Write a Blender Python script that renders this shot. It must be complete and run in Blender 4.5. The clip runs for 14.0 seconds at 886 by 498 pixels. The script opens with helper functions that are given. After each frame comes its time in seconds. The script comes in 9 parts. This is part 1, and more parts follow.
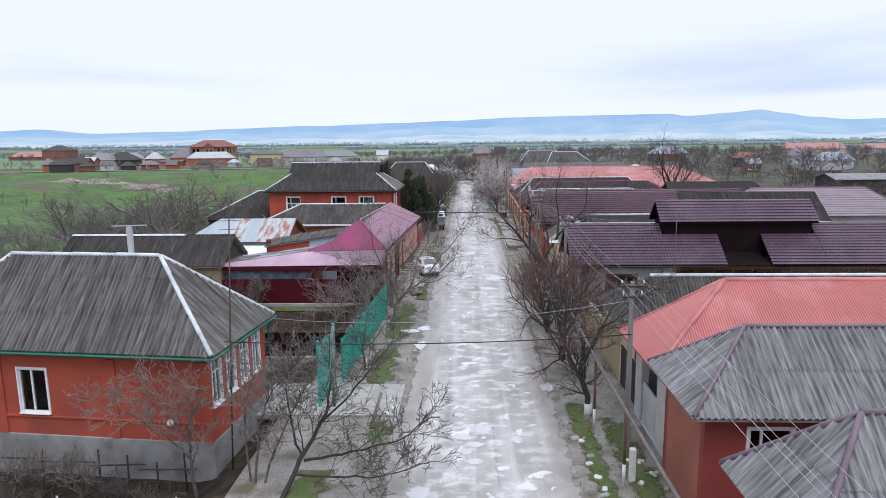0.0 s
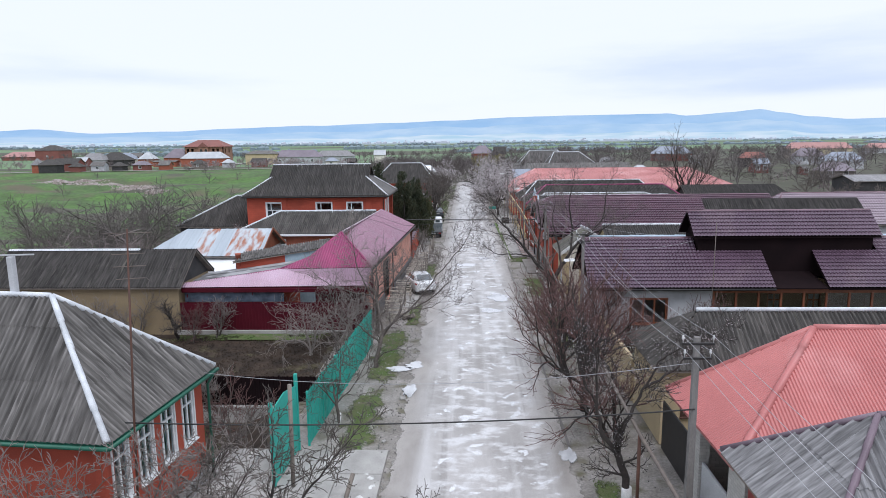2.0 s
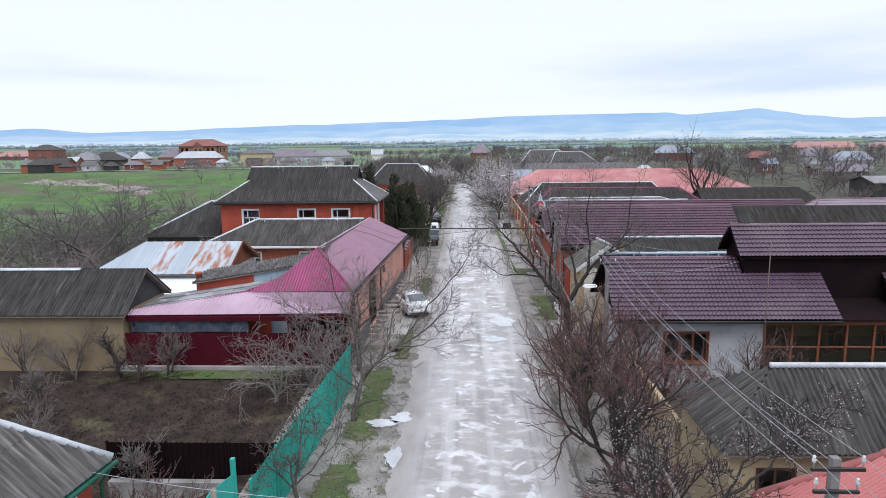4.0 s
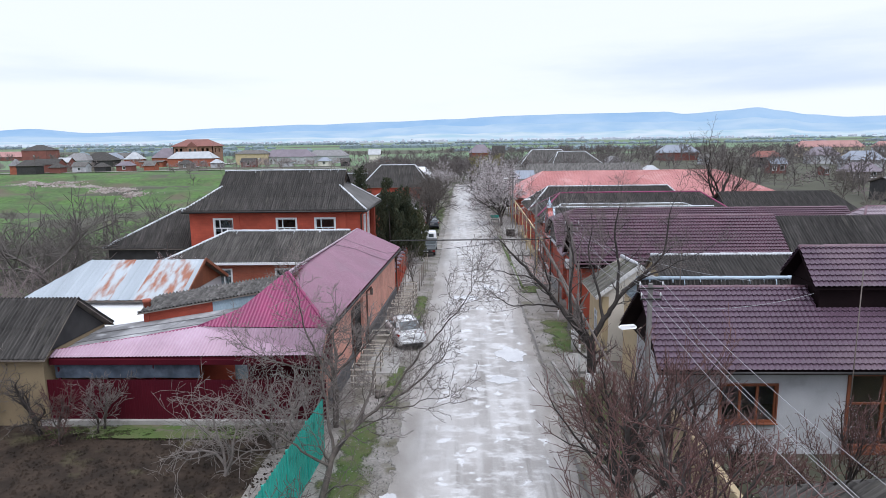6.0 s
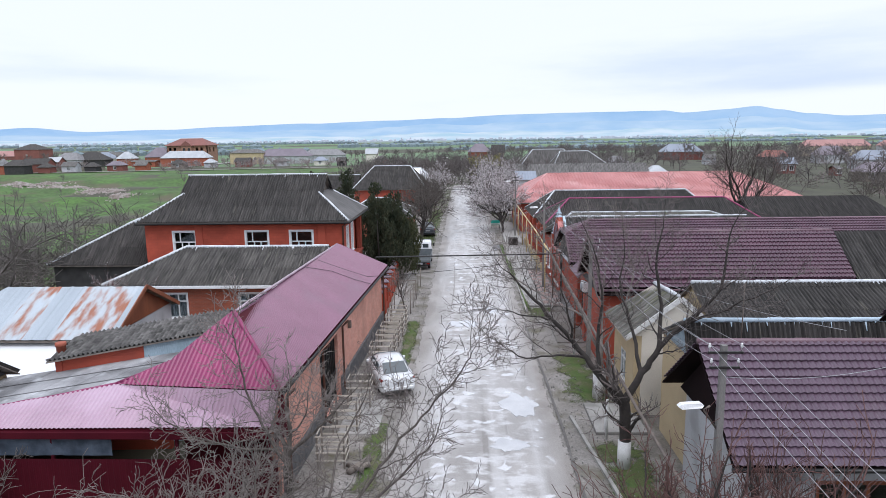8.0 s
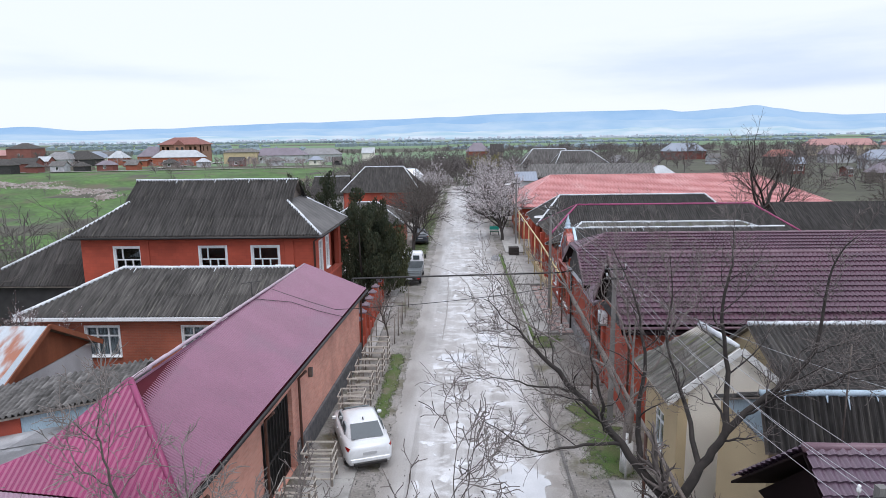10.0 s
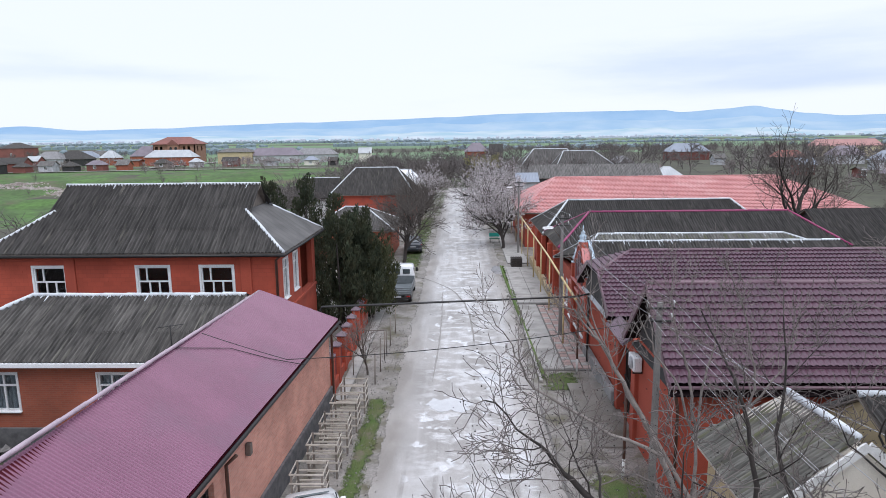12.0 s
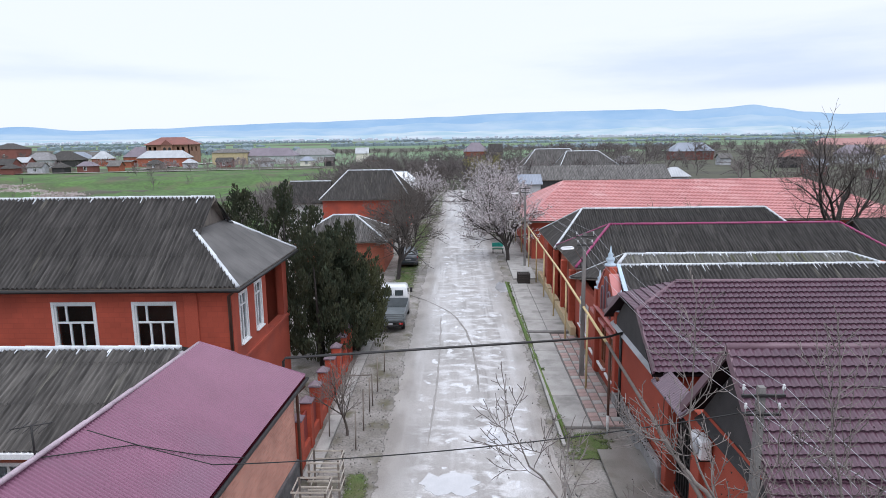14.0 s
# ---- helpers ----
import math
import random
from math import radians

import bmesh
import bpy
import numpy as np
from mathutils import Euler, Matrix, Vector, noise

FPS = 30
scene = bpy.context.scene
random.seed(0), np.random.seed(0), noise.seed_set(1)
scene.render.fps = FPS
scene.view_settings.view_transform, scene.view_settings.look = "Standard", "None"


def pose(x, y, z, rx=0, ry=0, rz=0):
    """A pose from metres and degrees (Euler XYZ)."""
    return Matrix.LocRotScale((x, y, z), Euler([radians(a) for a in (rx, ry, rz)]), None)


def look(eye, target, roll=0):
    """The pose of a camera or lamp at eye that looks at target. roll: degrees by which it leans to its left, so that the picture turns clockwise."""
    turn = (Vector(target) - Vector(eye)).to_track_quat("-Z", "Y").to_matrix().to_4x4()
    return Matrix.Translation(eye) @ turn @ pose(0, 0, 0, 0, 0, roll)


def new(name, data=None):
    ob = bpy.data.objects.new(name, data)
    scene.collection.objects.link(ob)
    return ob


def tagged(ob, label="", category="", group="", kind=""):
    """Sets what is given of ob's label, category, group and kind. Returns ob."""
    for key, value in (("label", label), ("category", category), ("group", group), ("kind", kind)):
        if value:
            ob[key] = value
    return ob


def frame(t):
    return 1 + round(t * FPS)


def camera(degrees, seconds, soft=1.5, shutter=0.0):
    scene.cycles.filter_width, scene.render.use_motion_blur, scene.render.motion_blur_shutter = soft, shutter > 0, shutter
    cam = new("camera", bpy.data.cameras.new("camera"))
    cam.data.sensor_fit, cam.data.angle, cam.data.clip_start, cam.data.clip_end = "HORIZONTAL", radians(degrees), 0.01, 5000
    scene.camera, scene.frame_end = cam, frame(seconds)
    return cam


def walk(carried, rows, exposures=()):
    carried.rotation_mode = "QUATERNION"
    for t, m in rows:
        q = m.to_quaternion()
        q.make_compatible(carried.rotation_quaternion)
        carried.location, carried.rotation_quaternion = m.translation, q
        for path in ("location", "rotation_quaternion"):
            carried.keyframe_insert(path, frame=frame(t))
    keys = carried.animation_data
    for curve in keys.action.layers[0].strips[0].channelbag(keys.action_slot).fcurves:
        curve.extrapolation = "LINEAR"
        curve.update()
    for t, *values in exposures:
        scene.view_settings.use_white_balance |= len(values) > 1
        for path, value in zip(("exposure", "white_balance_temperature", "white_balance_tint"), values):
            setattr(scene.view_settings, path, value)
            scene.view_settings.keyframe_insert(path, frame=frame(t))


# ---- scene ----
cam = camera(69.3, 14.0, soft=0.85)
METRES, EYE, TILT, LEAN, TURN = 44.5, 11.3, -6.1, 0.0, 2.4
ROWS = [
    (0.0, 0.0, 0.0, 0.0, -0.04, -3.52, 0.63),
    (0.5, 0.0019, 0.0368, 0.0045, -0.06, -3.53, 0.63),
    (1.0, 0.0029, 0.0731, 0.0084, -0.1, -3.54, 0.63),
    (1.5, 0.0039, 0.1093, 0.0119, -0.13, -3.53, 0.65),
    (2.0, 0.0054, 0.1458, 0.0153, -0.14, -3.54, 0.66),
    (2.5, 0.0075, 0.1794, 0.0188, -0.15, -3.57, 0.67),
    (3.0, 0.009, 0.2148, 0.0232, -0.19, -3.59, 0.66),
    (5.5, 0.013, 0.3897, 0.0423, -0.32, -3.64, 0.76),
    (6.0, 0.0141, 0.4254, 0.0464, -0.34, -3.65, 0.79),
    (6.5, 0.0158, 0.4596, 0.0501, -0.35, -3.66, 0.8),
    (7.0, 0.0176, 0.4968, 0.0543, -0.39, -3.66, 0.8),
    (7.5, 0.0195, 0.5341, 0.0584, -0.42, -3.7, 0.81),
    (8.0, 0.0214, 0.5708, 0.0635, -0.44, -3.75, 0.82),
    (10.5, 0.0365, 0.7498, 0.0821, -0.59, -3.84, 0.8),
    (11.0, 0.0388, 0.7862, 0.0849, -0.61, -3.81, 0.78),
    (11.5, 0.0414, 0.8214, 0.0866, -0.63, -3.82, 0.78),
    (12.0, 0.0434, 0.8565, 0.0892, -0.67, -3.82, 0.76),
    (12.5, 0.0446, 0.8918, 0.0929, -0.69, -3.85, 0.76),
    (13.0, 0.045, 0.9264, 0.0966, -0.74, -3.86, 0.8),
    (13.5, 0.0459, 0.9603, 0.1012, -0.75, -3.87, 0.84),
    (14.0, 0.0463, 0.9928, 0.1061, -0.78, -3.86, 0.89),
]
walk(cam, [(t, pose(0, 0, EYE, TILT, LEAN, TURN) @ pose(METRES * x, METRES * y, METRES * z, 90 + pitch, roll, yaw)) for t, x, y, z, yaw, pitch, roll in ROWS],
     exposures=((0.0, 0.11, 5900, 14.0), (6.0, 0.17, 5900, 14.0), (14.0, 0.14, 5900, 14.0)))

# ---- sky, sun, exposure ----
world = bpy.data.worlds.new("overcast_sky")
scene.world = world
world.use_nodes = True
wn, wl = world.node_tree.nodes, world.node_tree.links
wn.clear()
w_out = wn.new("ShaderNodeOutputWorld")
w_bg = wn.new("ShaderNodeBackground")
w_sky = wn.new("ShaderNodeTexSky")
w_sky.sky_type = "NISHITA"
w_sky.sun_disc = False
w_sky.sun_elevation, w_sky.sun_rotation = radians(62), radians(158)
w_scale = wn.new("ShaderNodeVectorMath")
w_scale.operation = "SCALE"
w_scale.inputs["Scale"].default_value = 0.10
wl.new(w_sky.outputs[0], w_scale.inputs[0])
w_tc = wn.new("ShaderNodeTexCoord")
w_map = wn.new("ShaderNodeMapping")
w_map.inputs["Scale"].default_value = (2.0, 2.0, 13.0)
w_map.inputs["Rotation"].default_value = (0, radians(4), 0)
wl.new(w_tc.outputs["Generated"], w_map.inputs[0])
w_noise = wn.new("ShaderNodeTexNoise")
w_noise.inputs["Scale"].default_value = 1.9
w_noise.inputs["Detail"].default_value = 6
w_noise.inputs["Roughness"].default_value = 0.55
wl.new(w_map.outputs[0], w_noise.inputs["Vector"])
w_dir = wn.new("ShaderNodeSeparateXYZ")
wl.new(w_tc.outputs["Generated"], w_dir.inputs[0])


def w_math(op, a, b):
    m = wn.new("ShaderNodeMath")
    m.operation = op
    for i, v in enumerate((a, b)):
        if isinstance(v, (int, float)):
            m.inputs[i].default_value = v
        else:
            wl.new(v, m.inputs[i])
    return m.outputs[0]


# two long blue-grey cloud banks lie low over the hills; thinner cloud covers the rest
w_cover = None
for w_x, w_wide, w_z, w_high, w_much in ((0.40, 0.30, 0.104, 0.042, 0.62), (-0.52, 0.16, 0.093, 0.026, 0.40), (0.46, 0.22, 0.066, 0.012, 0.36)):
    w_u = w_math("DIVIDE", w_math("SUBTRACT", w_dir.outputs["X"], w_x), w_wide)
    w_v = w_math("DIVIDE", w_math("SUBTRACT", w_dir.outputs["Z"], w_z), w_high)
    w_bank = w_math("MULTIPLY", w_math("POWER", 2.718, w_math("MULTIPLY", w_math("ADD", w_math("MULTIPLY", w_u, w_u), w_math("MULTIPLY", w_v, w_v)), -1.0)), w_much)
    w_cover = w_bank if w_cover is None else w_math("ADD", w_cover, w_bank)
w_fac = w_math("ADD", w_cover, w_math("MULTIPLY", w_math("SUBTRACT", w_noise.outputs["Fac"], 0.5), 0.9))
w_ramp = wn.new("ShaderNodeValToRGB")
w_ramp.color_ramp.interpolation = "EASE"
w_ramp.color_ramp.elements[0].position, w_ramp.color_ramp.elements[0].color = 0.06, (0.905, 0.925, 0.935, 1)
w_ramp.color_ramp.elements[1].position, w_ramp.color_ramp.elements[1].color = 0.80, (0.66, 0.735, 0.86, 1)
wl.new(w_fac, w_ramp.inputs[0])
w_mix = wn.new("ShaderNodeMix")
w_mix.data_type = "RGBA"
w_mix.inputs["Factor"].default_value = 0.92
wl.new(w_scale.outputs[0], w_mix.inputs["A"])
wl.new(w_ramp.outputs[0], w_mix.inputs["B"])
# an overcast sky is brighter overhead than at the horizon
w_sep = wn.new("ShaderNodeSeparateXYZ")
wl.new(w_tc.outputs["Generated"], w_sep.inputs[0])
w_up = wn.new("ShaderNodeMapRange")
w_up.inputs["From Min"].default_value, w_up.inputs["From Max"].default_value = 0.2, 0.9
w_up.inputs["To Min"].default_value, w_up.inputs["To Max"].default_value = 1.0, 1.2
wl.new(w_sep.outputs["Z"], w_up.inputs["Value"])
wl.new(w_up.outputs[0], w_bg.inputs["Strength"])
wl.new(w_mix.outputs["Result"], w_bg.inputs["Color"])
wl.new(w_bg.outputs[0], w_out.inputs[0])

sun = new("sun", bpy.data.lights.new("sun", "SUN"))
sun.data.energy, sun.data.angle, sun.data.color = 1.6, radians(38), (1.0, 0.96, 0.9)
sun.matrix_world = look((12, -30, 62), (0, 0, 0))


# ---- materials ----
def mat(name, base, second=None, scale=3.0, rough=0.8, bump=0.2, metal=0.0, stain=None, stain_scale=0.5, stain_at=0.55,
        stretch=(1, 1, 1), fine=40.0, vary=0.0, coat=0.0, spec=0.5, grain=(0.86, 1.12)):
    """A procedural surface: two colours mixed by noise, fine grain, broad stains, bump, and a lightness that varies from piece to piece."""
    m = bpy.data.materials.new(name)
    m.use_nodes = True
    n, l = m.node_tree.nodes, m.node_tree.links
    b = n["Principled BSDF"]
    b.inputs["Roughness"].default_value, b.inputs["Metallic"].default_value = rough, metal
    b.inputs["Specular IOR Level"].default_value = spec
    b.inputs["Coat Weight"].default_value = coat
    b.inputs["Coat Roughness"].default_value = 0.9 * rough
    tc = n.new("ShaderNodeTexCoord")
    mp = n.new("ShaderNodeMapping")
    mp.inputs["Scale"].default_value = stretch
    l.new(tc.outputs["Object"], mp.inputs[0])

    def noise_node(s, detail=4.0, vec=mp):
        t = n.new("ShaderNodeTexNoise")
        t.inputs["Scale"].default_value, t.inputs["Detail"].default_value = s, detail
        l.new(vec.outputs[0], t.inputs["Vector"])
        return t

    def ramp(source, lo, hi):
        r = n.new("ShaderNodeMapRange")
        r.inputs["From Min"].default_value, r.inputs["From Max"].default_value = lo, hi
        l.new(source, r.inputs["Value"])
        return r.outputs[0]

    def mix(fac, a, c, mode="MIX"):
        x = n.new("ShaderNodeMix")
        x.data_type, x.blend_type = "RGBA", mode
        if isinstance(fac, float):
            x.inputs["Factor"].default_value = fac
        else:
            l.new(fac, x.inputs["Factor"])
        for key, v in (("A", a), ("B", c)):
            if isinstance(v, tuple):
                x.inputs[key].default_value = (*v, 1)
            else:
                l.new(v, x.inputs[key])
        return x.outputs["Result"]

    second = second or tuple(0.75 * v for v in base)
    big = noise_node(scale)
    col = mix(ramp(big.outputs["Fac"], 0.35, 0.65), base, second)
    speck = noise_node(fine, 3.0)
    g = n.new("ShaderNodeMapRange")
    g.inputs["From Min"].default_value, g.inputs["From Max"].default_value = 0.3, 0.7
    g.inputs["To Min"].default_value, g.inputs["To Max"].default_value = grain
    l.new(speck.outputs["Fac"], g.inputs["Value"])
    sc = n.new("ShaderNodeVectorMath")
    sc.operation = "SCALE"
    l.new(col, sc.inputs[0])
    l.new(g.outputs[0], sc.inputs["Scale"])
    col = sc.outputs[0]
    if stain:
        st = noise_node(stain_scale, 7.0)
        col = mix(ramp(st.outputs["Fac"], stain_at, stain_at + 0.14), col, stain)
    if vary:
        oi = n.new("ShaderNodeObjectInfo")
        v = n.new("ShaderNodeMapRange")
        v.inputs["To Min"].default_value, v.inputs["To Max"].default_value = 1 - vary, 1 + vary
        l.new(oi.outputs["Random"], v.inputs["Value"])
        s2 = n.new("ShaderNodeVectorMath")
        s2.operation = "SCALE"
        l.new(col, s2.inputs[0])
        l.new(v.outputs[0], s2.inputs["Scale"])
        col = s2.outputs[0]
    l.new(col, b.inputs["Base Color"])
    if bump:
        bp = n.new("ShaderNodeBump")
        bp.inputs["Strength"].default_value, bp.inputs["Distance"].default_value = bump, 0.02
        l.new(speck.outputs["Fac"], bp.inputs["Height"])
        l.new(bp.outputs[0], b.inputs["Normal"])
    return m


def brick_mat(name, c1, c2, mortar, w=0.25, h=0.075, rough=0.85, axis="x"):
    """Coursed brickwork at real size on an upright wall that runs along x or y."""
    m = bpy.data.materials.new(name)
    m.use_nodes = True
    n, l = m.node_tree.nodes, m.node_tree.links
    b = n["Principled BSDF"]
    b.inputs["Roughness"].default_value = rough
    tc = n.new("ShaderNodeTexCoord")
    sp, cb = n.new("ShaderNodeSeparateXYZ"), n.new("ShaderNodeCombineXYZ")
    l.new(tc.outputs["Object"], sp.inputs[0])
    add = n.new("ShaderNodeMath")
    l.new(sp.outputs["X"], add.inputs[0])
    l.new(sp.outputs["Y"], add.inputs[1])
    l.new(add.outputs[0], cb.inputs["X"])
    l.new(sp.outputs["Z"], cb.inputs["Y"])
    br = n.new("ShaderNodeTexBrick")
    br.inputs["Color1"].default_value, br.inputs["Color2"].default_value = (*c1, 1), (*c2, 1)
    br.inputs["Mortar"].default_value = (*mortar, 1)
    br.inputs["Scale"].default_value = 1.0
    br.inputs["Brick Width"].default_value, br.inputs["Row Height"].default_value = w, h
    br.inputs["Mortar Size"].default_value = 0.006
    l.new(cb.outputs[0], br.inputs["Vector"])
    nz = n.new("ShaderNodeTexNoise")
    nz.inputs["Scale"].default_value, nz.inputs["Detail"].default_value = 0.9, 6
    l.new(tc.outputs["Object"], nz.inputs["Vector"])
    mr = n.new("ShaderNodeMapRange")
    mr.inputs["From Min"].default_value, mr.inputs["From Max"].default_value = 0.3, 0.7
    mr.inputs["To Min"].default_value, mr.inputs["To Max"].default_value = 0.82, 1.15
    l.new(nz.outputs["Fac"], mr.inputs["Value"])
    sc = n.new("ShaderNodeVectorMath")
    sc.operation = "SCALE"
    l.new(br.outputs["Color"], sc.inputs[0])
    l.new(mr.outputs[0], sc.inputs["Scale"])
    l.new(sc.outputs[0], b.inputs["Base Color"])
    bp = n.new("ShaderNodeBump")
    bp.invert = True
    bp.inputs["Strength"].default_value, bp.inputs["Distance"].default_value = 0.5, 0.01
    l.new(br.outputs["Fac"], bp.inputs["Height"])
    l.new(bp.outputs[0], b.inputs["Normal"])
    return m


def glass_mat(name):
    m = bpy.data.materials.new(name)
    m.use_nodes = True
    b = m.node_tree.nodes["Principled BSDF"]
    b.inputs["Base Color"].default_value = (0.75, 0.82, 0.85, 1)
    b.inputs["Roughness"].default_value = 0.03
    b.inputs["Transmission Weight"].default_value = 1.0
    b.inputs["IOR"].default_value = 1.45
    return m


def road_mat():
    """Worn wet road: grey grit, pale lime patches, brown mud along the tracks, smooth puddles painted sky-white."""
    m = bpy.data.materials.new("wet_worn_road")
    m.use_nodes = True
    n, l = m.node_tree.nodes, m.node_tree.links
    b = n["Principled BSDF"]
    tc = n.new("ShaderNodeTexCoord")

    def noi(scale, detail, stretch, rough=0.5):
        mp = n.new("ShaderNodeMapping")
        mp.inputs["Scale"].default_value = stretch
        l.new(tc.outputs["Object"], mp.inputs[0])
        t = n.new("ShaderNodeTexNoise")
        t.inputs["Scale"].default_value, t.inputs["Detail"].default_value = scale, detail
        t.inputs["Roughness"].default_value = rough
        l.new(mp.outputs[0], t.inputs["Vector"])
        return t.outputs["Fac"]

    def rng(v, lo, hi, a=0.0, c=1.0):
        r = n.new("ShaderNodeMapRange")
        r.interpolation_type = "SMOOTHSTEP"
        r.inputs["From Min"].default_value, r.inputs["From Max"].default_value = lo, hi
        r.inputs["To Min"].default_value, r.inputs["To Max"].default_value = a, c
        l.new(v, r.inputs["Value"])
        return r.outputs[0]

    def mix(f, a, c):
        x = n.new("ShaderNodeMix")
        x.data_type = "RGBA"
        l.new(f, x.inputs["Factor"])
        for key, v in (("A", a), ("B", c)):
            if isinstance(v, tuple):
                x.inputs[key].default_value = (*v, 1)
            else:
                l.new(v, x.inputs[key])
        return x.outputs["Result"]

    sx = n.new("ShaderNodeSeparateXYZ")
    l.new(tc.outputs["Object"], sx.inputs[0])

    def mul(a, c, op="MULTIPLY"):
        m1 = n.new("ShaderNodeMath")
        m1.operation = op
        for i, v in enumerate((a, c)):
            if isinstance(v, float):
                m1.inputs[i].default_value = v
            else:
                l.new(v, m1.inputs[i])
        return m1.outputs[0]

    col = mix(rng(noi(0.45, 6, (1, 0.45, 1)), 0.36, 0.64), (0.415, 0.397, 0.383), (0.31, 0.295, 0.281))
    # damp wheel tracks run along the road, with drier lime-pale streaks between them
    col = mix(rng(noi(1.0, 4, (1.5, 0.07, 1), 0.5), 0.48, 0.68, 0.0, 0.85), col, (0.505, 0.496, 0.49))
    col = mix(rng(noi(1.3, 4, (1.9, 0.05, 1), 0.5), 0.56, 0.68, 0.0, 0.75), col, (0.25, 0.235, 0.22))
    edge = mul(rng(sx.outputs["X"], -2.9, -1.1), rng(sx.outputs["X"], 2.2, 3.6, 1.0, 0.0))
    crown = mul(rng(sx.outputs["X"], -2.1, -0.5, 0.08, 1.0), rng(sx.outputs["X"], 1.7, 3.3, 1.0, 0.15))
    patch = noi(1.25, 6, (0.75, 1.15, 1), 0.62)
    col = mix(mul(rng(patch, 0.46, 0.64), crown), col, (0.60, 0.597, 0.60))
    # trodden mud lies along both edges
    mud = mix(rng(noi(0.9, 6, (1, 0.5, 1)), 0.38, 0.62), (0.345, 0.322, 0.30), (0.26, 0.24, 0.22))
    col = mix(rng(mul(edge, mul(mul(noi(0.7, 5, (1, 0.35, 1)), 0.5, "SUBTRACT"), 1.4), "ADD"), 0.05, 0.75), mud, col)
    # shallow puddles: pale mud with the sky's white reflection painted in
    hole = n.new("ShaderNodeTexNoise")
    hole.inputs["Scale"].default_value, hole.inputs["Detail"].default_value = 1.35, 3
    hole.inputs["Roughness"].default_value, hole.inputs["Distortion"].default_value = 0.5, 0.5
    hm = n.new("ShaderNodeMapping")
    hm.inputs["Scale"].default_value = (0.95, 1.0, 1)
    l.new(tc.outputs["Object"], hm.inputs[0])
    l.new(hm.outputs[0], hole.inputs["Vector"])
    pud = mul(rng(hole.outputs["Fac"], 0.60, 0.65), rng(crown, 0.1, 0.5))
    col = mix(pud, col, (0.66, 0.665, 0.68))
    grit = noi(30, 4, (1, 1, 1))
    sc = n.new("ShaderNodeVectorMath")
    sc.operation = "SCALE"
    l.new(col, sc.inputs[0])
    l.new(rng(grit, 0.3, 0.7, 0.85, 1.15), sc.inputs["Scale"])
    l.new(sc.outputs[0], b.inputs["Base Color"])
    wet = noi(0.25, 4, (1, 0.4, 1))
    rr = n.new("ShaderNodeMath")
    rr.operation = "MULTIPLY"
    l.new(rng(pud, 0, 1, 1.0, 0.1), rr.inputs[0])
    l.new(rng(wet, 0.4, 0.6, 0.28, 0.55), rr.inputs[1])
    l.new(rr.outputs[0], b.inputs["Roughness"])
    # the worn edge breaks up into the mud of the verge
    rag = noi(1.6, 8, (1, 0.7, 1), 0.65)
    inner = mul(rng(sx.outputs["X"], -3.1, -2.3), rng(sx.outputs["X"], 3.1, 3.85, 1.0, 0.0))
    l.new(rng(mul(inner, mul(mul(rag, 0.5, "SUBTRACT"), 2.2), "ADD"), 0.28, 0.46), b.inputs["Alpha"])
    hgt = n.new("ShaderNodeMath")
    hgt.operation = "MULTIPLY_ADD"
    l.new(rng(pud, 0, 1, 1.0, 0.0), hgt.inputs[0])
    l.new(grit, hgt.inputs[1])
    l.new(patch, hgt.inputs[2])
    bp = n.new("ShaderNodeBump")
    bp.inputs["Strength"].default_value, bp.inputs["Distance"].default_value = 0.35, 0.03
    l.new(hgt.outputs[0], bp.inputs["Height"])
    l.new(bp.outputs[0], b.inputs["Normal"])
    return m


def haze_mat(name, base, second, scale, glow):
    """Far-off country, the plain backdrop in two close tones, with the air's haze put into colour and glow."""
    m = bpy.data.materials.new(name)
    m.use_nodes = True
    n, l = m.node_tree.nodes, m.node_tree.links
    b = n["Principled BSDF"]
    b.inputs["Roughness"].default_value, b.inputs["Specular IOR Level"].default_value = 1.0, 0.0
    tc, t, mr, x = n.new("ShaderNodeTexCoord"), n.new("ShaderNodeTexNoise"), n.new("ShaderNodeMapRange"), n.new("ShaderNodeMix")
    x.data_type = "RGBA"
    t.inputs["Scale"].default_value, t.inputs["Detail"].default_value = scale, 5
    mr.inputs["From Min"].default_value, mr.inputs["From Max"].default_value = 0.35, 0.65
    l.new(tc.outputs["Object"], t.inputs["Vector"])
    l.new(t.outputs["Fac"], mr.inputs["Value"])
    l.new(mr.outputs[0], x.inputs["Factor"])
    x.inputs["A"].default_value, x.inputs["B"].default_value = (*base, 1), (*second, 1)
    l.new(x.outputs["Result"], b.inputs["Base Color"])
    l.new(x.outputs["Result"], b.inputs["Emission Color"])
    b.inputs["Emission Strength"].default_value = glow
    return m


def slate_pair(name, base, second, stain, stain_scale, stain_at, vary):
    """Corrugated slate with streaks that run down the slope: one for slopes to north and south, one for slopes to east and west."""
    a = mat(name, base, second, 1.0, 0.9, 0.35, stain=stain, stain_scale=stain_scale, stain_at=stain_at, vary=vary, stretch=(6.5, 0.4, 0.4), fine=4.0, grain=(0.5, 1.45))
    b = mat(name + "_turned", base, second, 1.0, 0.9, 0.35, stain=stain, stain_scale=stain_scale, stain_at=stain_at, vary=vary, stretch=(0.4, 6.5, 0.4), fine=4.0, grain=(0.5, 1.45))
    TURNED[a] = b
    return a


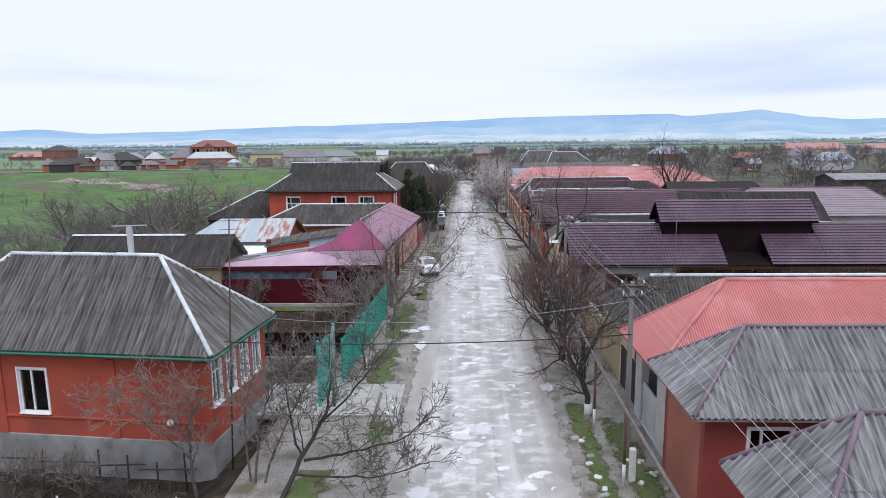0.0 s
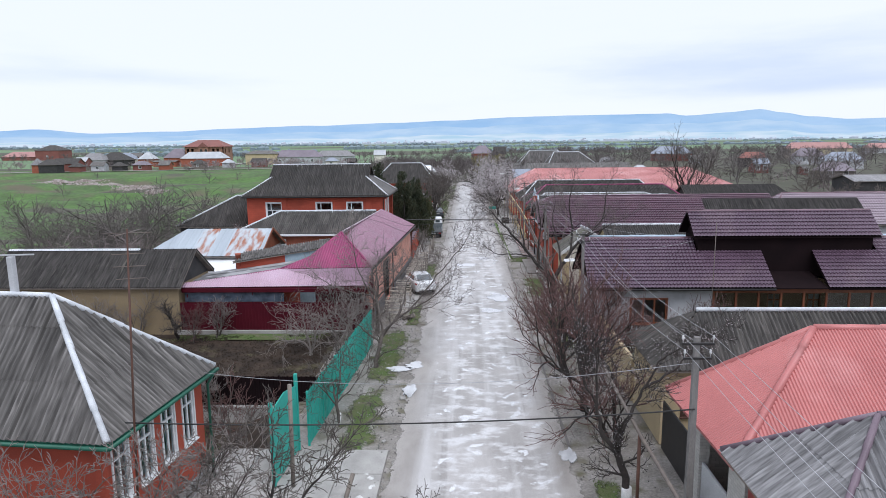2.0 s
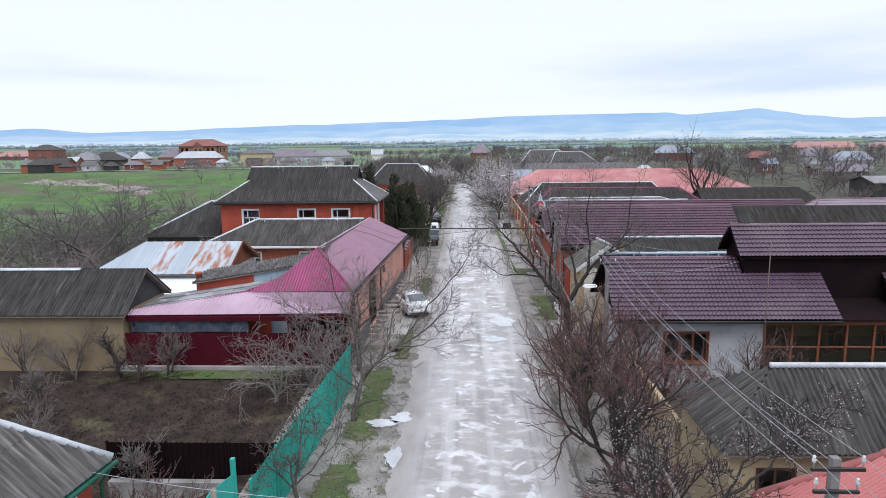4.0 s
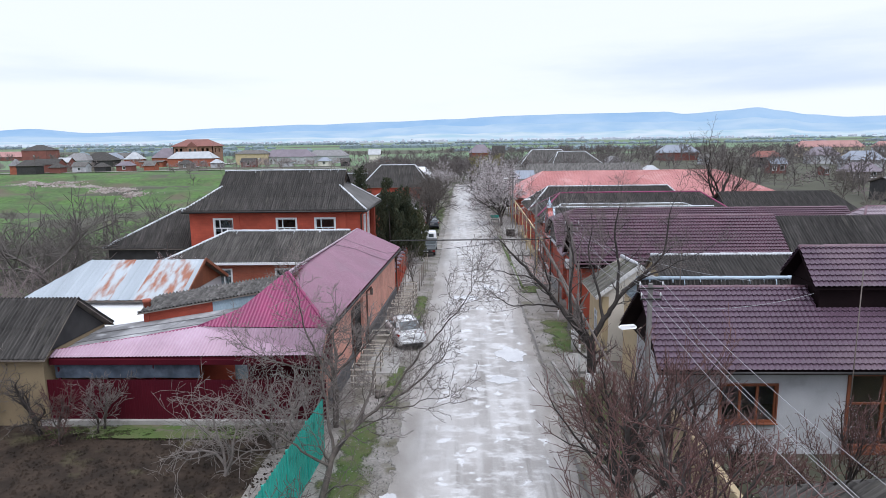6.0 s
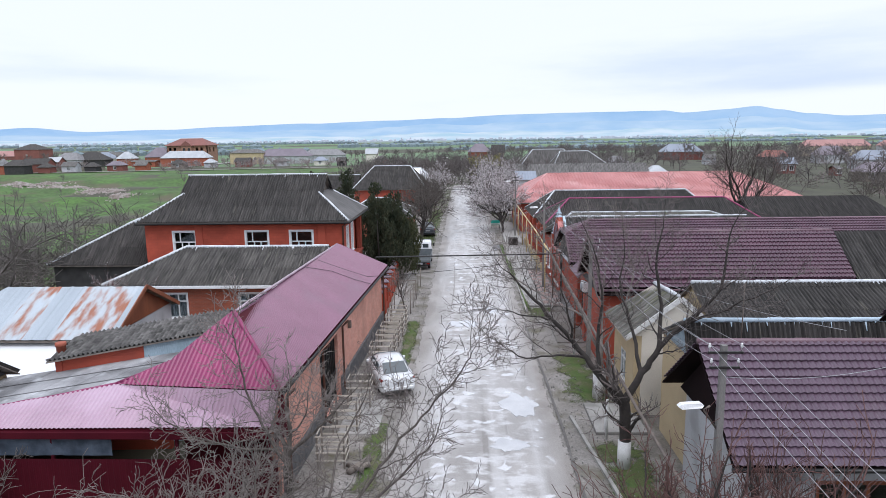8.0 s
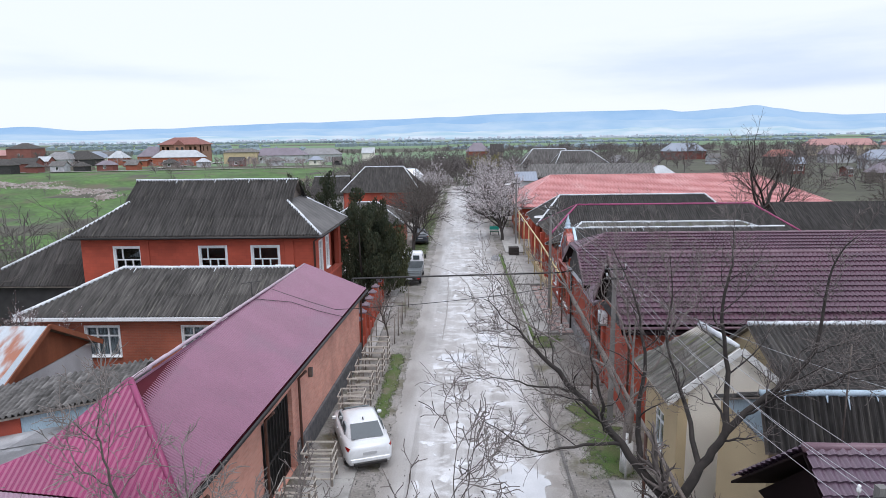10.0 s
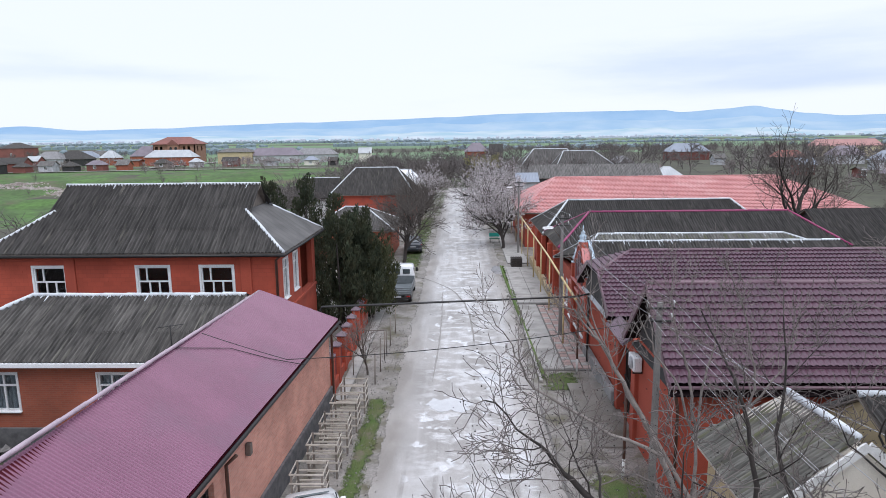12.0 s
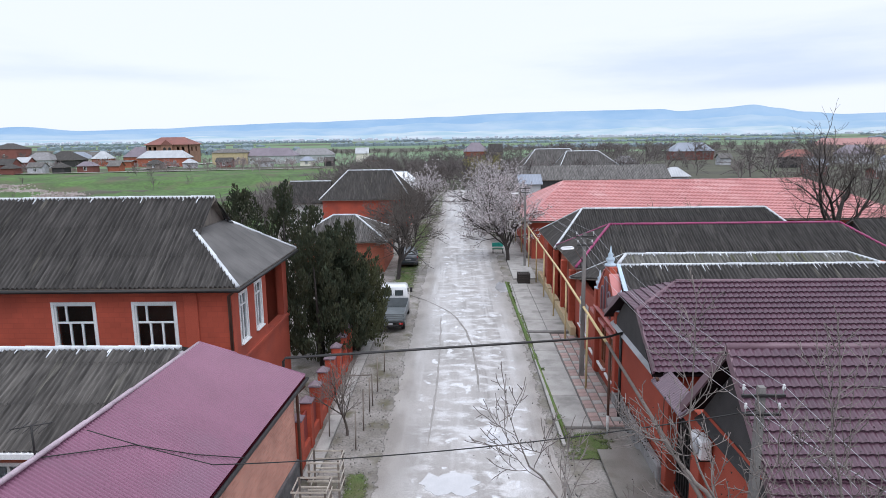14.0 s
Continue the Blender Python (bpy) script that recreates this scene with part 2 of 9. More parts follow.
TURNED = {}
SLATE = slate_pair("weathered_asbestos_slate", (0.195, 0.186, 0.178), (0.085, 0.081, 0.077), (0.055, 0.052, 0.048), 0.8, 0.56, 0.14)
SLATE_DARK = slate_pair("dark_mossy_slate", (0.086, 0.08, 0.075), (0.032, 0.03, 0.029), (0.15, 0.14, 0.12), 1.0, 0.6, 0.16)
SLATE_MID = slate_pair("streaked_brown_slate", (0.125, 0.117, 0.108), (0.05, 0.047, 0.045), (0.19, 0.18, 0.155), 1.0, 0.59, 0.18)
SLATE_PALE = slate_pair("pale_grey_slate", (0.275, 0.272, 0.277), (0.185, 0.182, 0.187), (0.095, 0.093, 0.096), 1.1, 0.58, 0.10)
SLATE_MOSS = slate_pair("moss_grown_slate", (0.235, 0.23, 0.21), (0.11, 0.107, 0.096), (0.14, 0.145, 0.08), 1.2, 0.55, 0.12)
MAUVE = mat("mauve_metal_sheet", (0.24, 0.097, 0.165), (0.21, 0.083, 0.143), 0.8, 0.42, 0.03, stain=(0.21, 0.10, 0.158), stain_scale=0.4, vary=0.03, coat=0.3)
CANOPY = mat("pale_mauve_metal_sheet", (0.43, 0.29, 0.365), (0.39, 0.255, 0.33), 0.8, 0.3, 0.03, stain=(0.47, 0.33, 0.42), stain_scale=0.4, vary=0.03, coat=0.6)
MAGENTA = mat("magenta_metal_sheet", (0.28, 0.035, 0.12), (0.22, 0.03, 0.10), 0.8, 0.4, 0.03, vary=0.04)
PINK = mat("salmon_pink_metal_sheet", (0.49, 0.165, 0.155), (0.44, 0.145, 0.138), 0.7, 0.45, 0.03, stain=(0.52, 0.215, 0.205), stain_scale=0.5, vary=0.04, coat=0.06)
PINK_FADED = mat("faded_salmon_tile", (0.56, 0.265, 0.255), (0.49, 0.225, 0.218), 0.5, 0.5, 0.03, stain=(0.60, 0.34, 0.33), stain_scale=0.4)
PLUM_TILE = mat("plum_brown_metal_tile", (0.108, 0.066, 0.098), (0.086, 0.052, 0.078), 1.0, 0.4, 0.04, stain=(0.13, 0.085, 0.11), stain_scale=0.5, vary=0.05, coat=0.4)
MAROON_TILE = mat("maroon_metal_tile", (0.105, 0.05, 0.074), (0.078, 0.038, 0.058), 0.9, 0.36, 0.04, stain=(0.10, 0.052, 0.072), stain_scale=0.5, vary=0.06, coat=0.5)
GALV = mat("galvanised_sheet", (0.44, 0.49, 0.535), (0.37, 0.415, 0.455), 0.7, 0.4, 0.05, metal=0.45, stain=(0.34, 0.15, 0.09), stain_scale=0.8, stain_at=0.66, stretch=(1.6, 0.35, 0.35))
FAR_SHEET = mat("dull_pale_sheet_roof", (0.46, 0.48, 0.50), (0.38, 0.40, 0.42), 0.4, 0.6, 0.05)
WHITE_SHEET = mat("white_metal_sheet", (0.82, 0.84, 0.86), (0.74, 0.76, 0.78), 0.8, 0.45, 0.05)
MAUVE_PALE = mat("pale_mauve_metal_tile", (0.29, 0.235, 0.27), (0.25, 0.20, 0.23), 1.0, 0.4, 0.04, vary=0.05, coat=0.3)
# veranda back wall: the dimness indoors is put into its dark ochre
VERANDA_WALL = mat("shade_dark_veranda_wall", (0.15, 0.105, 0.06), (0.11, 0.078, 0.045), 0.8, 0.85, 0.1)
CAP_WHITE = mat("whitewashed_ridge_cap", (0.66, 0.69, 0.72), (0.5, 0.53, 0.56), 2.5, 0.7, 0.15, stain=(0.3, 0.3, 0.3), stain_scale=2.0, stain_at=0.62)
CAP_BLUE = mat("pale_blue_ridge_cap", (0.5, 0.62, 0.72), (0.42, 0.53, 0.62), 2.5, 0.6, 0.1)
CAP_PLUM = mat("plum_ridge_cap", (0.17, 0.10, 0.125), (0.14, 0.08, 0.10), 2.0, 0.45, 0.05)
CAP_PURPLE = mat("faded_purple_ridge_cap", (0.19, 0.14, 0.17), (0.15, 0.11, 0.135), 2.0, 0.5, 0.05)
ORANGE = mat("orange_red_painted_render", (0.385, 0.073, 0.040), (0.32, 0.06, 0.034), 0.7, 0.85, 0.15, stain=(0.26, 0.056, 0.037), stain_scale=0.5, stain_at=0.56)
ORANGE_BRICK = brick_mat("orange_red_painted_brick", (0.42, 0.078, 0.042), (0.37, 0.068, 0.037), (0.31, 0.058, 0.036), 0.39, 0.19)
BRICK_TAN = brick_mat("salmon_facing_brick", (0.66, 0.325, 0.25), (0.56, 0.255, 0.195), (0.58, 0.39, 0.32), 0.25, 0.075)
BRICK_RED = brick_mat("red_facing_brick", (0.36, 0.10, 0.055), (0.30, 0.085, 0.05), (0.28, 0.13, 0.09), 0.25, 0.075)
BRICK_WHITE = brick_mat("white_silicate_brick", (0.55, 0.54, 0.51), (0.46, 0.45, 0.43), (0.36, 0.35, 0.33), 0.25, 0.1)
DARK_RED = mat("dark_red_paint", (0.25, 0.042, 0.036), (0.20, 0.034, 0.03), 0.8, 0.7, 0.1)
BURGUNDY = mat("burgundy_profiled_sheet", (0.075, 0.006, 0.014), (0.06, 0.005, 0.012), 0.8, 0.6, 0.03, spec=0.15)
PLINTH = mat("grey_cement_plinth", (0.30, 0.30, 0.30), (0.2, 0.2, 0.2), 1.2, 0.9, 0.3, stain=(0.13, 0.13, 0.125), stain_scale=0.8)
STONE = mat("dark_stone_plinth", (0.15, 0.15, 0.155), (0.09, 0.09, 0.095), 4.0, 0.85, 0.6)
CREAM = mat("cream_render", (0.52, 0.42, 0.26), (0.46, 0.37, 0.23), 0.8, 0.85, 0.12, stain=(0.40, 0.32, 0.21), stain_scale=0.7)
CREAM_PALE = mat("pale_cream_render", (0.74, 0.70, 0.62), (0.65, 0.61, 0.54), 0.8, 0.85, 0.12)
OCHRE = mat("ochre_clay_render", (0.29, 0.225, 0.135), (0.235, 0.18, 0.11), 0.6, 0.92, 0.25, stain=(0.24, 0.19, 0.12), stain_scale=0.5)
GREY_RENDER = mat("pale_grey_render", (0.50, 0.51, 0.53), (0.40, 0.41, 0.43), 0.7, 0.9, 0.2, stain=(0.33, 0.33, 0.34), stain_scale=0.7)
GREY_DARK = mat("dark_grey_boards", (0.05, 0.048, 0.048), (0.032, 0.031, 0.032), 1.5, 0.85, 0.2)
BROWN_SHEET = mat("dark_brown_siding", (0.014, 0.008, 0.009), (0.010, 0.006, 0.007), 0.9, 0.8, 0.03, spec=0.08)
WHITE_PAINT = mat("white_window_paint", (0.78, 0.79, 0.80), (0.70, 0.71, 0.72), 3.0, 0.5, 0.05)
WOOD_ORANGE = mat("red_brown_varnished_wood", (0.25, 0.085, 0.04), (0.19, 0.062, 0.03), 2.0, 0.5, 0.1, stretch=(1, 1, 0.2))
WOOD_OLD = mat("weathered_grey_wood", (0.24, 0.21, 0.18), (0.15, 0.13, 0.115), 3.0, 0.9, 0.3, stretch=(1, 1, 0.3))
WOOD_PALE = mat("bleached_timber", (0.55, 0.51, 0.45), (0.43, 0.39, 0.34), 4.0, 0.85, 0.2)
GREEN_TRIM = mat("green_painted_gutter", (0.02, 0.13, 0.085), (0.016, 0.10, 0.065), 2.0, 0.5, 0.05)
TEAL = mat("teal_painted_sheet_metal", (0.035, 0.40, 0.33), (0.028, 0.33, 0.27), 1.2, 0.55, 0.1, stain=(0.02, 0.17, 0.14), stain_scale=1.6, stain_at=0.6)
BLUE_PALE = mat("pale_blue_boards", (0.35, 0.45, 0.52), (0.28, 0.37, 0.43), 2.0, 0.7, 0.1, stretch=(1, 1, 0.2))
CONCRETE = mat("pale_concrete", (0.40, 0.39, 0.37), (0.31, 0.30, 0.285), 1.3, 0.85, 0.25, stain=(0.22, 0.215, 0.2), stain_scale=0.8)
CONCRETE_DARK = mat("weathered_pole_concrete", (0.22, 0.21, 0.20), (0.15, 0.145, 0.14), 2.0, 0.9, 0.3, stretch=(1, 1, 0.3))
PAVER_RED = mat("faded_red_paving_block", (0.40, 0.29, 0.265), (0.34, 0.25, 0.23), 5.0, 0.8, 0.2, vary=0.12)
STEEL_DARK = mat("dark_painted_steel", (0.02, 0.019, 0.019), (0.014, 0.013, 0.013), 3.0, 0.5, 0.05)
PIPE_GREY = mat("grey_brown_gas_pipe", (0.16, 0.13, 0.11), (0.11, 0.09, 0.08), 3.0, 0.6, 0.1)
PIPE_RUST = mat("rust_brown_post", (0.10, 0.045, 0.03), (0.07, 0.035, 0.025), 3.0, 0.7, 0.1)
PIPE_YELLOW = mat("yellow_gas_pipe_paint", (0.58, 0.46, 0.24), (0.48, 0.38, 0.2), 2.0, 0.6, 0.05)
WHITEWASH = mat("lime_whitewash", (0.70, 0.70, 0.69), (0.55, 0.55, 0.54), 3.0, 0.9, 0.2)
WIRE = mat("grey_aluminium_wire", (0.42, 0.43, 0.45), None, 2.0, 0.5, 0)
WIRE_DARK = mat("black_cable", (0.02, 0.02, 0.02), None, 2.0, 0.6, 0)
CERAMIC = mat("white_ceramic", (0.75, 0.76, 0.76), None, 3.0, 0.25, 0)
GLASS = glass_mat("window_glass")
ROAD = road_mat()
DIRT = mat("wet_verge_dirt", (0.31, 0.29, 0.27), (0.185, 0.17, 0.15), 0.8, 0.6, 0.6, stain=(0.115, 0.105, 0.066), stain_scale=0.9, stain_at=0.53, fine=11, grain=(0.7, 1.2))
SOIL = mat("bare_garden_soil", (0.055, 0.04, 0.03), (0.025, 0.019, 0.015), 1.3, 0.95, 1.0, stain=(0.095, 0.085, 0.05), stain_scale=0.6, stain_at=0.58, fine=7, spec=0.2)
GRASS = mat("rough_spring_grass", (0.080, 0.160, 0.034), (0.058, 0.098, 0.03), 0.13, 0.95, 0.8, stain=(0.105, 0.092, 0.058), stain_scale=0.07, stain_at=0.53, fine=0.8, grain=(0.7, 1.2))
GRASS_DULL = mat("dull_winter_grass", (0.078, 0.082, 0.05), (0.056, 0.053, 0.038), 0.08, 0.95, 0.6, stain=(0.085, 0.13, 0.04), stain_scale=0.03, stain_at=0.6, fine=0.8)
# distance haze is put into both field colours, more in the farther one
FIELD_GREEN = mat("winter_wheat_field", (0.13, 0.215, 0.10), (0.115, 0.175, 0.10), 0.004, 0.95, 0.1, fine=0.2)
FIELD_PALE = mat("haze_pale_far_field", (0.22, 0.27, 0.24), (0.19, 0.235, 0.225), 0.004, 0.95, 0.1, fine=0.2)
TURF = mat("short_green_turf", (0.07, 0.125, 0.026), (0.10, 0.112, 0.045), 1.1, 0.95, 0.6, stain=(0.15, 0.13, 0.095), stain_scale=1.3, stain_at=0.55, fine=25, grain=(0.65, 1.3))
BLADE = mat("grass_blades", (0.085, 0.155, 0.028), (0.115, 0.145, 0.042), 1.2, 0.8, 0)
# turf thins out raggedly towards its edges: the soil shows through
_t = TURF.node_tree


def _math(op, x, y):
    m = _t.nodes.new("ShaderNodeMath")
    m.operation = op
    for i, v in enumerate((x, y)):
        if isinstance(v, float):
            m.inputs[i].default_value = v
        else:
            _t.links.new(v, m.inputs[i])
    return m.outputs[0]


_c = _t.nodes.new("ShaderNodeTexCoord")
_s = _t.nodes.new("ShaderNodeSeparateXYZ")
_t.links.new(_c.outputs["Generated"], _s.inputs[0])
_edge = None
for _axis, _gain in (("X", 2.0), ("Y", 9.0)):
    _half = _math("ABSOLUTE", _math("SUBTRACT", _s.outputs[_axis], 0.5), 0.0)
    _in = _math("MULTIPLY", _math("SUBTRACT", 0.5, _half), _gain)
    _edge = _in if _edge is None else _math("MINIMUM", _edge, _in)
_n = _t.nodes.new("ShaderNodeTexNoise")
_n.inputs["Scale"].default_value, _n.inputs["Detail"].default_value, _n.inputs["Roughness"].default_value = 1.1, 10, 0.7
_t.links.new(_c.outputs["Object"], _n.inputs["Vector"])
_r = _t.nodes.new("ShaderNodeMapRange")
_r.inputs["From Min"].default_value, _r.inputs["From Max"].default_value = 0.30, 0.62
_t.links.new(_math("ADD", _edge, _math("MULTIPLY", _math("SUBTRACT", _n.outputs["Fac"], 0.5), 3.4)), _r.inputs["Value"])
_t.links.new(_r.outputs[0], _t.nodes["Principled BSDF"].inputs["Alpha"])
BARK = mat("grey_brown_bark", (0.125, 0.108, 0.094), (0.072, 0.061, 0.054), 6.0, 0.95, 0.4, fine=60)
BARK_DARK = mat("dark_wet_bark", (0.045, 0.037, 0.033), (0.028, 0.024, 0.022), 6.0, 0.9, 0.4, fine=60)
TWIG_PALE = mat("pale_grey_twigs", (0.25, 0.22, 0.203), (0.165, 0.145, 0.132), 4.0, 0.95, 0)
TWIG_MID = mat("grey_brown_twigs", (0.175, 0.15, 0.14), (0.11, 0.094, 0.087), 4.0, 0.95, 0)
TWIG_RED = mat("reddish_plum_twigs", (0.14, 0.07, 0.062), (0.095, 0.055, 0.05), 4.0, 0.9, 0)
BLOSSOM = mat("pale_blossom", (0.74, 0.70, 0.71), (0.64, 0.59, 0.60), 5.0, 0.9, 0)
THUJA = mat("dark_thuja_foliage", (0.028, 0.042, 0.022), (0.052, 0.056, 0.027), 1.5, 0.9, 0)
THUJA_LIGHT = mat("olive_thuja_foliage", (0.085, 0.09, 0.04), (0.055, 0.066, 0.03), 1.5, 0.9, 0)


# ---- mesh building ----
class Mesh:
    """Gathers points and faces of one mesh."""

    def __init__(self, smooth=False):
        self.v, self.f, self.smooth = [], [], smooth

    def poly(self, pts):
        k = len(self.v)
        self.v += [tuple(p) for p in pts]
        self.f.append(tuple(range(k, k + len(pts))))
        return self

    def prism(self, pts, by):
        """A polygon drawn out along a vector: a closed slab."""
        by = Vector(by)
        a = [Vector(p) for p in pts]
        b = [p + by for p in a]
        k, n = len(self.v), len(a)
        self.v += [tuple(p) for p in a + b]
        self.f.append(tuple(range(k + n - 1, k - 1, -1)))
        self.f.append(tuple(range(k + n, k + 2 * n)))
        for i in range(n):
            j = (i + 1) % n
            self.f.append((k + i, k + j, k + n + j, k + n + i))
        return self

    def box(self, x0, x1, y0, y1, z0, z1, c=0.0):
        if c <= 0:
            return self.prism([(x0, y0, z0), (x1, y0, z0), (x1, y1, z0), (x0, y1, z0)], (0, 0, z1 - z0))
        c = min(c, (x1 - x0) / 2.1, (y1 - y0) / 2.1, (z1 - z0) / 2.1)
        k = len(self.v)
        xs, ys, zs = (x0, x0 + c, x1 - c, x1), (y0, y0 + c, y1 - c, y1), (z0, z0 + c, z1 - c, z1)
        ring = ((1, 0), (2, 0), (3, 1), (3, 2), (2, 3), (1, 3), (0, 2), (0, 1))
        inner = ((1, 1), (2, 1), (2, 1), (2, 2), (2, 2), (1, 2), (1, 2), (1, 1))
        for lev, kind in ((0, inner), (1, ring), (2, ring), (3, inner)):
            self.v += [(xs[i], ys[j], zs[lev]) for i, j in kind]
        for lev in range(3):
            for i in range(8):
                j = (i + 1) % 8
                self.f.append((k + lev * 8 + i, k + lev * 8 + j, k + lev * 8 + 8 + j, k + lev * 8 + 8 + i))
        self.f.append((k + 6, k + 4, k + 2, k + 0))
        self.f.append((k + 24, k + 26, k + 28, k + 30))
        return self

    def border(self, x0, x1, z0, z1, f, y0, y1):
        """A flat rectangular frame with members f wide, as one body."""
        k = len(self.v)
        for y in (y0, y1):
            self.v += [(x0, y, z0), (x1, y, z0), (x1, y, z1), (x0, y, z1), (x0 + f, y, z0 + f), (x1 - f, y, z0 + f), (x1 - f, y, z1 - f), (x0 + f, y, z1 - f)]
        for i in range(4):
            j = (i + 1) % 4
            self.f += [(k + i, k + j, k + 4 + j, k + 4 + i), (k + 8 + j, k + 8 + i, k + 12 + i, k + 12 + j),
                       (k + j, k + i, k + 8 + i, k + 8 + j), (k + 4 + i, k + 4 + j, k + 12 + j, k + 12 + i)]
        return self

    def tube(self, pts, radii, n=8, caps=True):
        """A round bar along a line of points."""
        pts = [Vector(p) for p in pts]
        if not isinstance(radii, (list, tuple)):
            radii = [radii] * len(pts)
        k = len(self.v)
        side = None
        for i, p in enumerate(pts):
            d = (pts[min(i + 1, len(pts) - 1)] - pts[max(i - 1, 0)]).normalized()
            if side is None:
                side = d.orthogonal().normalized()
            side = (side - d * side.dot(d)).normalized()
            up = d.cross(side)
            for a in range(n):
                w = 2 * math.pi * a / n
                self.v.append(tuple(p + radii[i] * (math.cos(w) * side + math.sin(w) * up)))
        for i in range(len(pts) - 1):
            for a in range(n):
                b = (a + 1) % n
                self.f.append((k + i * n + a, k + i * n + b, k + i * n + n + b, k + i * n + n + a))
        if caps:
            self.f.append(tuple(range(k + n - 1, k - 1, -1)))
            m = k + (len(pts) - 1) * n
            self.f.append(tuple(range(m, m + n)))
        return self

    def turned(self, p, rings, n=16):
        """A round solid about an upright axis through p: rings of (radius, height)."""
        return self.tube([(p[0], p[1], p[2] + h) for r, h in rings], [max(r, 0.002) for r, h in rings], n)

    def beam(self, a, b, w, h):
        """A squared bar from a to b."""
        a, b = Vector(a), Vector(b)
        d = (b - a).normalized()
        s = d.cross(Vector((0, 0, 1)))
        s = s.normalized() if s.length > 1e-3 else Vector((1, 0, 0))
        u = s.cross(d)
        return self.prism([a - s * w / 2 - u * h / 2, a + s * w / 2 - u * h / 2, a + s * w / 2 + u * h / 2, a - s * w / 2 + u * h / 2], b - a)

    def move(self, m):
        self.v = [tuple(m @ Vector(p)) for p in self.v]
        return self

    def data(self, name, material):
        me = bpy.data.meshes.new(name)
        me.from_pydata(self.v, [], self.f)
        for one in material if isinstance(material, (list, tuple)) else [material]:
            me.materials.append(one)
        if self.smooth:
            me.polygons.foreach_set("use_smooth", [True] * len(me.polygons))
        me.update()
        return me


def origin_of(ob):
    return ob.matrix_basis if ob.parent is None else origin_of(ob.parent) @ ob.matrix_parent_inverse @ ob.matrix_basis


def part(name, mesh, material, parent, label=""):
    """One mesh object under a thing or a part; its points are given in the world."""
    ob = new(name, mesh.data(name, material))
    ob.parent = parent
    ob.matrix_parent_inverse = origin_of(parent).inverted()
    if label:
        ob["label"] = label
    return ob


def thing(name, at, label, category, group="", kind=""):
    """An Empty at the base of a thing that has parts."""
    ob = new(name)
    ob.empty_display_size = 0.3
    ob.matrix_basis = Matrix.Translation(at)
    return tagged(ob, label, category, group, kind)


def solid(name, mesh, material, label, category, group="", kind=""):
    """A thing of one mesh."""
    return tagged(new(name, mesh.data(name, material)), label, category, group, kind)


# ---- walls, windows, roofs ----
def wall(parent, a, b, z0, z1, material, openings=(), thick=0.3, name="wall", label="", inset=0.0):
    """An upright wall from a to b; its outer face is on the right of that way. Openings: (u0, u1, z0, z1) along it."""
    a, b = Vector((*a, 0)), Vector((*b, 0))
    d = (b - a).normalized()
    inward = Vector((-d.y, d.x, 0)) * thick
    long = (b - a).length
    us = sorted({inset, long - inset, *[o[0] for o in openings], *[o[1] for o in openings]})
    zs = sorted({z0, z1, *[o[2] for o in openings], *[o[3] for o in openings]})
    m = Mesh()

    def at(u, z, deep=False):
        p = a + d * u + (inward if deep else Vector())
        return (p.x, p.y, z)

    for u0, u1 in zip(us, us[1:]):
        for w0, w1 in zip(zs, zs[1:]):
            um, wm = (u0 + u1) / 2, (w0 + w1) / 2
            if any(o[0] < um < o[1] and o[2] < wm < o[3] for o in openings):
                continue
            m.poly([at(u0, w0), at(u1, w0), at(u1, w1), at(u0, w1)])
            m.poly([at(u1, w0, 1), at(u0, w0, 1), at(u0, w1, 1), at(u1, w1, 1)])
    for u0, u1, w0, w1 in [*openings, (inset, long - inset, z0, z1)]:
        m.poly([at(u0, w0), at(u0, w0, 1), at(u1, w0, 1), at(u1, w0)])
        m.poly([at(u1, w0), at(u1, w0, 1), at(u1, w1, 1), at(u1, w1)])
        m.poly([at(u1, w1), at(u1, w1, 1), at(u0, w1, 1), at(u0, w1)])
        m.poly([at(u0, w1), at(u0, w1, 1), at(u0, w0, 1), at(u0, w0)])
    return part(name, m, material, parent, label)


